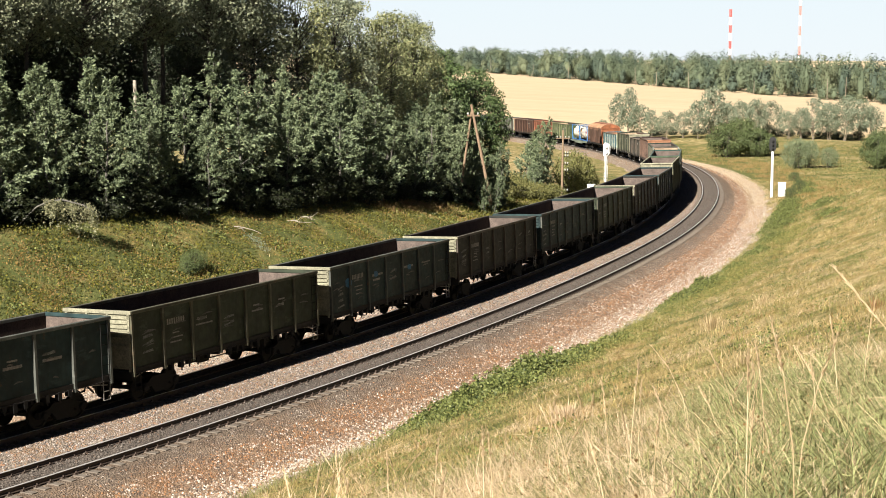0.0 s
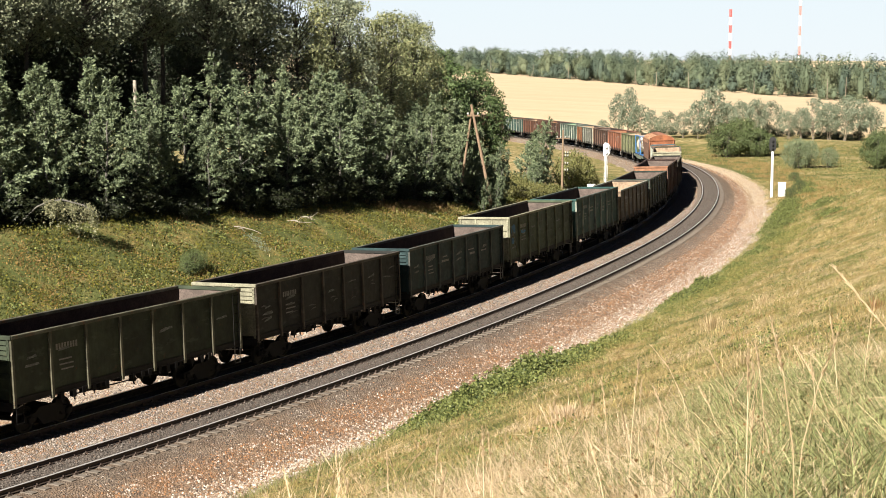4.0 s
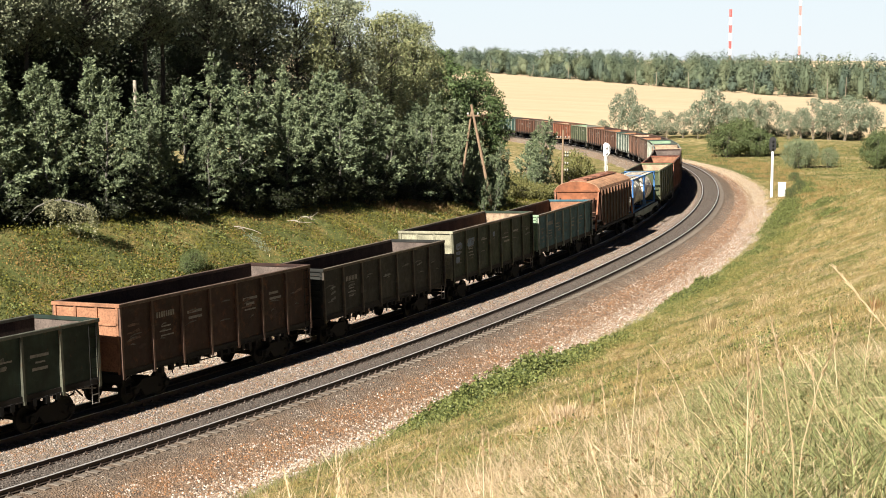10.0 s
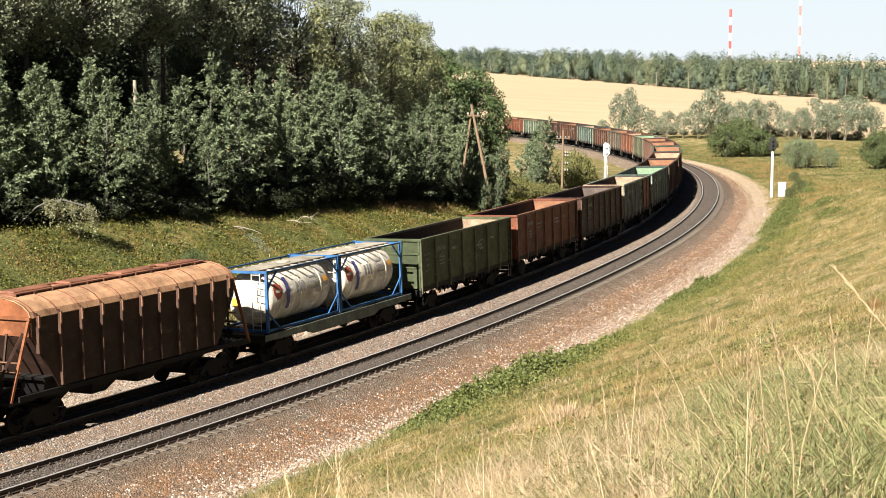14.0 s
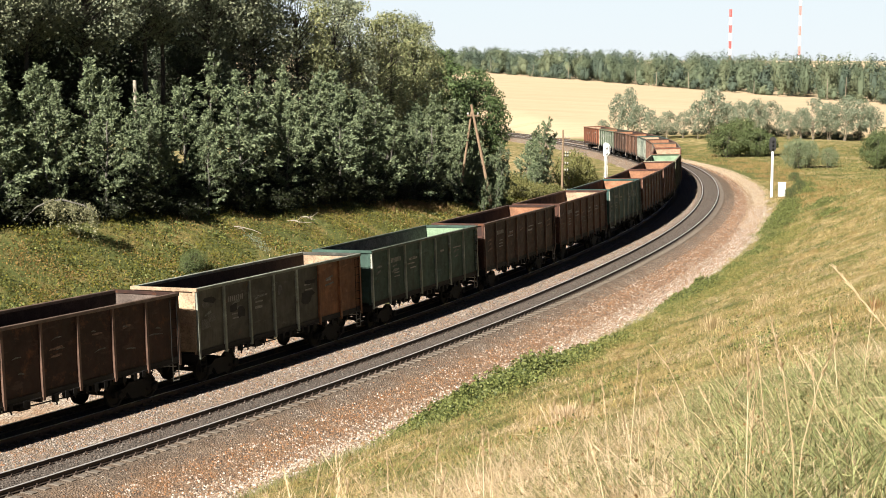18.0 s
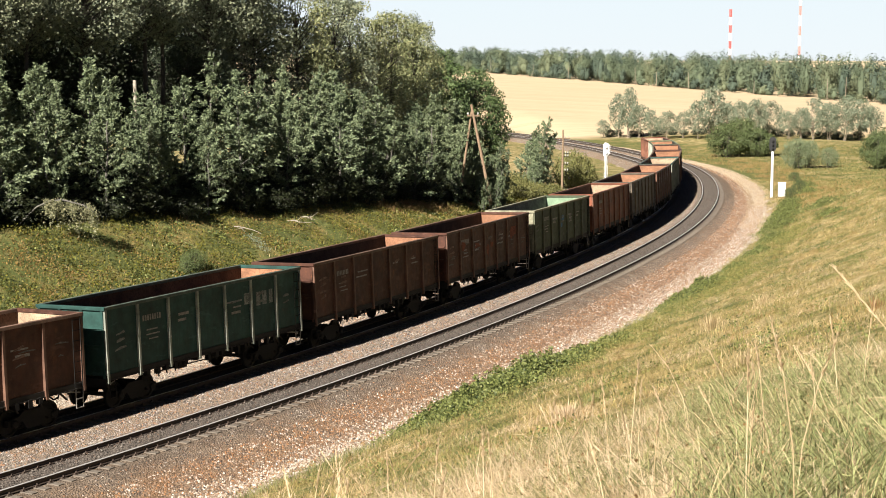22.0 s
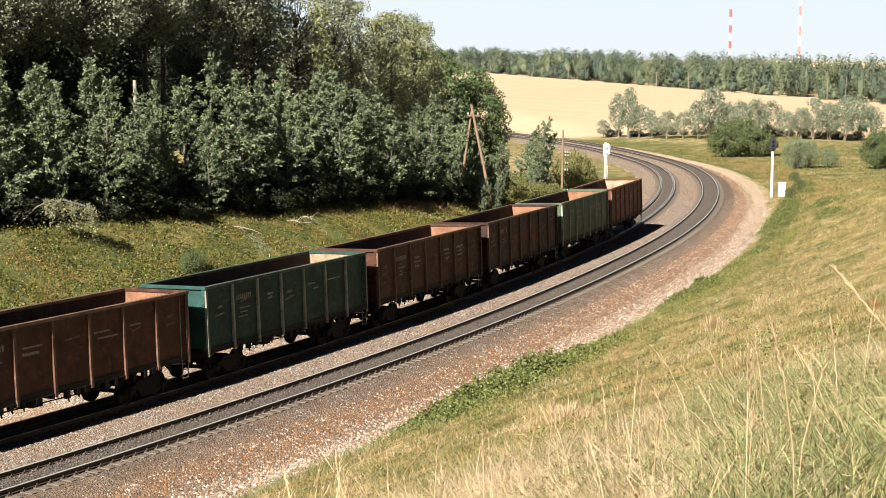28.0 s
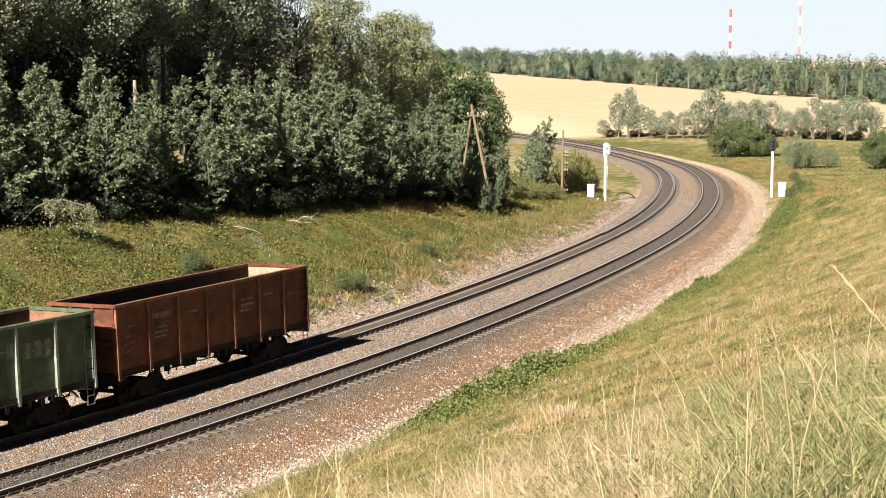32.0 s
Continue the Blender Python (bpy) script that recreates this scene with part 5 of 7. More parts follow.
def plant(ob, x, y, size=1.0, wide=1.0, turn=None, sink=0.05, label=""):
    z = float(ground_height(np.array([x]), np.array([y]))[0]) - sink
    m = pose(x, y, z, 0, 0, random.uniform(0, 360) if turn is None else turn) @ Matrix.Diagonal((size * wide, size * wide, size, 1))
    o = copy_thing(ob, m)
    return tagged(o, label)


def at_left(s, dl):
    p = on_line(s, -HALF_GAUGE - dl)
    return float(p[0]), float(p[1])


def at_right(s, dr):
    p = on_line(s, D_TRACK + HALF_GAUGE + dr)
    return float(p[0]), float(p[1])


# front row of young birches and aspens on the brow of the far bank
birches = [tree("birch_tree", 8.2, 2.35 + 0.15 * k, 0.04, 10400, 0.175, birch_shape, 20 + k, M_BIRCH, M_LEAF_BIRCH, "young birch in full dull-green leaf on the cutting's brow", limbs=52, stems=1 + k % 2, group="birches along the cutting") for k in range(6)]
r = random.Random(3)
s = 9.0
while s < 84:
    edge = float(np.interp(s, [-34, 20, 25, 37, 48, 62, 85], [18.2, 18.4, 17.2, 15.9, 14.9, 14.0, 13.4]))
    for row in range(2):
        x, y = at_left(s + r.uniform(-0.8, 0.8), edge + row * 3.6 + r.uniform(-0.5, 0.9))
        if x < 0.030 * y - 1.5:
            plant(r.choice(birches), x, y, r.uniform(0.73, 1.05) + 0.05 * row, r.uniform(0.94, 1.22))
    s += r.uniform(2.6, 3.9)
plant(birches[0], -17.6, 91.5, 0.80, 1.15)
plant(birches[3], -18.7, 93.0, 0.74, 1.1)
for s, dl in ((19.6, 18.6), (21.4, 19.6), (23.3, 18.9), (20.6, 22.0), (24.6, 22.2)):
    plant(r.choice(birches), *at_left(s, dl), r.uniform(0.84, 1.0), r.uniform(1.0, 1.2))
for b in birches:
    park(b)

# undergrowth between the birch stems, its leaf colour darkened to stand for shade
under = lumpy("undergrowth", 2.2, 1.6, 0.0, 26, 64, 0.19, 0.55, 77, M_BARK, M_LEAF_FLOOR, "leafy undergrowth, coloured near black for the shade below the birches", "bush", "undergrowth of the wood", stems=4)
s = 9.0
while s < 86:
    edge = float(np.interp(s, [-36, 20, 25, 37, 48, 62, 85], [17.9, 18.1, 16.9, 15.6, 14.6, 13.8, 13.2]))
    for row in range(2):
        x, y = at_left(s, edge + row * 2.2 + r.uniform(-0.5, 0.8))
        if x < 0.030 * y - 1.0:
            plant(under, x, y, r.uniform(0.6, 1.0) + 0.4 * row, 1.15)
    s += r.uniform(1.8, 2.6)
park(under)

# the tall mixed wood behind
talls = [lumpy("forest_tree", 16.5, 3.5 + 0.25 * (k % 3), 0.10, 90, 160, 0.22, 0.86, 60 + k, M_BARK, (M_LEAF_TALL, M_LEAF_TALL, M_LEAF_YELLOW, M_LEAF_YELLOW)[k], "tall broadleaf forest tree in late-summer leaf", group="trees of the wood", gaps=0.22, rough=0.8) for k in range(4)]
high = [lumpy("forest_tree", 18.5, 4.0, 0.48, 66, 170, 0.22, 0.98, 70 + k, M_BARK, M_LEAF_TALL, "tall forest tree, its bare trunk under a high dark crown", group="trees of the wood", gaps=0.12) for k in range(3)]
deep = [lumpy("forest_tree", 16.0, 3.7, 0.06, 64, 84, 0.27, 1.25, 80 + k, M_BARK, M_LEAF_DARK, "dense forest tree, its leaves coloured dark for the wood's shade", group="trees of the wood") for k in range(2)]
r = random.Random(11)
# high crowns on bare trunks along the cutting, dense trees in their shade behind
for row, (s, step, dl) in enumerate(((9.0, 4.0, 10.5), (12.0, 3.3, 19.5), (13.0, 4.0, 25.0), (15.0, 4.2, 31.0))):
    while s < 74:
        edge = float(np.interp(s, [20, 25, 37, 48, 62], [18.4, 17.2, 15.9, 14.9, 14.0]))
        x, y = at_left(s, edge + dl + r.uniform(-1.2, 1.2))
        s += step * r.uniform(0.85, 1.15)
        if x / y < (-0.125 if row == 0 else -0.09):
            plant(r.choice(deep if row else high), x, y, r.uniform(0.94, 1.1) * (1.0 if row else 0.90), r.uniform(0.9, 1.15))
# the full crowns that come down towards the corner of the wood
for row in range(2):
    s = 36.0 + 2.0 * row
    while s < 112:
        edge = float(np.interp(s, [20, 25, 37, 48, 62, 85, 112], [18.4, 17.2, 15.9, 14.9, 14.0, 13.4, 13.0]))
        x, y = at_left(s, edge + 8.5 + 7.5 * row + r.uniform(-1.0, 1.0))
        s += r.uniform(5.0, 6.2) if row == 0 else 4.2
        side = x / y
        if not -0.125 < side < -0.006:
            continue
        over = float(np.interp(side, [-0.125, -0.080, -0.062, -0.054, -0.045, -0.036, -0.024, -0.014, -0.006], [6.5, 5.2, 4.2, 3.8, 2.8, 3.5, 3.5, 2.9, 2.0])) * y / 100
        size = (EYE[2] + over + r.uniform(-0.3, 0.8) - z_at(x, y)) / 15.6
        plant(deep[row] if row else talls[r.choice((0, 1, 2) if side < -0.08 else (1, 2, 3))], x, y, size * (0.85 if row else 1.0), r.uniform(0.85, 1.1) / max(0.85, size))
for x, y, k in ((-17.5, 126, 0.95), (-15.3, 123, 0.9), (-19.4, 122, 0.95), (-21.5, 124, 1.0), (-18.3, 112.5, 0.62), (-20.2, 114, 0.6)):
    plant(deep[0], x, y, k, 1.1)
for b in high + deep:
    park(b)
for b in talls:
    park(b)

# the full maple at the corner of the wood
maple = lumpy("maple_tree", 12.2, 3.7, 0.0, 150, 150, 0.24, 0.85, 91, M_BARK, M_LEAF_DEEP, "dense dark-green maple at the corner of the wood")
plant(maple, 3.6, 174.0, 1.1)
plant(maple, -0.5, 169.0, 1.24)
plant(maple, -4.0, 162.0, 1.28)
park(maple)

# young birch and bushes inside the curve
yb = tree("birch_tree", 5.4, 2.3, 0.03, 6500, 0.17, birch_shape, 101, M_BIRCH, M_LEAF_BIRCH, "young bushy birch beside the track inside the curve", limbs=46, stems=2)
plant(yb, 9.3, 162.0, 1.5, 0.85)
plant(yb, 10.7, 163.0, 1.2, 0.9)
plant(yb, 8.0, 164.5, 1.3, 0.85)
plant(yb, 9.0, 159.0, 0.8, 1.0)
for x, y, k in ((0.9, 129.5, 1.15), (2.3, 133.0, 1.2), (3.4, 138.0, 1.2), (2.9, 131.0, 0.95), (4.1, 133.5, 1.0), (5.0, 136, 0.9), (1.2, 127.5, 0.8), (4.1, 127.6, 0.6), (3.2, 127.0, 0.55), (4.2, 133.0, 0.9)):
    plant(yb, x, y, k, 0.8, label="young birch closing the corner of the wood")
park(yb)
bush = lumpy("bush", 3.0, 1.8, 0.0, 40, 100, 0.14, 0.5, 111, M_BARK, M_LEAF_BUSH, "rounded green bush in rough grass", "bush", stems=4)
ybush = lumpy("bush", 2.0, 1.9, 0.0, 36, 100, 0.14, 0.5, 113, M_BARK, M_LEAF_OLIVE, "yellow-green bramble bush below the wood", "bush", stems=5)
for x, y, k in ((14.1, 170, 2.35), (13.4, 168, 2.0), (14.9, 171, 1.9), (16.2, 172, 1.0)):
    plant(ybush, x, y, k, 0.52, label="upright olive-green bush behind the telegraph pole")
for x, y, k in ((5.5, 150, 1.1), (7.3, 153, 1.05), (9.2, 155.5, 0.9), (4.5, 143, 1.0), (6.4, 156, 1.3), (10.8, 157, 0.8)):
    plant(ybush, x, y, k)

for s, dl, k in ((25.2, 10.5, 0.42), (24.2, 10.2, 0.3), (12.0, 7.5, 0.3), (48.0, 6.6, 0.32), (33.0, 5.6, 0.42), (34.5, 5.4, 0.36), (14.0, 5.6, 0.35)):
    plant(bush, *at_left(s, dl), k, 1.15, label="small dark-green shrub on the far bank")

# meadow bushes outside the curve, before the wheat
wbush = lumpy("bush", 5.6, 3.9, 0.0, 70, 100, 0.24, 0.9, 123, M_BARK, M_LEAF_BIRCH, "rounded grey-green willow bush in the meadow", "bush", stems=5, gaps=0.1)
# Hedge fills the shaded strip below the willows with shade-dark leaves.
hedge = lumpy("bush", 3.0, 1.8, 0.0, 36, 60, 0.22, 0.55, 117, M_BARK, M_LEAF_DARK, "low hedge bush, coloured dark for the shade under the willows", "bush", stems=4)
mbush = lumpy("bush", 5.6, 3.9, 0.0, 80, 110, 0.26, 0.85, 121, M_BARK, M_LEAF_BUSH, "large ragged dark-green willow bush in the meadow", "bush", stems=5, gaps=0.2, rough=0.8)
for x, y, k in ((46.6, 259.5, 1.05), (48.9, 262, 1.2), (51.4, 260, 0.92), (53.4, 262, 0.7), (60.2, 219, 0.95), (62.5, 221, 1.1), (66.0, 220, 1.05)):
    plant(mbush, x, y, k, r.uniform(0.75, 1.0))
for x, y, k in ((49.6, 222, 0.82), (51.6, 224, 0.74), (54.6, 224, 0.55)):
    plant(wbush, x, y, k, 0.72)
for x, y, k in ((35.0, 159, 0.42), (37.9, 168, 0.48), (42.2, 190, 0.45)):
    plant(bush, x, y, k)

# row of grey willows along the far ditch
willows = [lumpy("willow_tree", 8.0, 3.4, 0.14, 46, 80, 0.34, 1.0, 130 + k, M_BARK_PALE, M_LEAF_GREY, "grey-leaved willow standing along the field's edge", group="willows at the wheat field", stems=2 + k % 2, gaps=0.22, flat=0.9) for k in range(4)]
r = random.Random(5)
for px, tall in ((1066, 0.45), (1092, 1.02), (1112, 1.2), (1130, 0.85), (1152, 0.7), (1180, 0.75), (1207, 0.7), (1232, 0.82), (1258, 1.08), (1284, 0.9), (1310, 0.95), (1336, 0.98), (1362, 0.85), (1392, 0.62), (1416, 0.75), (1440, 0.88), (1466, 0.92), (1492, 0.95), (1516, 0.92), (1536, 0.85)):
    y = float(np.interp(px, [1066, 1250, 1560], [333, 320, 314])) + r.uniform(-3, 5)
    tall *= 1.08
    plant(r.choice(willows), (px - 784) / 2800 * y, y, tall * 1.05 * r.uniform(0.85, 1.1), 0.52 if px in (1092, 1112) else r.uniform(0.75, 1.0))
for k in range(26):
    y = 336 - 0.9 * k + r.uniform(0, 6)
    plant(hedge, 35.5 + k * 2.1 + r.uniform(-0.6, 0.6), y, r.uniform(0.4, 0.75), 1.4, label="low hedge bush, coloured dark for the shade under the willows")
for b in willows:
    park(b)
park(mbush)
park(hedge)
park(wbush)


# ---- the far forest on the skyline, and single shrubs in the wheat ----
def hazed_leaves(name, dark, light):
    """Woodland seen from afar, with distance haze mixed into the leaf colours."""
    n = Nodes(name)
    c = n.mix(n.island(), dark, light)
    c = n.mix(n.ramp(n.noise(0.09, 2, 0.5), 0.42, 0.66), c, [k * 0.88 for k in dark])
    return n.done(c, 0.8, 0, 0.2)


def far_forest():
    """Rounded crowns of fine leaves, uneven in height and width, standing close in a deep belt, with low bushes along its edge."""
    r = np.random.RandomState(4)
    tones = [hazed_leaves("distant_dark_leaves", (0.052, 0.073, 0.054), (0.072, 0.096, 0.070)), hazed_leaves("distant_green_leaves", (0.074, 0.096, 0.060), (0.098, 0.122, 0.075)), hazed_leaves("distant_yellow_leaves", (0.102, 0.120, 0.070), (0.134, 0.152, 0.090))]
    cents, outs, cores = [[], [], []], [[], [], []], [Geo(), Geo(), Geo()]
    for k in range(760):
        u = r.uniform(-0.25, 1.35)
        edge = k > 640
        depth = -3.0 if edge else r.uniform(0, 1) ** 1.3 * 120
        x, y = 20 + 165 * u + 0.86 * depth * 0.45, 925 - 330 * u + depth * 0.9
        h = r.uniform(3.0, 8.0) if edge else (13.2 + 4.6 * u) * r.uniform(0.58, 1.10) + depth * 0.02
        rad = r.uniform(1.8, 3.2) if edge else r.uniform(2.6, 5.4)
        z = float(ground_height(np.array([x]), np.array([y]))[0])
        n = 260 if edge else 600 if depth < 45 else 260
        d = r.normal(size=(n, 3))
        d /= np.linalg.norm(d, axis=1)[:, None]
        a = r.uniform(0, 6.28, 4)
        lump = 1 + 0.14 * np.sin(d[:, :1] * 5 + a[0]) * np.sin(d[:, 2:] * 6 + a[1]) + 0.10 * np.sin(d[:, 1:2] * 9 + a[2]) * np.sin(d[:, 2:] * 8 + a[3]) + r.normal(0, 0.05, (n, 1))
        wide = 1 + 0.10 * np.clip(-d[:, 2:], 0, 1)
        tone = int(r.choice(3, p=(0.56, 0.34, 0.10) if u < 0.45 else (0.26, 0.46, 0.28)))
        lobes = np.stack([r.uniform(-0.55, 0.55, 5) * rad, r.uniform(-0.55, 0.55, 5) * rad, np.array([0.26, 0.42, 0.56, 0.70, 0.80]) * h], -1)
        size = np.array([0.26, 0.26, 0.24, 0.22, 0.20])
        at = r.randint(5, size=n)
        cents[tone].append(np.array([x, y, z]) + lobes[at] + d * lump * np.concatenate([wide, wide, 0 * wide + 1], 1) * np.stack([rad * size[at] * 2.7, rad * size[at] * 2.7, h * size[at]], -1))
        outs[tone].append(d * np.array([1, 1, 0.9]))
        rows_, cols = 6, 9
        ring = [(x + rad * 0.48 * math.sin(math.pi * i / rows_) * math.cos(6.2832 * j / cols), y + rad * 0.48 * math.sin(math.pi * i / rows_) * math.sin(6.2832 * j / cols), z + h * 0.42 - h * 0.34 * math.cos(math.pi * i / rows_)) for i in range(rows_ + 1) for j in range(cols)]
        cores[tone].add(ring, [(i * cols + j, i * cols + (j + 1) % cols, (i + 1) * cols + (j + 1) % cols, (i + 1) * cols + j) for i in range(rows_) for j in range(cols)])
    for tone, words in enumerate(("dark bluish", "dull", "yellowish")):
        v, f = leaf_cards(np.concatenate(cents[tone]), 0.72, r, 0.1, 0.9, np.concatenate(outs[tone]) * 4.0 + np.array([0, 0, 0.5]))
        f = np.concatenate([f, np.array(cores[tone].f) + len(v)])
        v = np.concatenate([v, np.array(cores[tone].v)])
        tagged(quads("distant_forest", v, f, tones[tone]), words + " green crowns of the woodland on the skyline", "forest", kind="stuff")
    for k, (u, h) in enumerate(((0.05, 9), (0.28, 8), (0.45, 9), (0.50, 7), (0.57, 8), (0.83, 9), (0.86, 10), (0.93, 5), (0.18, 7), (0.70, 6))):
        x, y = 20 + 165 * u - 1.5, 925 - 330 * u - 7.5
        t = thing("distant_birch", pose(x, y, z_at(x, y) - 0.1, 0, 0, 40 * k), "bare pale birch stem at the edge of the far wood", "tree", "birch stems of the far wood")
        part("trunk", Geo().tube((0, 0, 0), (0.2, 0.1, h * 0.6), 0.17, 6, 0.14).tube((0.2, 0.1, h * 0.6), (0.1, 0.2, h), 0.14, 6, 0.06), M_BARK_PALE, t)


far_forest()
for x, y, k in ((68, 880, 1.3), (76, 885, 1.7), (84, 878, 1.2), (92, 884, 0.9)):
    plant(bush, x, y, k)
park(bush)
park(ybush)
# ---- line-side things ----
M_WHITE = plain("white_enamel", (0.78, 0.79, 0.78), 0.45, vary=0.12)
M_DEADWOOD = plain("bleached_wood", (0.34, 0.30, 0.245), 0.9, vary=0.35, scale=5)
M_BLACK = plain("signal_black", (0.015, 0.015, 0.016), 0.45, vary=0.3)
M_WOODPOLE = plain("weathered_pole_wood", (0.235, 0.165, 0.108), 0.9, vary=0.4, scale=8)
M_GLASSINS = plain("porcelain", (0.42, 0.42, 0.40), 0.25, vary=0.1)
M_LENS = plain("signal_lens", (0.05, 0.02, 0.02), 0.15, vary=0.1)


def mast_signal(x, y, turn, height, facing_away):
    """A round white mast with a signal head on a bracket."""
    t = thing("railway_signal", pose(x, y, z_at(x, y) - 0.05, 0, 0, turn), "white mast railway signal, " + ("its pale back turned" if facing_away else "black head with hooded lamps"), "signal")
    part("footing", Geo().box(-0.3, 0.3, -0.3, 0.3, 0, 0.12, 0.02), M_SLEEPER, t)
    thick = 0.10 if facing_away else 0.15
    part("mast", Geo().lathe_z([(0, thick), (height, thick * 0.85), (height + 0.03, 0.04)], 0, 0, 0, 14), M_WHITE, t, "white-painted tubular mast")
    head = M_WHITE if facing_away else M_BLACK
    g = Geo()
    n = 12
    z0, z1, wd = height - 0.15, height + (1.25 if facing_away else 1.35), 0.27 if facing_away else 0.34
    ring = [(wd * math.cos(a), (z1 - wd) + wd * math.sin(a)) for a in np.linspace(0, math.pi, n)] + [(wd * math.cos(a), (z0 + wd) + wd * math.sin(a)) for a in np.linspace(math.pi, 2 * math.pi, n)]
    g.extrude_y(ring, 0.10, 0.16)
    part("target_board", g, head, t, "rounded backing board")
    g = Geo()
    g.box(-0.13, 0.13, -0.14, 0.10, z0 + 0.15, z1 - 0.15, 0.03)
    part("lamp_case", g, head, t)
    for z in (z0 + 0.42, z1 - 0.42) if facing_away else (z0 + 0.35, (z0 + z1) / 2, z1 - 0.35):
        hood = part("lamp_hood", Geo().lathe_y([(0.16, 0.13), (0.16, 0.15), (0.42, 0.13), (0.42, 0.115)], 0, 0, z, 14), M_BLACK if not facing_away else M_WHITE, t)
        part("lens", Geo().lathe_y([(0.155, 0.11), (0.175, 0.10)], 0, 0, z, 12), M_LENS, hood)
    if facing_away:
        part("side_bracket", Geo().tube((-0.24, 0.1, z0 + 0.15), (-0.40, 0.05, z0 + 0.4), 0.03, 6).tube((-0.40, 0.05, z0 + 0.4), (-0.40, 0.05, z1 - 0.35), 0.03, 6).tube((-0.40, 0.05, z1 - 0.35), (-0.22, 0.1, z1 - 0.1), 0.03, 6), M_WHITE, t)
    if facing_away:
        g = Geo()
        for sx in (-0.17, 0.17):
            g.bar((sx, -0.22, 0.5), (sx, -0.22, height), 0.025, 0.025, (1, 0, 0))
        for z in np.arange(0.7, height, 0.32):
            g.bar((-0.17, -0.22, z), (0.17, -0.22, z), 0.02, 0.02)
        part("ladder", g, M_WHITE, t)
    return t


mast_signal(16.46, 160.1, 172, 4.8, True)
mast_signal(34.32, 164.9, 165, 5.1, False)


def relay_box(x, y, turn, w, h):
    t = thing("relay_cabinet", pose(x, y, z_at(x, y) - 0.05, 0, 0, turn), "white-painted steel relay cabinet beside the signal", "cabinet", "relay cabinets")
    part("plinth", Geo().box(-w / 2 - 0.04, w / 2 + 0.04, -0.28, 0.28, 0, 0.18, 0.02), M_SLEEPER, t)
    part("body", Geo().box(-w / 2, w / 2, -0.25, 0.25, 0.18, h, 0.03), M_WHITE, t)
    d = part("door", Geo().box(-w / 2 + 0.05, w / 2 - 0.05, -0.275, -0.252, 0.26, h - 0.08, 0.008), M_WHITE, t)
    part("handle", Geo().box(w / 2 - 0.16, w / 2 - 0.12, -0.30, -0.276, h * 0.5, h * 0.5 + 0.14), M_BLACK, d)
    part("roof", Geo().box(-w / 2 - 0.04, w / 2 + 0.04, -0.30, 0.30, h, h + 0.06, 0.02), M_WHITE, t)


relay_box(15.29, 162.9, -20, 0.70, 1.46)
relay_box(35.1, 163.6, -10, 0.76, 1.56)
st = thing("marker_post", pose(15.75, 160.5, z_at(15.75, 160.5)), "small white concrete marker post", "post")
part("post", Geo().box(-0.1, 0.1, -0.1, 0.1, -0.1, 0.34, 0.02), M_WHITE, st)
st = thing("marker_stake", pose(-2.35, 84.0, z_at(-2.35, 84.0), 4, 0, 20), "short wooden stake with a yellow top", "post")
part("stake", Geo().box(-0.045, 0.045, -0.045, 0.045, -0.3, 0.50, 0.01), M_WOODPOLE, st)
part("cap", Geo().box(-0.052, 0.052, -0.052, 0.052, 0.50, 0.72, 0.01), plain("yellow_paint", (0.65, 0.42, 0.06), 0.6), st, "yellow-painted top")


def telegraph_pole(x, y, height):
    t = thing("telegraph_pole", pose(x, y, z_at(x, y) - 0.1, 0, 0.6, 20), "old wooden telegraph pole carrying porcelain insulators", "pole")
    part("pole", Geo().lathe_z([(0, 0.13), (height, 0.09)], 0, 0, 0, 10), M_WOODPOLE, t)
    arm = part("crossarm", Geo().box(-0.75, 0.75, -0.05, 0.05, height - 0.90, height - 0.80), M_WOODPOLE, t)
    for x2 in (-0.65, -0.25, 0.25, 0.65):
        part("insulator", Geo().lathe_z([(0, 0.02), (0.08, 0.05), (0.16, 0.045), (0.2, 0.02)], x2, 0, height - 0.80, 8), M_GLASSINS, arm)
    for z in (0.85, 2.9, 3.6, 4.35, 4.65):
        b = part("bracket", Geo().box(0.05, 0.62, -0.06, 0.06, z, z + 0.07), M_UNDER, t)
        for x2 in (0.30, 0.58):
            part("insulator", Geo().lathe_z([(0, 0.03), (0.08, 0.06), (0.16, 0.06), (0.20, 0.03)], x2, 0, z + 0.07, 10), M_GLASSINS, b)
    return t


telegraph_pole(12.07, 160.4, 7.1)
cx, cy = 19.3, 166.5
cb = thing("cable", pose(cx, cy, z_at(cx, cy)), "black cable arching out of the grass beside the track", "cable")
g = Geo()
bow = [(0.9 * math.cos(a) - 0.1, -1.1 * math.cos(a), 0.62 * math.sin(a) - 0.1) for a in np.linspace(0, math.pi, 9)]
for a, b in zip(bow[:-1], bow[1:]):
    g.tube(a, b, 0.055, 7)
part("loop", g, M_BLACK, cb)


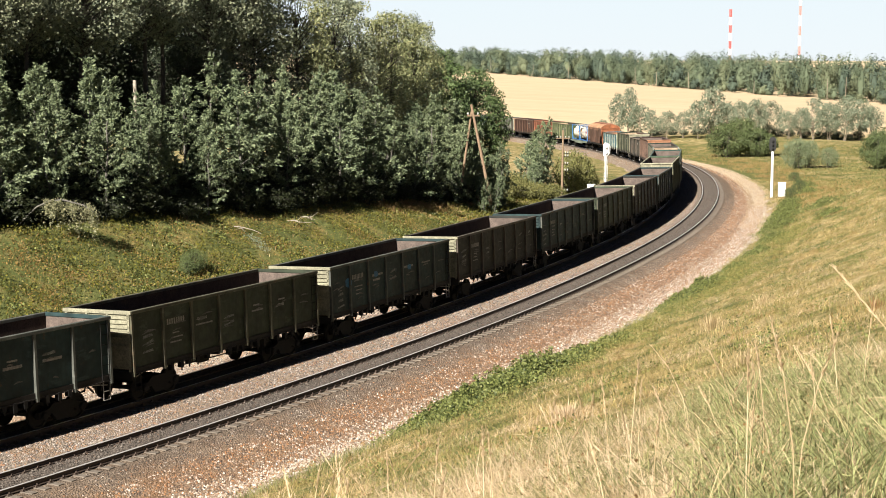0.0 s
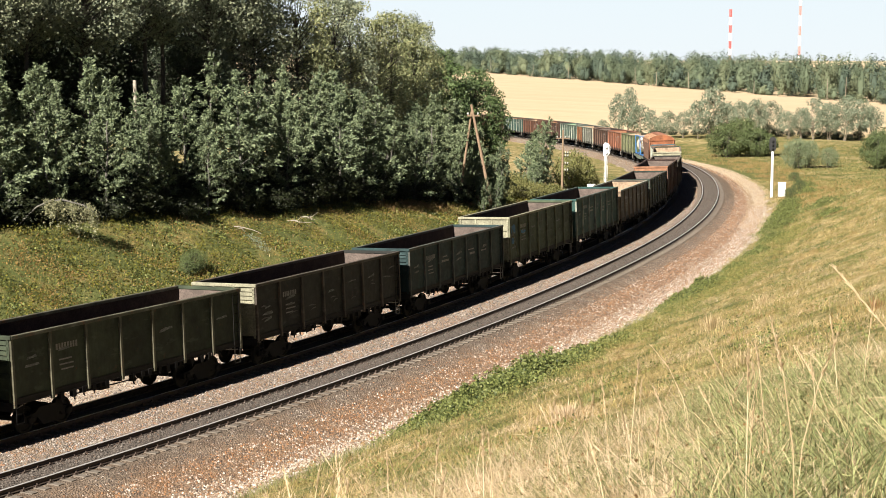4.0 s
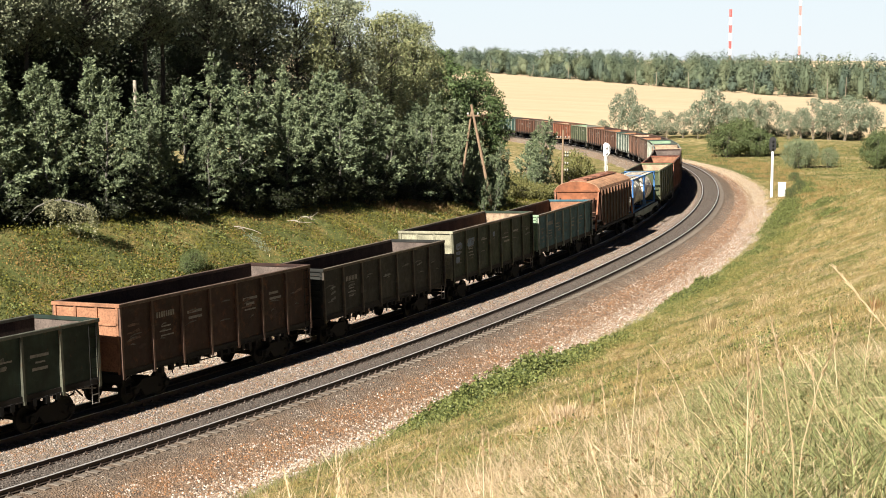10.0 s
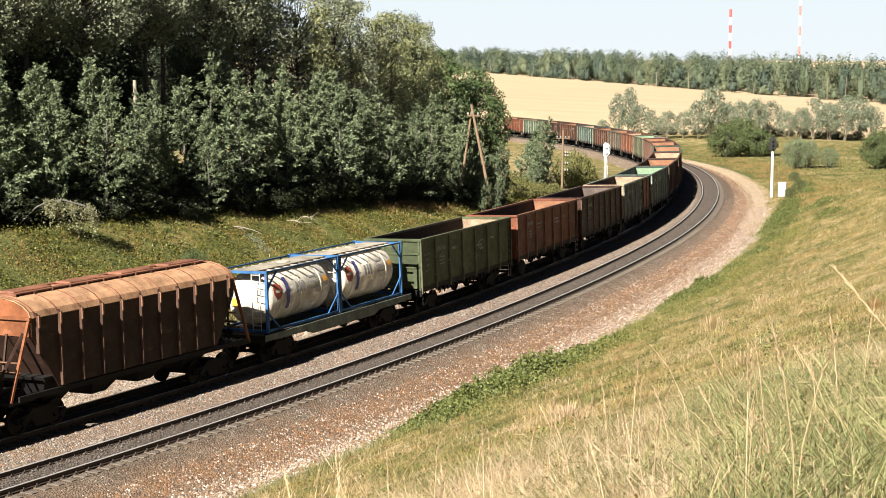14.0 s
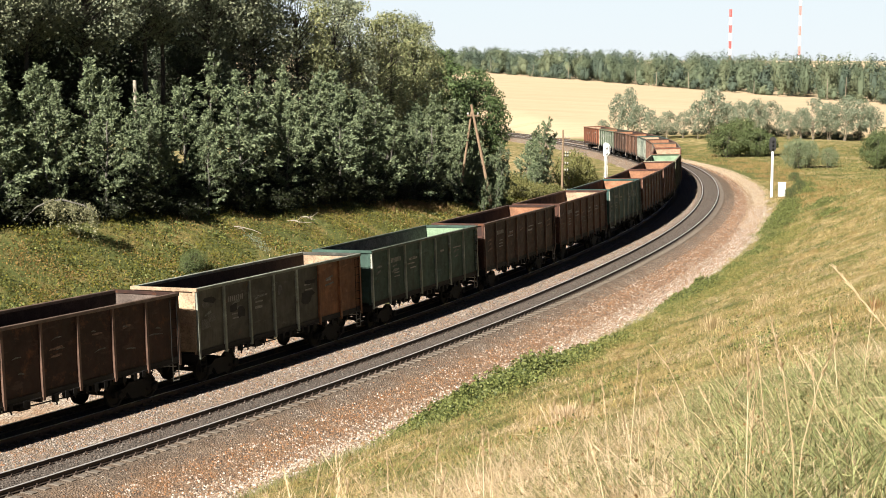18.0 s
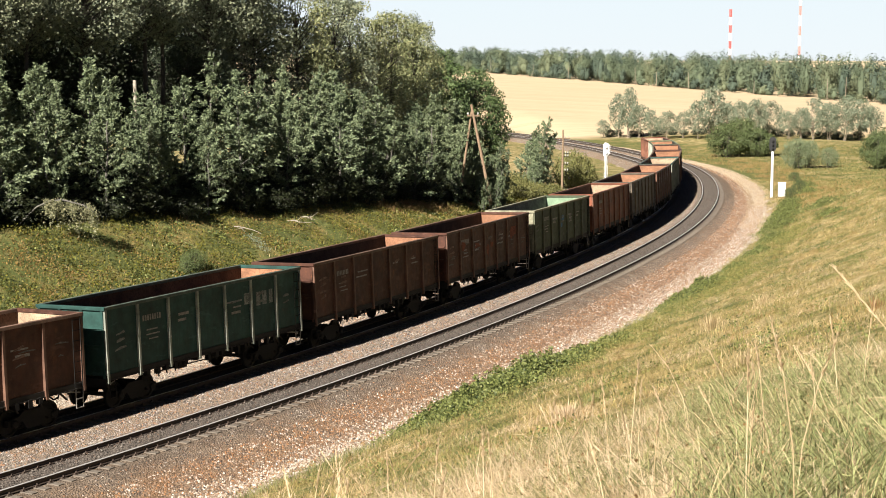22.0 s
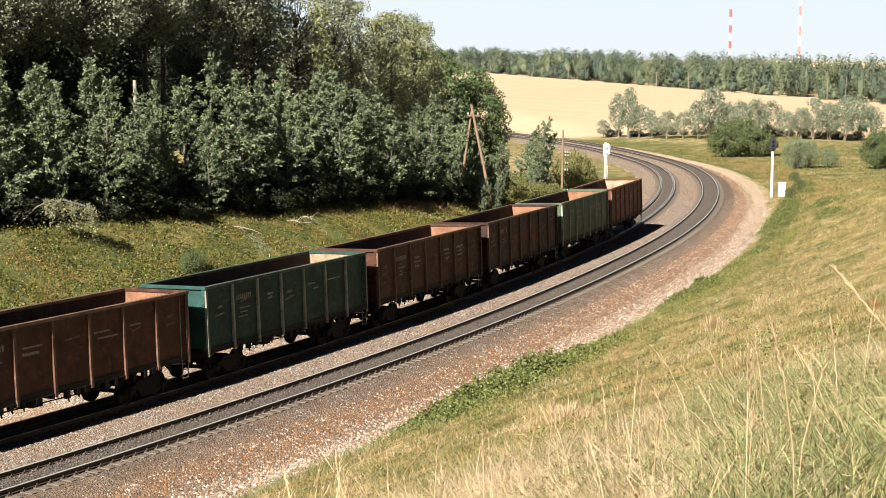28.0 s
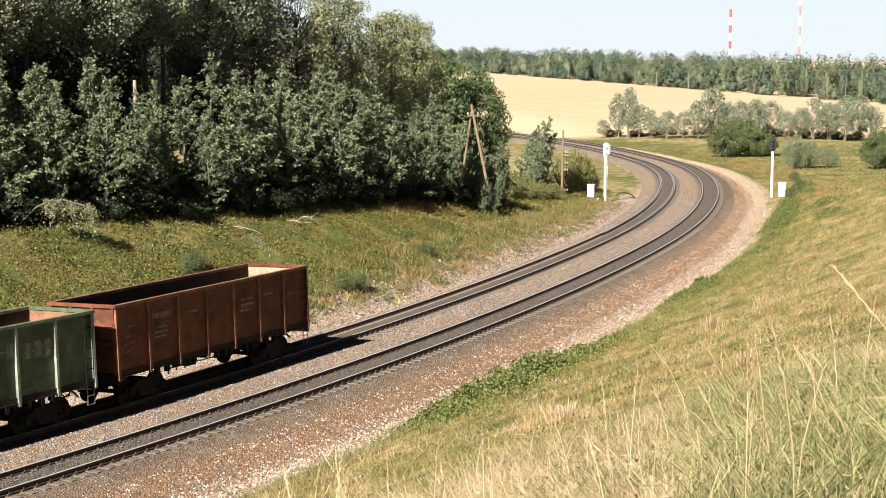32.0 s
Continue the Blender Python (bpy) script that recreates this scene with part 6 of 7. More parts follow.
def strutted_pole(x, y, z):
    """Two leaning wooden poles meeting under a crossarm."""
    t = thing("telegraph_pole", pose(x, y, z, 0, 0, 10), "leaning strutted wooden telegraph pole at the wood's edge", "pole")
    part("pole", Geo().tube((-0.15, 0, 7.7), (1.55, 0, -0.4), 0.10, 10, 0.14), M_WOODPOLE, t)
    part("strut", Geo().tube((-0.05, 0.12, 7.4), (-1.0, 0.9, -0.4), 0.085, 10, 0.12), M_WOODPOLE, t)
    a = part("crossarm", Geo().box(-0.5, 0.55, -0.07, 0.05, 6.75, 6.87), M_WOODPOLE, t)
    for x2 in (-0.4, 0.4):
        part("insulator", Geo().lathe_z([(0, 0.03), (0.1, 0.07), (0.2, 0.06)], x2, 0, 6.87, 8), M_GLASSINS, a)


strutted_pole(2.4, 128.0, 1.5)


dt = thing("dead_trunk", pose(-18.9, 97.0, z_at(-18.9, 97.0) - 0.1, 1, 1, 0), "bare broken birch trunk among the young trees", "tree")
part("trunk", Geo().tube((0, 0, 0), (0.05, 0, 4.0), 0.16, 9, 0.14).tube((0.05, 0, 4.0), (-0.02, 0.03, 6.95), 0.14, 9, 0.115), M_DEADWOOD, dt, "bleached barkless trunk")
part("snag", Geo().tube((0, 0, 5.2), (0.7, 0.2, 5.9), 0.04, 6, 0.012), M_DEADWOOD, dt)


# ---- striped radio masts far beyond the wood ----
def radio_mast(x, y, z_top, width, bands, label, white, red):
    t = thing("radio_mast", pose(x, y, 0), label, "mast", "radio masts on the skyline")
    z0 = 0.0
    step = (z_top - z0) / bands
    for k in range(bands):
        g = Geo()
        a, b = z0 + k * step, z0 + (k + 1) * step
        for sx in (-1, 1):
            for sy in (-1, 1):
                g.box(sx * width / 2 - 0.16, sx * width / 2 + 0.16, sy * width / 2 - 0.16, sy * width / 2 + 0.16, a, b)
        m = 4
        for j in range(m):
            c, d = a + (b - a) * j / m, a + (b - a) * (j + 1) / m
            for q in (-1, 1):
                g.bar((-width / 2, q * width / 2, c), (width / 2, q * width / 2, d), 0.3, 0.3)
                g.bar((width / 2, q * width / 2, c), (-width / 2, q * width / 2, d), 0.3, 0.3)
                g.bar((-width / 2, q * width / 2, c), (width / 2, q * width / 2, c), 0.3, 0.3)
                g.bar((q * width / 2, -width / 2, c), (q * width / 2, width / 2, d), 0.3, 0.3)
        part("mast_section", g, red if (bands - k) % 2 else white, t)


M_MRED, M_MWHITE = plain("mast_red", (0.36, 0.085, 0.075), 0.6, vary=0.1), plain("mast_white", (0.75, 0.74, 0.72), 0.6, vary=0.1)
M_MPINK = plain("pale_mast_red", (0.48, 0.22, 0.19), 0.6, vary=0.1)
radio_mast(269.5, 1500, 66, 1.9, 9, "red and white banded lattice radio mast", M_MWHITE, M_MRED)
radio_mast(491, 2200, 124, 2.4, 9, "tall pale red and white lattice radio mast", M_MWHITE, M_MPINK)

# fallen branches and a bent birch on the far bank
def fallen(s, dl, length, turn, label):
    x, y = at_left(s, dl)
    t = thing("fallen_branch", pose(x, y, z_at(x, y) + 0.12, 0, 0, turn), label, "branch")
    rr = random.Random(int(s * 10))
    g = Geo().tube((-length / 2, 0, 0.1), (0, 0.1, 0.18), 0.035, 6, 0.03)
    g.tube((0, 0.1, 0.18), (length / 2, -0.05, 0.05), 0.03, 6, 0.01)
    part("stem", g, M_DEADWOOD, t)
    for k in range(5):
        a = rr.uniform(0, length / 2)
        part("twig", Geo().tube((a, 0, 0.1), (a + rr.uniform(0.3, 0.9), rr.uniform(-0.7, 0.7), rr.uniform(0.05, 0.5)), 0.02, 5, 0.006), M_DEADWOOD, t)
    return t


def leafy_branch(s, dl, length, turn):
    """A dead branch with its withered pale leaves, lying down the slope."""
    x, y = at_left(s, dl)
    t = thing("fallen_branch", pose(x, y, z_at(x, y) + 0.1, 0, 0, turn), "fallen birch branch with pale withered twigs on the bank", "branch")
    part("stem", Geo().tube((0, 0, 0.12), (length * 0.5, 0.05, 0.1), 0.03, 6, 0.02).tube((length * 0.5, 0.05, 0.1), (length, -0.1, 0.02), 0.02, 6, 0.006), M_DEADWOOD, t)
    rr = np.random.RandomState(int(s * 10))
    q = rr.uniform(0.35, 1.05, 420)
    c = np.stack([q * length, rr.normal(0, 0.22, 420), 0.10 + np.abs(rr.normal(0, 0.10, 420))], -1)
    c[:, 2] += np.array([z_at(*(t.matrix_world @ Vector((a, b, 0)))[:2]) for a, b in c[:, :2]]) - z_at(x, y)
    v, f = leaf_cards(c, 0.085, rr, 0.1)
    quads("twigs", v, f, M_LEAF_GREY, t, "withered grey-green leaves")


leafy_branch(35.6, 13.4, 3.6, -62)
fallen(35.2, 13.4, 2.0, -62, "bleached fallen birch branch lying in the grass")
fallen(43.6, 13.0, 1.3, -48, "bleached fallen birch stem lying in the grass")
fallen(41.6, 12.9, 1.2, -40, "short bleached branch lying in the grass")


def bent_birch(x, y):
    z = z_at(x, y)
    t = thing("bent_birch", pose(x, y, z), "thin birch bent over, its pale drooping crown hanging low", "tree")
    g = Geo()
    pts = [(-2.6, 0.4, -0.3), (-1.7, 0.2, 0.75), (-0.9, 0, 1.5), (-0.2, -0.2, 1.82), (0.5, -0.3, 1.9), (1.6, -0.5, 1.65), (2.1, -0.5, 1.3)]
    for a, b in zip(pts[:-1], pts[1:]):
        g.tube(a, b, 0.04, 6, 0.03)
    part("trunk", g, M_BIRCH, t)
    rr = np.random.RandomState(2)
    c = []
    for k in range(84):
        u = rr.uniform(-0.1, 2.7)
        o = np.array([u - 0.35, -0.4 + rr.normal(0, 0.4), 1.9 - 0.12 * u * u * 0.6])
        l = rr.uniform(0.4, 1.0) * (1.6 if rr.uniform() < 0.45 else 0.9)
        q = rr.uniform(0, 1, (34, 1))
        c.append(o + q * np.array([rr.normal(0, 0.2), rr.normal(0, 0.2), -l]) + rr.normal(0, 0.06, (34, 3)))
    v, f = leaf_cards(np.concatenate(c), 0.105, rr, 0.8)
    quads("crown", v, f, M_LEAF_PALE, t, "pale hanging leaves")


M_LEAF_PALE = leafy("pale_birch_leaves", (0.075, 0.082, 0.040), (0.30, 0.29, 0.17), 0.2, 0.0)
bx, by = at_left(20.6, 15.9)
bent_birch(bx, by)
# ---- grass, weeds and stones ----
def blades(name, x, y, height, width, bend, material, r, label, category="grass", droop=0.25):
    """Curved blades, three triangles each."""
    n = len(x)
    z = ground_height(x, y) - 0.02
    a = r.uniform(0, 6.2832, n)
    h = height * r.uniform(0.55, 1.35, n)
    w = width * r.uniform(0.6, 1.4, n) / 2
    lean = bend * h * r.uniform(0.2, 1.3, n)
    la = r.uniform(0, 6.2832, n)
    dx, dy = np.cos(la) * lean, np.sin(la) * lean
    sx, sy = np.cos(a) * w, np.sin(a) * w
    b = np.stack([x, y, z], -1)
    sd = np.stack([sx, sy, 0 * sx], -1)
    mid = b + np.stack([dx * 0.35, dy * 0.35, h * 0.62], -1)
    tip = b + np.stack([dx, dy, h * (1 - droop * r.uniform(0, 1, n))], -1)
    v = np.stack([b - sd, b + sd, mid + sd * 0.8, mid - sd * 0.8, tip], 1).reshape(-1, 3)
    i = np.arange(n)[:, None] * 5
    f = np.concatenate([i + np.array([[0, 1, 2]]), i + np.array([[0, 2, 3]]), i + np.array([[3, 2, 4]])], 1).reshape(-1, 3)
    ob = quads(name, v, f, material)
    return tagged(ob, label, category, kind="stuff")


def arched(name, x, y, height, width, lean, material, r, label, way=(1.0, 0.0), spread=0.8, category="grass"):
    """Long blades that rise and bend over, most of them the way the wind lays them; five triangles each."""
    n = len(x)
    z = ground_height(x, y) - 0.03
    h = height * r.uniform(0.5, 1.35, n)
    a = math.atan2(way[1], way[0]) + r.normal(0, spread, n) + np.where(r.uniform(size=n) < 0.3, math.pi, 0)
    out = h * lean * r.uniform(0.35, 1.25, n)
    w = width * r.uniform(0.6, 1.4, n) / 2
    q = a + r.normal(1.2, 0.5, n)
    side = np.stack([np.cos(q), np.sin(q), r.normal(0, 0.35, n)], -1) * w[:, None]
    b = np.stack([x, y, z], -1)
    d = np.stack([np.cos(a), np.sin(a), 0 * a], -1) * out[:, None]
    up = np.stack([0 * h, 0 * h, h], -1)
    p1, p2 = b + d * 0.14 + up * 0.48, b + d * 0.48 + up * 0.80
    tip = b + d + up * (0.80 - 0.35 * r.uniform(0, 1, n) * np.clip(lean, 0, 1))[:, None]
    v = np.stack([b - side, b + side, p1 + side, p1 - side, p2 + side * 0.75, p2 - side * 0.75, tip], 1).reshape(-1, 3)
    i = np.arange(n)[:, None] * 7
    f = np.concatenate([i + np.array([k]) for k in ((0, 1, 2), (0, 2, 3), (3, 2, 4), (3, 4, 5), (5, 4, 6))], 1).reshape(-1, 3)
    return tagged(quads(name, v, f, material), label, category, kind="stuff")


def low_leaves(name, x, y, height, size, material, label, category="weeds"):
    z = ground_height(x, y)
    c = np.stack([x, y, z + np.abs(r.normal(0, height, len(x)))], -1)
    v, f = leaf_cards(c, size, r, -0.2, 0.75)
    tagged(quads(name, v, f, material), label, category, kind="stuff")


def scatter_right(n, s0, s1, d0, d1, r, patch=None):
    s, d = r.uniform(s0, s1, n), r.uniform(d0, d1, n)
    p = on_line(s, 0)
    h = np.interp(s, LINE_S, LINE_H)
    off = D_TRACK + HALF_GAUGE + d
    x, y = p[:, 0] + off * np.cos(h), p[:, 1] - off * np.sin(h)
    if patch:
        size, seed, cut = patch
        k = waves(x, y, size, seed) + r.normal(0, 0.25, n) > cut
        x, y = x[k], y[k]
    return x, y


def scatter_left(n, s0, s1, d0, d1, r, patch=None):
    s, d = r.uniform(s0, s1, n), r.uniform(d0, d1, n)
    p = on_line(s, 0)
    h = np.interp(s, LINE_S, LINE_H)
    off = -HALF_GAUGE - d
    x, y = p[:, 0] + off * np.cos(h), p[:, 1] - off * np.sin(h)
    if patch:
        size, seed, cut = patch
        k = waves(x, y, size, seed) + r.normal(0, 0.25, n) > cut
        x, y = x[k], y[k]
    return x, y


def clumped(count, per, spread, pick):
    """Places gathered into bunches."""
    cx, cy = pick(count)
    k = np.repeat(np.arange(len(cx)), per)
    return cx[k] + r.normal(0, spread, len(k)), cy[k] + r.normal(0, spread, len(k))


def scatter_near(n, r, near, far, patch=None):
    """Over the brow of the bank, near the eye."""
    d = np.sqrt(r.uniform(near ** 2, far ** 2, n))
    a = r.uniform(-0.12, 0.36, n)
    x, y = d * np.sin(a), d * np.cos(a)
    s, o = beside(x, y)
    k = o > D_TRACK + HALF_GAUGE + 5.2
    if patch:
        size, seed, cut = patch
        k &= waves(x, y, size, seed) + r.normal(0, 0.25, n) > cut
    return x[k], y[k]


def lush(x, y):
    """Above zero where the brow carries long green grass."""
    return np.minimum(x / y - 0.165 + 0.02 * waves(x, y, 3, 61), (27 - (x / y - 0.163) * 85 - y) * 0.05 + 0.02 * waves(x, y, 2, 63))


def dry_only(x, y):
    k = (lush(x, y) < 0) | (np.random.RandomState(len(x)).uniform(size=len(x)) < 0.5)
    return x[k], y[k]


def meadow_blades(name, dry):
    """Grass blades that take the colour of the patch they stand in, each a little lighter or darker."""
    n = Nodes(name)
    c = meadow(n, dry)
    k = n.ramp(n.island(), 0.0, 1.0, (0.55, 0.55, 0.55, 1), (1.55, 1.5, 1.4, 1))
    c = n.mix(1.0, c, k, "MULTIPLY")
    n.done(c, 0.6, 0, 0.25)
    tr = n.t.nodes.new("ShaderNodeBsdfTranslucent")
    n.t.links.new(c, tr.inputs["Color"])
    mx = n.t.nodes.new("ShaderNodeMixShader")
    mx.inputs[0].default_value = 0.25
    n.t.links.new(n.p.outputs[0], mx.inputs[1])
    n.t.links.new(tr.outputs[0], mx.inputs[2])
    n.t.links.new(mx.outputs[0], n.out.inputs["Surface"])
    return n.mat


M_STRAW = leafy("dry_grass", (0.20, 0.145, 0.065), (0.60, 0.48, 0.29), 0.25, 0.0)
M_GRASS = leafy("green_grass", (0.070, 0.085, 0.028), (0.27, 0.26, 0.10), 0.3, 0.0)
M_WEED = leafy("bank_weeds", (0.026, 0.032, 0.005), (0.190, 0.176, 0.032), 0.3, 0.0)
M_WEED_NEAR = leafy("near_bank_weed_leaves", (0.085, 0.092, 0.025), (0.285, 0.270, 0.090), 0.3, 0.0)
M_BROWNWEED = leafy("dry_brown_weeds", (0.12, 0.065, 0.028), (0.30, 0.18, 0.075), 0.2, 0.0)
M_BRAMBLE = leafy("bramble_leaves", (0.030, 0.048, 0.012), (0.205, 0.225, 0.072), 0.2, 0.0)
M_PINKSTRAW = leafy("pinkish_dry_grass", (0.27, 0.19, 0.11), (0.66, 0.53, 0.37), 0.25, 0.0)
M_OCHRE = leafy("ochre_weeds", (0.12, 0.075, 0.022), (0.27, 0.18, 0.058), 0.2, 0.0)
M_DRYBROWN = leafy("dry_brown_grass", (0.15, 0.092, 0.035), (0.38, 0.26, 0.11), 0.2, 0.0)
M_LUSH = leafy("lush_grass", (0.066, 0.084, 0.028), (0.37, 0.385, 0.170), 0.25, 0.0)
M_PLUME = leafy("pale_plumes", (0.42, 0.31, 0.18), (0.70, 0.55, 0.37), 0.3, 0.0)
M_MEADOW_R = meadow_blades("near_bank_blades", 0.66)
M_MEADOW_L = meadow_blades("far_bank_blades", 0.26)
M_MEADOW_FAR = meadow_blades("meadow_blades", 0.36)
r = np.random.RandomState(17)
blades("near_dry_grass", *dry_only(*scatter_near(52000, r, 7.5, 24)), 0.19, 0.0045, 1.6, M_STRAW, r, "bleached dry grass on the near bank")
blades("near_green_grass", *scatter_near(52000, r, 7.5, 24, (5, 31, 0.05)), 0.20, 0.005, 1.6, M_GRASS, r, "long green grass bent over on the near bank")
arched("near_bent_straw", *dry_only(*scatter_near(11000, r, 7.5, 24)), 0.34, 0.0045, 1.2, M_PINKSTRAW, r, "long bleached grass bent over by the wind", (-0.9, 0.3))
arched("near_bent_grass", *scatter_near(14000, r, 7.5, 26, (4, 33, 0.1)), 0.36, 0.006, 1.2, M_GRASS, r, "long green grass laid over by the wind")
gx_, gy_ = scatter_near(80000, r, 8, 27)
in_patch = lush(gx_, gy_) > r.normal(0.004, 0.014, len(gx_))
arched("lush_green_grass", gx_[in_patch], gy_[in_patch], 0.38, 0.0050, 1.25, M_LUSH, r, "lush long green grass arching over on the near bank", (1.0, -0.2), 0.9)
gx_, gy_ = scatter_near(9000, r, 8, 24)
in_patch = lush(gx_, gy_) > 0
arched("lush_dry_grass", gx_[in_patch], gy_[in_patch], 0.50, 0.0045, 0.9, M_STRAW, r, "dry stems standing among the lush grass", (-1.0, 0.2))
blades("bank_grass", *scatter_right(120000, -25, 48, 5.2, 32, r), 0.15, 0.010, 1.5, M_MEADOW_R, r, "rough patchy grass over the near bank")
blades("bank_grass_beyond", *scatter_right(60000, 48, 150, 5.2, 26, r), 0.22, 0.022, 1.0, M_MEADOW_R, r, "rough patchy grass over the near bank beyond")
blades("meadow_grass", *clumped(3600, 14, 0.6, lambda n: scatter_right(n, 105, 240, 7, 75, r)), 0.30, 0.04, 0.8, M_MEADOW_FAR, r, "rough yellowing grass in the meadow outside the curve")
blades("curve_brown_weeds", *clumped(520, 30, 0.6, lambda n: scatter_right(n, 95, 215, 7.0, 15, r, (9, 87, 0.0))), 0.42, 0.026, 0.9, M_DRYBROWN, r, "tall rusty-brown dry weeds outside the curve", "weeds")
low_leaves("curve_green_weeds", *clumped(140, 160, 0.7, lambda n: scatter_right(n, 80, 190, 7.5, 24, r, (9, 89, 0.3))), 0.40, 0.15, M_GRASS, "leafy green weeds standing in clumps outside the curve")
blades("bank_tall_straw", *scatter_right(16000, -25, 110, 6.5, 32, r, (4, 37, 1.05)), 0.24, 0.009, 1.2, M_STRAW, r, "taller straw-coloured grass standing in patches")
blades("bank_brown_weeds", *scatter_right(20000, -25, 130, 6.0, 30, r, (3, 35, 1.0)), 0.22, 0.013, 0.9, M_BROWNWEED, r, "withered brown weeds among the grass", "weeds")
blades("gravel_edge_weeds", *clumped(1000, 24, 0.24, lambda n: scatter_right(n, -10, 95, 5.2, 6.9, r, (4, 39, 0.0))), 0.42, 0.014, 0.9, M_GRASS, r, "tall green weeds along the gravel edge", "weeds")
blades("gravel_edge_grass", *clumped(1500, 22, 0.22, lambda n: scatter_right(n, -10, 120, 4.7, 6.4, r, (3, 97, 0.25))), 0.26, 0.012, 1.2, M_MEADOW_R, r, "grass tufts creeping out over the gravel edge")
blades("far_bank_grass", *scatter_left(80000, -25, 125, 5.0, 17, r), 0.16, 0.020, 0.9, M_MEADOW_L, r, "patchy green grass on the far bank")
blades("far_bank_straw", *scatter_left(15000, -25, 125, 5.2, 17, r, (4, 41, 0.8)), 0.26, 0.020, 0.7, M_STRAW, r, "dry grass tufts on the far bank")
blades("trackside_tufts", *clumped(520, 30, 0.28, lambda n: scatter_left(n, 8, 110, 5.7, 8.4, r, (4, 45, 0.0))), 0.42, 0.022, 1.0, M_DRYBROWN, r, "long brownish grass tufts above the inner gravel")
blades("trackside_green_tufts", *scatter_left(22000, 8, 110, 5.5, 8.2, r, (3, 47, 0.3)), 0.50, 0.026, 0.8, M_GRASS, r, "long green grass tufts above the inner gravel")
blades("overhanging_tufts", *clumped(200, 46, 0.24, lambda n: scatter_left(n, 12, 112, 4.3, 5.8, r, (5, 49, 0.0))), 0.46, 0.018, 1.1, M_DRYBROWN, r, "brown grass tufts overhanging the inner gravel slope")
blades("overhanging_green_tufts", *clumped(200, 40, 0.22, lambda n: scatter_left(n, 12, 112, 4.5, 6.2, r, (5, 57, 0.0))), 0.44, 0.018, 1.0, M_GRASS, r, "green grass tufts overhanging the inner gravel slope")
low_leaves("slope_dark_weeds", *clumped(120, 60, 0.25, lambda n: scatter_left(n, 20, 112, 3.4, 5.2, r)), 0.16, 0.10, M_BRAMBLE, "dark leafy weeds at the top of the inner gravel slope")
blades("far_bank_brown_weeds", *scatter_left(9000, -25, 125, 6, 17, r, (6, 43, 0.55)), 0.22, 0.026, 0.5, M_BROWNWEED, r, "brown withered weeds on the far bank", "weeds")


low_leaves("far_bank_weeds", *scatter_left(130000, -25, 125, 5.5, 17.5, r, (5, 51, -0.3)), 0.15, 0.11, M_WEED, "leafy green weeds covering the far bank")
low_leaves("near_bank_weeds", *scatter_right(130000, -20, 150, 5.2, 28, r, (4, 53, 0.35)), 0.09, 0.065, M_WEED_NEAR, "leafy green weeds among the grass of the near bank")


low_leaves("near_brow_weeds", *scatter_near(9000, r, 8, 30, (3, 91, 0.5)), 0.09, 0.035, M_WEED, "small leafy weeds in the grass of the brow")
low_leaves("near_brow_brown_leaves", *scatter_near(24000, r, 8, 30, (2, 93, 0.45)), 0.20, 0.028, M_BROWNWEED, "withered brown leaves and seed heads in the grass of the brow")


def bramble(s, dr, length, width, height, n, label="low green bramble thicket at the foot of the bank"):
    """A low thicket along the gravel's edge."""
    x0, y0 = at_right(s, dr)
    t = thing("bramble_thicket", pose(x0, y0, z_at(x0, y0), 0, 0, math.degrees(-heading(s))), label, "shrub", "brambles along the gravel")
    rr = np.random.RandomState(int(s * 7) + 500)
    u, v = rr.normal(0, 0.36, n), rr.normal(0, 0.36, n)
    lump = 0.55 + 0.45 * np.abs(waves(u * length, v * length, 1.4, int(s) + 70))
    top = height * np.clip(1 - (u * u + v * v), 0.1, 1) * lump
    px, py = v * width, u * length
    cs, sn = math.cos(heading(s)), math.sin(heading(s))
    wx, wy = x0 + px * cs + py * sn, y0 - px * sn + py * cs
    gz = ground_height(wx, wy) - z_at(x0, y0)
    c = np.stack([px, py, gz + top * rr.uniform(0.25, 1, n) ** 0.6], -1)
    lift = np.stack([px / width, py / length, np.full(n, 0.8)], -1)
    vv, ff = leaf_cards(c, 0.095, rr, -0.2, 0.8, lift * 0.4)
    quads("foliage", vv, ff, M_BRAMBLE, t)
    g = Geo()
    for k in range(14):
        i = rr.randint(n)
        a = Vector(c[i])
        g.tube((a.x * 0.6, a.y * 0.8, float(gz[i]) - 0.05), tuple(a), 0.012, 4, 0.005)
    part("stems", g, M_BARK, t)


for s, dr, l, w, h, n in ((7.0, 6.1, 2.6, 2.0, 0.65, 4200), (10.5, 6.1, 3.0, 2.6, 1.15, 8200), (14.0, 6.2, 3.2, 2.8, 1.2, 9000), (18.5, 6.4, 3.2, 1.9, 0.75, 5000), (22.5, 6.4, 3.0, 1.5, 0.6, 3000), (38.5, 5.9, 3.6, 1.5, 0.8, 3600), (43.0, 6.1, 4.0, 1.6, 0.85, 3600), (52, 6.2, 3.0, 1.1, 0.55, 1500),
                          (61, 6.4, 3.0, 1.2, 0.55, 1500), (70, 6.6, 4.0, 1.5, 0.7, 1800), (80, 6.2, 4.0, 1.9, 1.1, 3000), (88, 6.4, 4.5, 2.0, 1.2, 3000), (96, 6.6, 4.0, 1.8, 1.1, 2400), (104, 6.8, 3.6, 1.6, 1.0, 1800), (90, 9.6, 3.4, 1.7, 0.8, 1500), (117, 9.0, 3.2, 1.6, 0.9, 1400), (128, 9.6, 4.0, 1.8, 1.1, 1600), (76, 10.5, 3.0, 1.4, 0.6, 1200)):
    bramble(s, dr, l, w, h, int(n * 1.5))


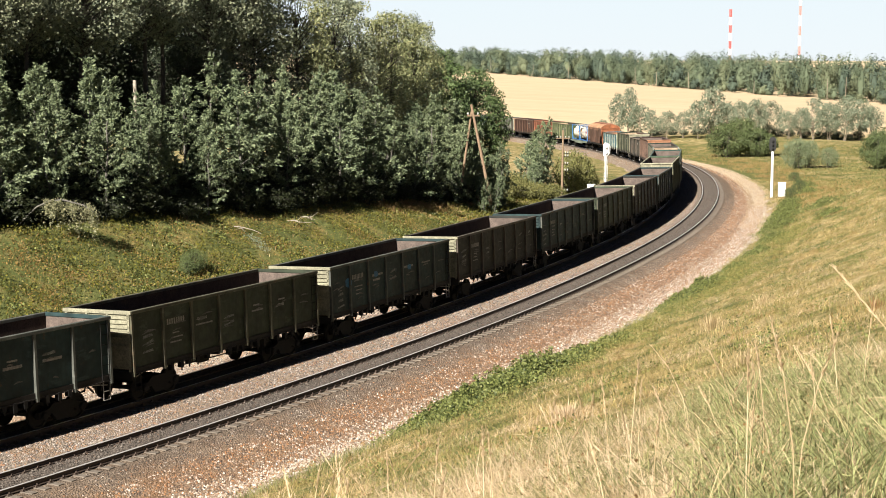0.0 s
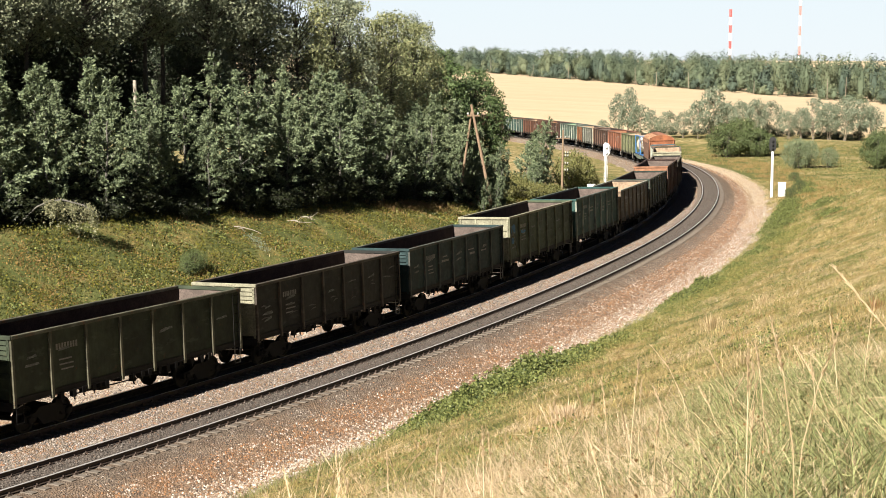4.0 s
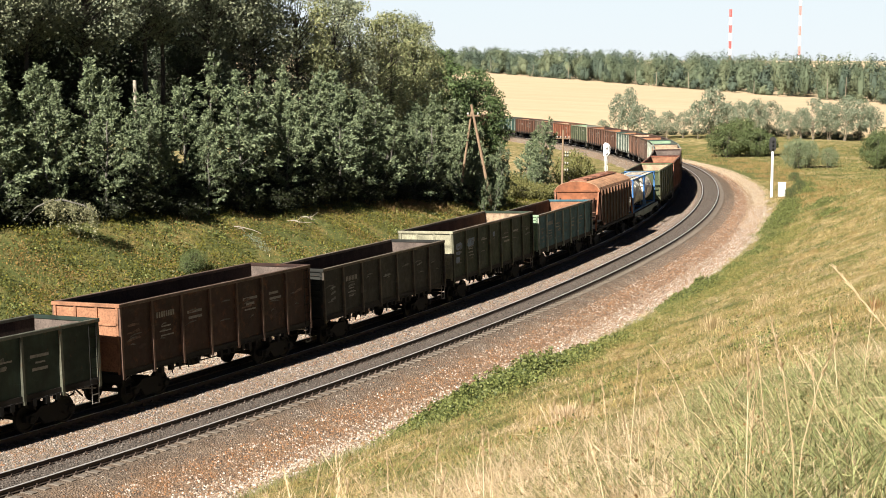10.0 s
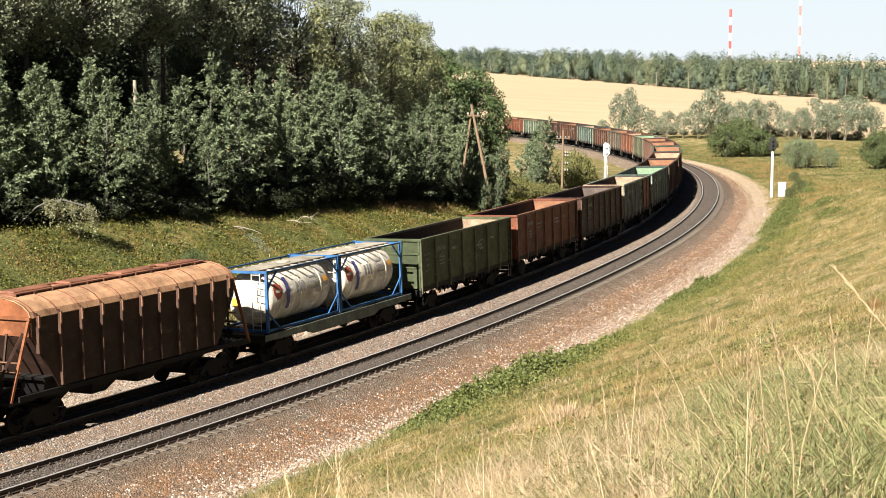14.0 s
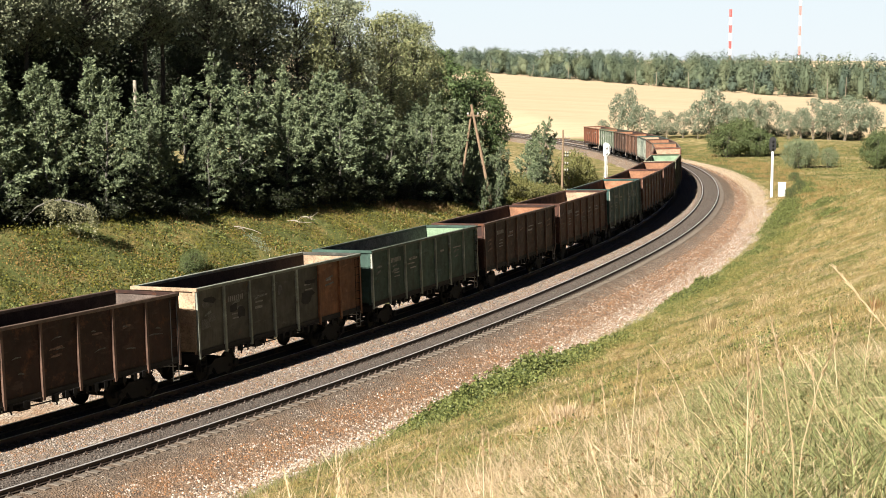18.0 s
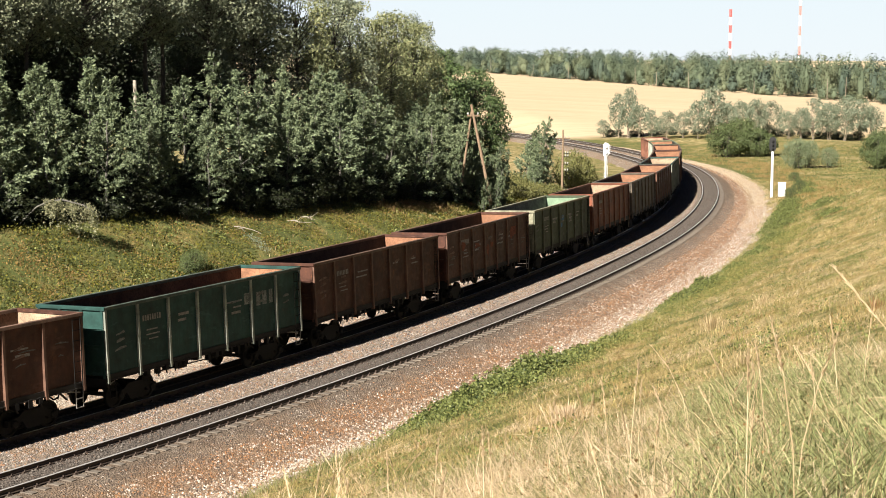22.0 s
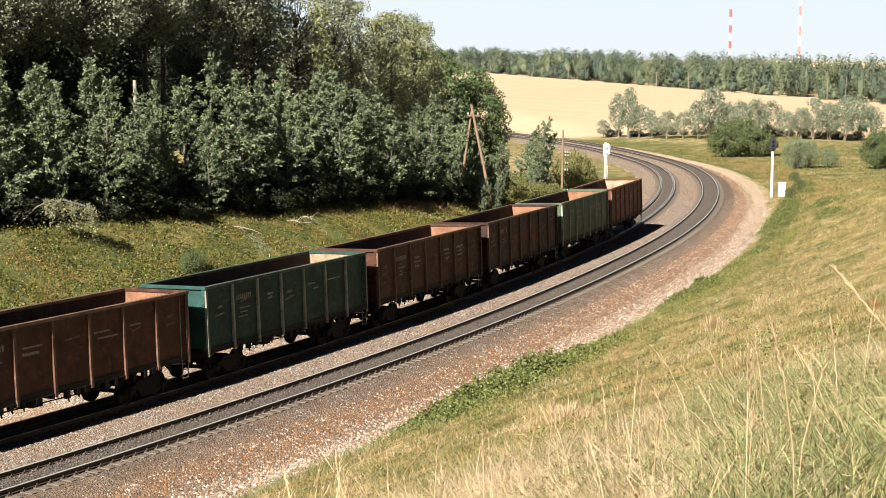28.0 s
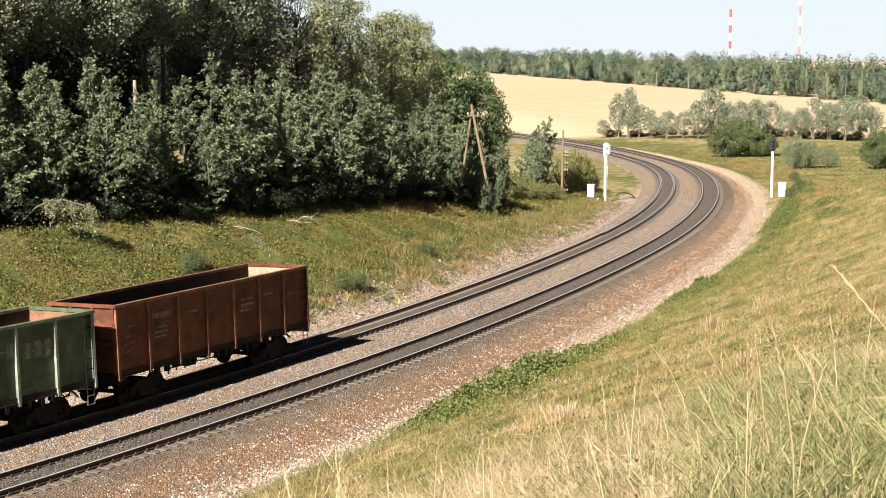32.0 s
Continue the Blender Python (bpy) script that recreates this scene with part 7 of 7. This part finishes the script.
def seed_stalks(n, r):
    """Tall dry stalks with feathery heads."""
    x, y = scatter_near(n, r, 7.0, 20)
    z = ground_height(x, y)
    V, F = [], []
    k = 0
    for a, b, c in zip(x, y, z):
        h = r.uniform(0.7, 1.25)
        d = r.normal(0, 0.16, 2) * h
        w = 0.0035
        pts = [np.array([a + d[0] * f * f, b + d[1] * f * f, c + h * f * (1 - 0.08 * f)]) for f in (0, 0.4, 0.75, 1.0)]
        for p, q in zip(pts[:-1], pts[1:]):
            V += [p + (w, 0, 0), p - (w, 0, 0), q - (w * 0.8, 0, 0), q + (w * 0.8, 0, 0)]
            F.append((k, k + 1, k + 2, k + 3))
            k += 4
        for j in range(46):
            f = r.uniform(0, 1)
            o = pts[2] + (pts[3] - pts[2]) * (f * 1.15)
            e = np.array([*(r.normal(0, 0.010, 2) + d * 0.05), 0.035]) * r.uniform(0.7, 1.3)
            m = np.array([0.003, 0.002, 0]) * (1.5 - f)
            V += [o - m, o + e * 0.5 + m * 1.2, o + e, o + e * 0.5 - m * 1.2]
            F.append((k, k + 1, k + 2, k + 3))
            k += 4
    tagged(quads("seed_stalks", np.array(V), np.array(F), M_PLUME), "tall straw-coloured grass stalks with feathery seed heads", "grass", kind="stuff")


seed_stalks(64, r)


blades("bank_bunches", *clumped(1500, 34, 0.20, lambda n: scatter_right(n, -22, 60, 5.8, 31, r)), 0.24, 0.009, 1.4, M_MEADOW_R, r, "bunched grass standing out of the near bank's turf")
blades("bank_pale_bunches", *clumped(1300, 44, 0.34, lambda n: scatter_right(n, -22, 90, 6.5, 31, r, (7, 71, 0.0))), 0.20, 0.008, 1.6, M_PINKSTRAW, r, "pinkish dry grass bunches on the near bank")
blades("near_pale_bunches", *clumped(620, 60, 0.18, lambda n: dry_only(*scatter_near(n, r, 9, 24, (4, 73, 0.0)))), 0.20, 0.0045, 1.3, M_PINKSTRAW, r, "pinkish dry grass bunches near the brow")
blades("wood_edge_grass", *clumped(420, 30, 0.3, lambda n: scatter_left(n, 56, 80, 11.8, 14.6, r, (5, 75, 0.3))), 0.42, 0.022, 0.9, M_DRYBROWN, r, "tall brown dry grass along the wood's edge")
low_leaves("far_bank_ochre", *clumped(900, 80, 0.7, lambda n: scatter_left(n, -20, 70, 6.0, 16.0, r, (7, 77, 0.2))), 0.12, 0.085, M_OCHRE, "orange-brown withered weeds in patches on the far bank")
low_leaves("far_bank_dark_weeds", *clumped(520, 60, 0.22, lambda n: scatter_left(n, -20, 100, 5.2, 16.5, r, (6, 79, 0.0))), 0.14, 0.12, M_BRAMBLE, "clumps of dark leafy weeds on the far bank")
blades("bank_brown_bunches", *clumped(520, 40, 0.22, lambda n: scatter_right(n, -22, 90, 6.5, 30, r, (5, 83, 0.2))), 0.30, 0.010, 0.9, M_DRYBROWN, r, "brown withered grass bunches on the near bank")
blades("bank_green_bunches", *clumped(620, 40, 0.26, lambda n: scatter_right(n, -22, 90, 6.2, 30, r, (6, 85, 0.2))), 0.34, 0.011, 1.1, M_GRASS, r, "tall green grass bunches on the near bank")
low_leaves("edge_yellow_weeds", *clumped(260, 150, 0.45, lambda n: scatter_right(n, 2, 75, 6.0, 9.0, r, (6, 95, -0.2))), 0.22, 0.075, M_WEED_NEAR, "yellow-green weeds sprawling round the brambles")
low_leaves("near_bank_dark_weeds", *clumped(1100, 46, 0.20, lambda n: scatter_right(n, -20, 100, 6.0, 28, r, (6, 81, 0.1))), 0.13, 0.06, M_BRAMBLE, "clumps of dark leafy weeds in the near bank's grass")


# loose stones on the shoulders
def stones(name, s0, s1, base, d0, d1, n, size, material, label, lift=0.0):
    s, d = r.uniform(s0, s1, n), r.uniform(d0, d1, n)
    h = np.interp(s, LINE_S, LINE_H)
    p = on_line(s, 0)
    x, y = p[:, 0] + d * np.cos(h), p[:, 1] - d * np.sin(h)
    gz = ground_height(x, y)
    e = d - D_TRACK / 2
    bed_z = np.interp(e, [-6.6, -4.3, -3.6, -1.6, -0.6, 0.6, 1.4, 3.2, 3.9, 5.2, 7.4], [-1.3, -0.26, -0.165, -0.16, -0.175, -0.275, -0.292, -0.292, -0.315, -0.66, -1.25]) + e * CANT + np.interp(s, LINE_S, LINE_Z)
    z = np.maximum(gz, bed_z) + lift
    k = size * r.uniform(0.5, 1.5, (n, 1))
    o = np.array([[1, 0, -0.25], [0, 1, -0.25], [-1, 0, -0.25], [0, -1, -0.25], [0, 0, 0.8]]) * 0.5
    a = r.uniform(0, 6.28, n)
    ca_, sa_ = np.cos(a)[:, None], np.sin(a)[:, None]
    jit = r.uniform(0.6, 1.25, (n, 5))
    vx = o[:, 0] * jit
    vy = o[:, 1] * jit
    V = np.stack([x[:, None] + k * (vx * ca_ - vy * sa_), y[:, None] + k * (vx * sa_ + vy * ca_), z[:, None] + k * (o[:, 2] * jit + 0.1)], -1).reshape(-1, 3)
    f = np.array([[0, 1, 4], [1, 2, 4], [2, 3, 4], [3, 0, 4]])
    F = (np.arange(n)[:, None, None] * 5 + f).reshape(-1, 3)
    tagged(quads(name, V, F, material), label, "stones", kind="stuff")


def stone_material(name, dark, light, tint, rust=(0.26, 0.14, 0.078), share=0.2):
    """Crushed stone: grey, dark, pale and rusty pieces mixed."""
    n = Nodes(name)
    i = n.island()
    c = n.mix(n.ramp(i, 0.12, 0.62), dark, tint)
    c = n.mix(n.ramp(i, 0.68, 0.95), c, light)
    other = n.maths("FRACT", n.maths("MULTIPLY", i, 13.7))
    c = n.mix(n.ramp(other, 1 - share - 0.02, 1 - share + 0.02), c, n.mix(i, [k * 0.6 for k in rust], rust))
    c = n.mix(n.maths("MULTIPLY", n.ramp(n.noise(0.5, 4, 0.7), 0.45, 0.66), 0.35), c, [k * 0.8 for k in tint])
    return n.done(c, 0.85, 0, 0.3)


M_STONE = stone_material("pale_stones", (0.046, 0.039, 0.036), (0.35, 0.31, 0.28), (0.165, 0.134, 0.115))
M_STONE_PALE = stone_material("pale_sandy_stones", (0.11, 0.090, 0.074), (0.62, 0.57, 0.50), (0.35, 0.295, 0.24), (0.30, 0.20, 0.13), 0.12)
M_STONE_FAR = stone_material("dusty_brown_stones", (0.070, 0.054, 0.042), (0.34, 0.285, 0.23), (0.175, 0.135, 0.105))
M_STONE_SANDY = stone_material("sandy_track_edge_stones", (0.20, 0.155, 0.105), (0.50, 0.42, 0.315), (0.34, 0.27, 0.19), (0.33, 0.23, 0.12), 0.22)
stones("ballast_stones_between", -12, 110, 0, 1.25, 3.35, 30000, 0.075, M_STONE, "pale crushed stones between the tracks")
M_STONE_DARK = stone_material("oily_stones", (0.040, 0.032, 0.028), (0.36, 0.31, 0.27), (0.11, 0.082, 0.065))
M_STONE_OILY = stone_material("four_foot_stones", (0.030, 0.026, 0.023), (0.16, 0.142, 0.126), (0.080, 0.065, 0.056), (0.12, 0.075, 0.05), 0.1)
M_STONE_RUST = stone_material("rust_stained_stones", (0.050, 0.037, 0.030), (0.50, 0.43, 0.37), (0.185, 0.112, 0.070), (0.29, 0.145, 0.066), 0.30)
stones("ballast_stones_shoulder", -12, 110, 0, 6.15, 7.0, 6000, 0.065, M_STONE_DARK, "oil-dark crushed stones beside the outer rail")
stones("ballast_stones_stained", -12, 110, 0, 7.0, 9.8, 44000, 0.078, M_STONE_RUST, "rust-stained crushed stones on the outer shoulder")
stones("ballast_stones_outer", -12, 110, 0, 8.4, 11.0, 31000, 0.078, M_STONE_PALE, "pale crushed stones along the grass edge")
stones("ballast_stones_four_foot", -12, 110, 0, D_TRACK - 0.62, D_TRACK + 0.62, 11000, 0.062, M_STONE_OILY, "oil-dark crushed stones between the outer track's rails", 0.085)
stones("ballast_stones_inner", 5, 110, 0, -4.6, -1.3, 24000, 0.075, M_STONE, "pale crushed stones on the inner shoulder")
stones("gravel_inner_slope", 4, 112, 0, -7.0, -4.2, 20000, 0.10, M_STONE_FAR, "dusty crushed stones strewn down the inner slope")
stones("inner_slope_rocks", 18, 112, 0, -6.6, -3.6, 3000, 0.22, M_STONE_FAR, "rough lumps of stone and earth down the inner slope")
stones("ballast_stones_far", 105, 270, 0, -2.4, -1.2, 5000, 0.09, M_STONE_FAR, "dusty crushed stones on the inner shoulder beyond")
stones("ballast_stones_far_between", 105, 270, 0, 1.3, 3.2, 12000, 0.09, M_STONE_FAR, "dusty crushed stones between the tracks beyond")
stones("ballast_stones_far_outer", 105, 250, 0, 7.0, 8.6, 7000, 0.10, M_STONE_RUST, "rust-stained crushed stones on the outer shoulder beyond")
stones("ballast_stones_far_edge", 85, 250, 0, 8.2, 11.2, 14000, 0.10, M_STONE_SANDY, "pale sandy stones along the outer edge beyond")


def tuft(x, y, n, height, width, spread, material, name, label):
    """One bunch of grass or a withered plant."""
    t = thing(name, pose(x, y, z_at(x, y)), label, "grass tuft" if name == "grass_tuft" else "weed")
    rr = np.random.RandomState(int(abs(x * 13 + y * 7)) + 3)
    a, d = rr.uniform(0, 6.28, n), np.abs(rr.normal(0, spread, n))
    bx_, by_ = np.cos(a) * d, np.sin(a) * d
    h = height * rr.uniform(0.6, 1.2, n)
    o = rr.normal(0.25, 0.35, n) * h
    tip = np.stack([bx_ + np.cos(a) * o, by_ + np.sin(a) * o, h], -1)
    base = np.stack([bx_, by_, 0 * h - 0.05], -1)
    mid = base * 0.4 + tip * 0.6 + np.stack([0 * h, 0 * h, 0.1 * h], -1)
    q = rr.uniform(0, 6.28, n)
    sd = np.stack([np.cos(q), np.sin(q), 0 * q], -1) * width
    v = np.stack([base - sd, base + sd, mid + sd, mid - sd, tip], 1).reshape(-1, 3)
    i = np.arange(n)[:, None] * 5
    f = np.concatenate([i + np.array([[0, 1, 2]]), i + np.array([[0, 2, 3]]), i + np.array([[3, 2, 4]])], 1).reshape(-1, 3)
    quads("foliage", v, f, material, t)


for x, y, n, h in ((9.4, 54.5, 130, 0.6), (12.4, 60.5, 70, 0.5), (16.0, 52.0, 120, 0.6), (6.4, 33.0, 60, 0.35), (7.6, 24.5, 50, 0.4), (2.7, 33.5, 130, 0.4)):
    tuft(x, y, n * 2, h, 0.0035 + 0.00008 * y, 0.22, M_STRAW if y != 33.5 else M_PINKSTRAW, "grass_tuft", "bunch of tall bleached grass standing above the rest")
for x, y, n, h in ((5.9, 17.5, 50, 0.35), (3.4, 13.5, 40, 0.30), (10.5, 38.0, 40, 0.3)):
    tuft(x, y, n * 2, h, 0.004 + 0.00008 * y, 0.16, M_BROWNWEED, "withered_weed", "withered rust-brown dock plant in the grass")


def motions():
    times = [0.5 * k for k in range(65)]
    for ob, mid, kind in wagons:
        rows = []
        for t in times:
            s = LAST_FRONT_30 + mid + TRAIN_V * (30 - t) + train_lag(t)
            rows.append((t, train_pose(s)))
        walk(ob, rows)
        if kind == "flat":
            for box, e in zip(boxes, (-1, 1)):
                walk(box, [(t, m @ pose(0, e * 3.12, 1.312)) for t, m in rows])


motions()
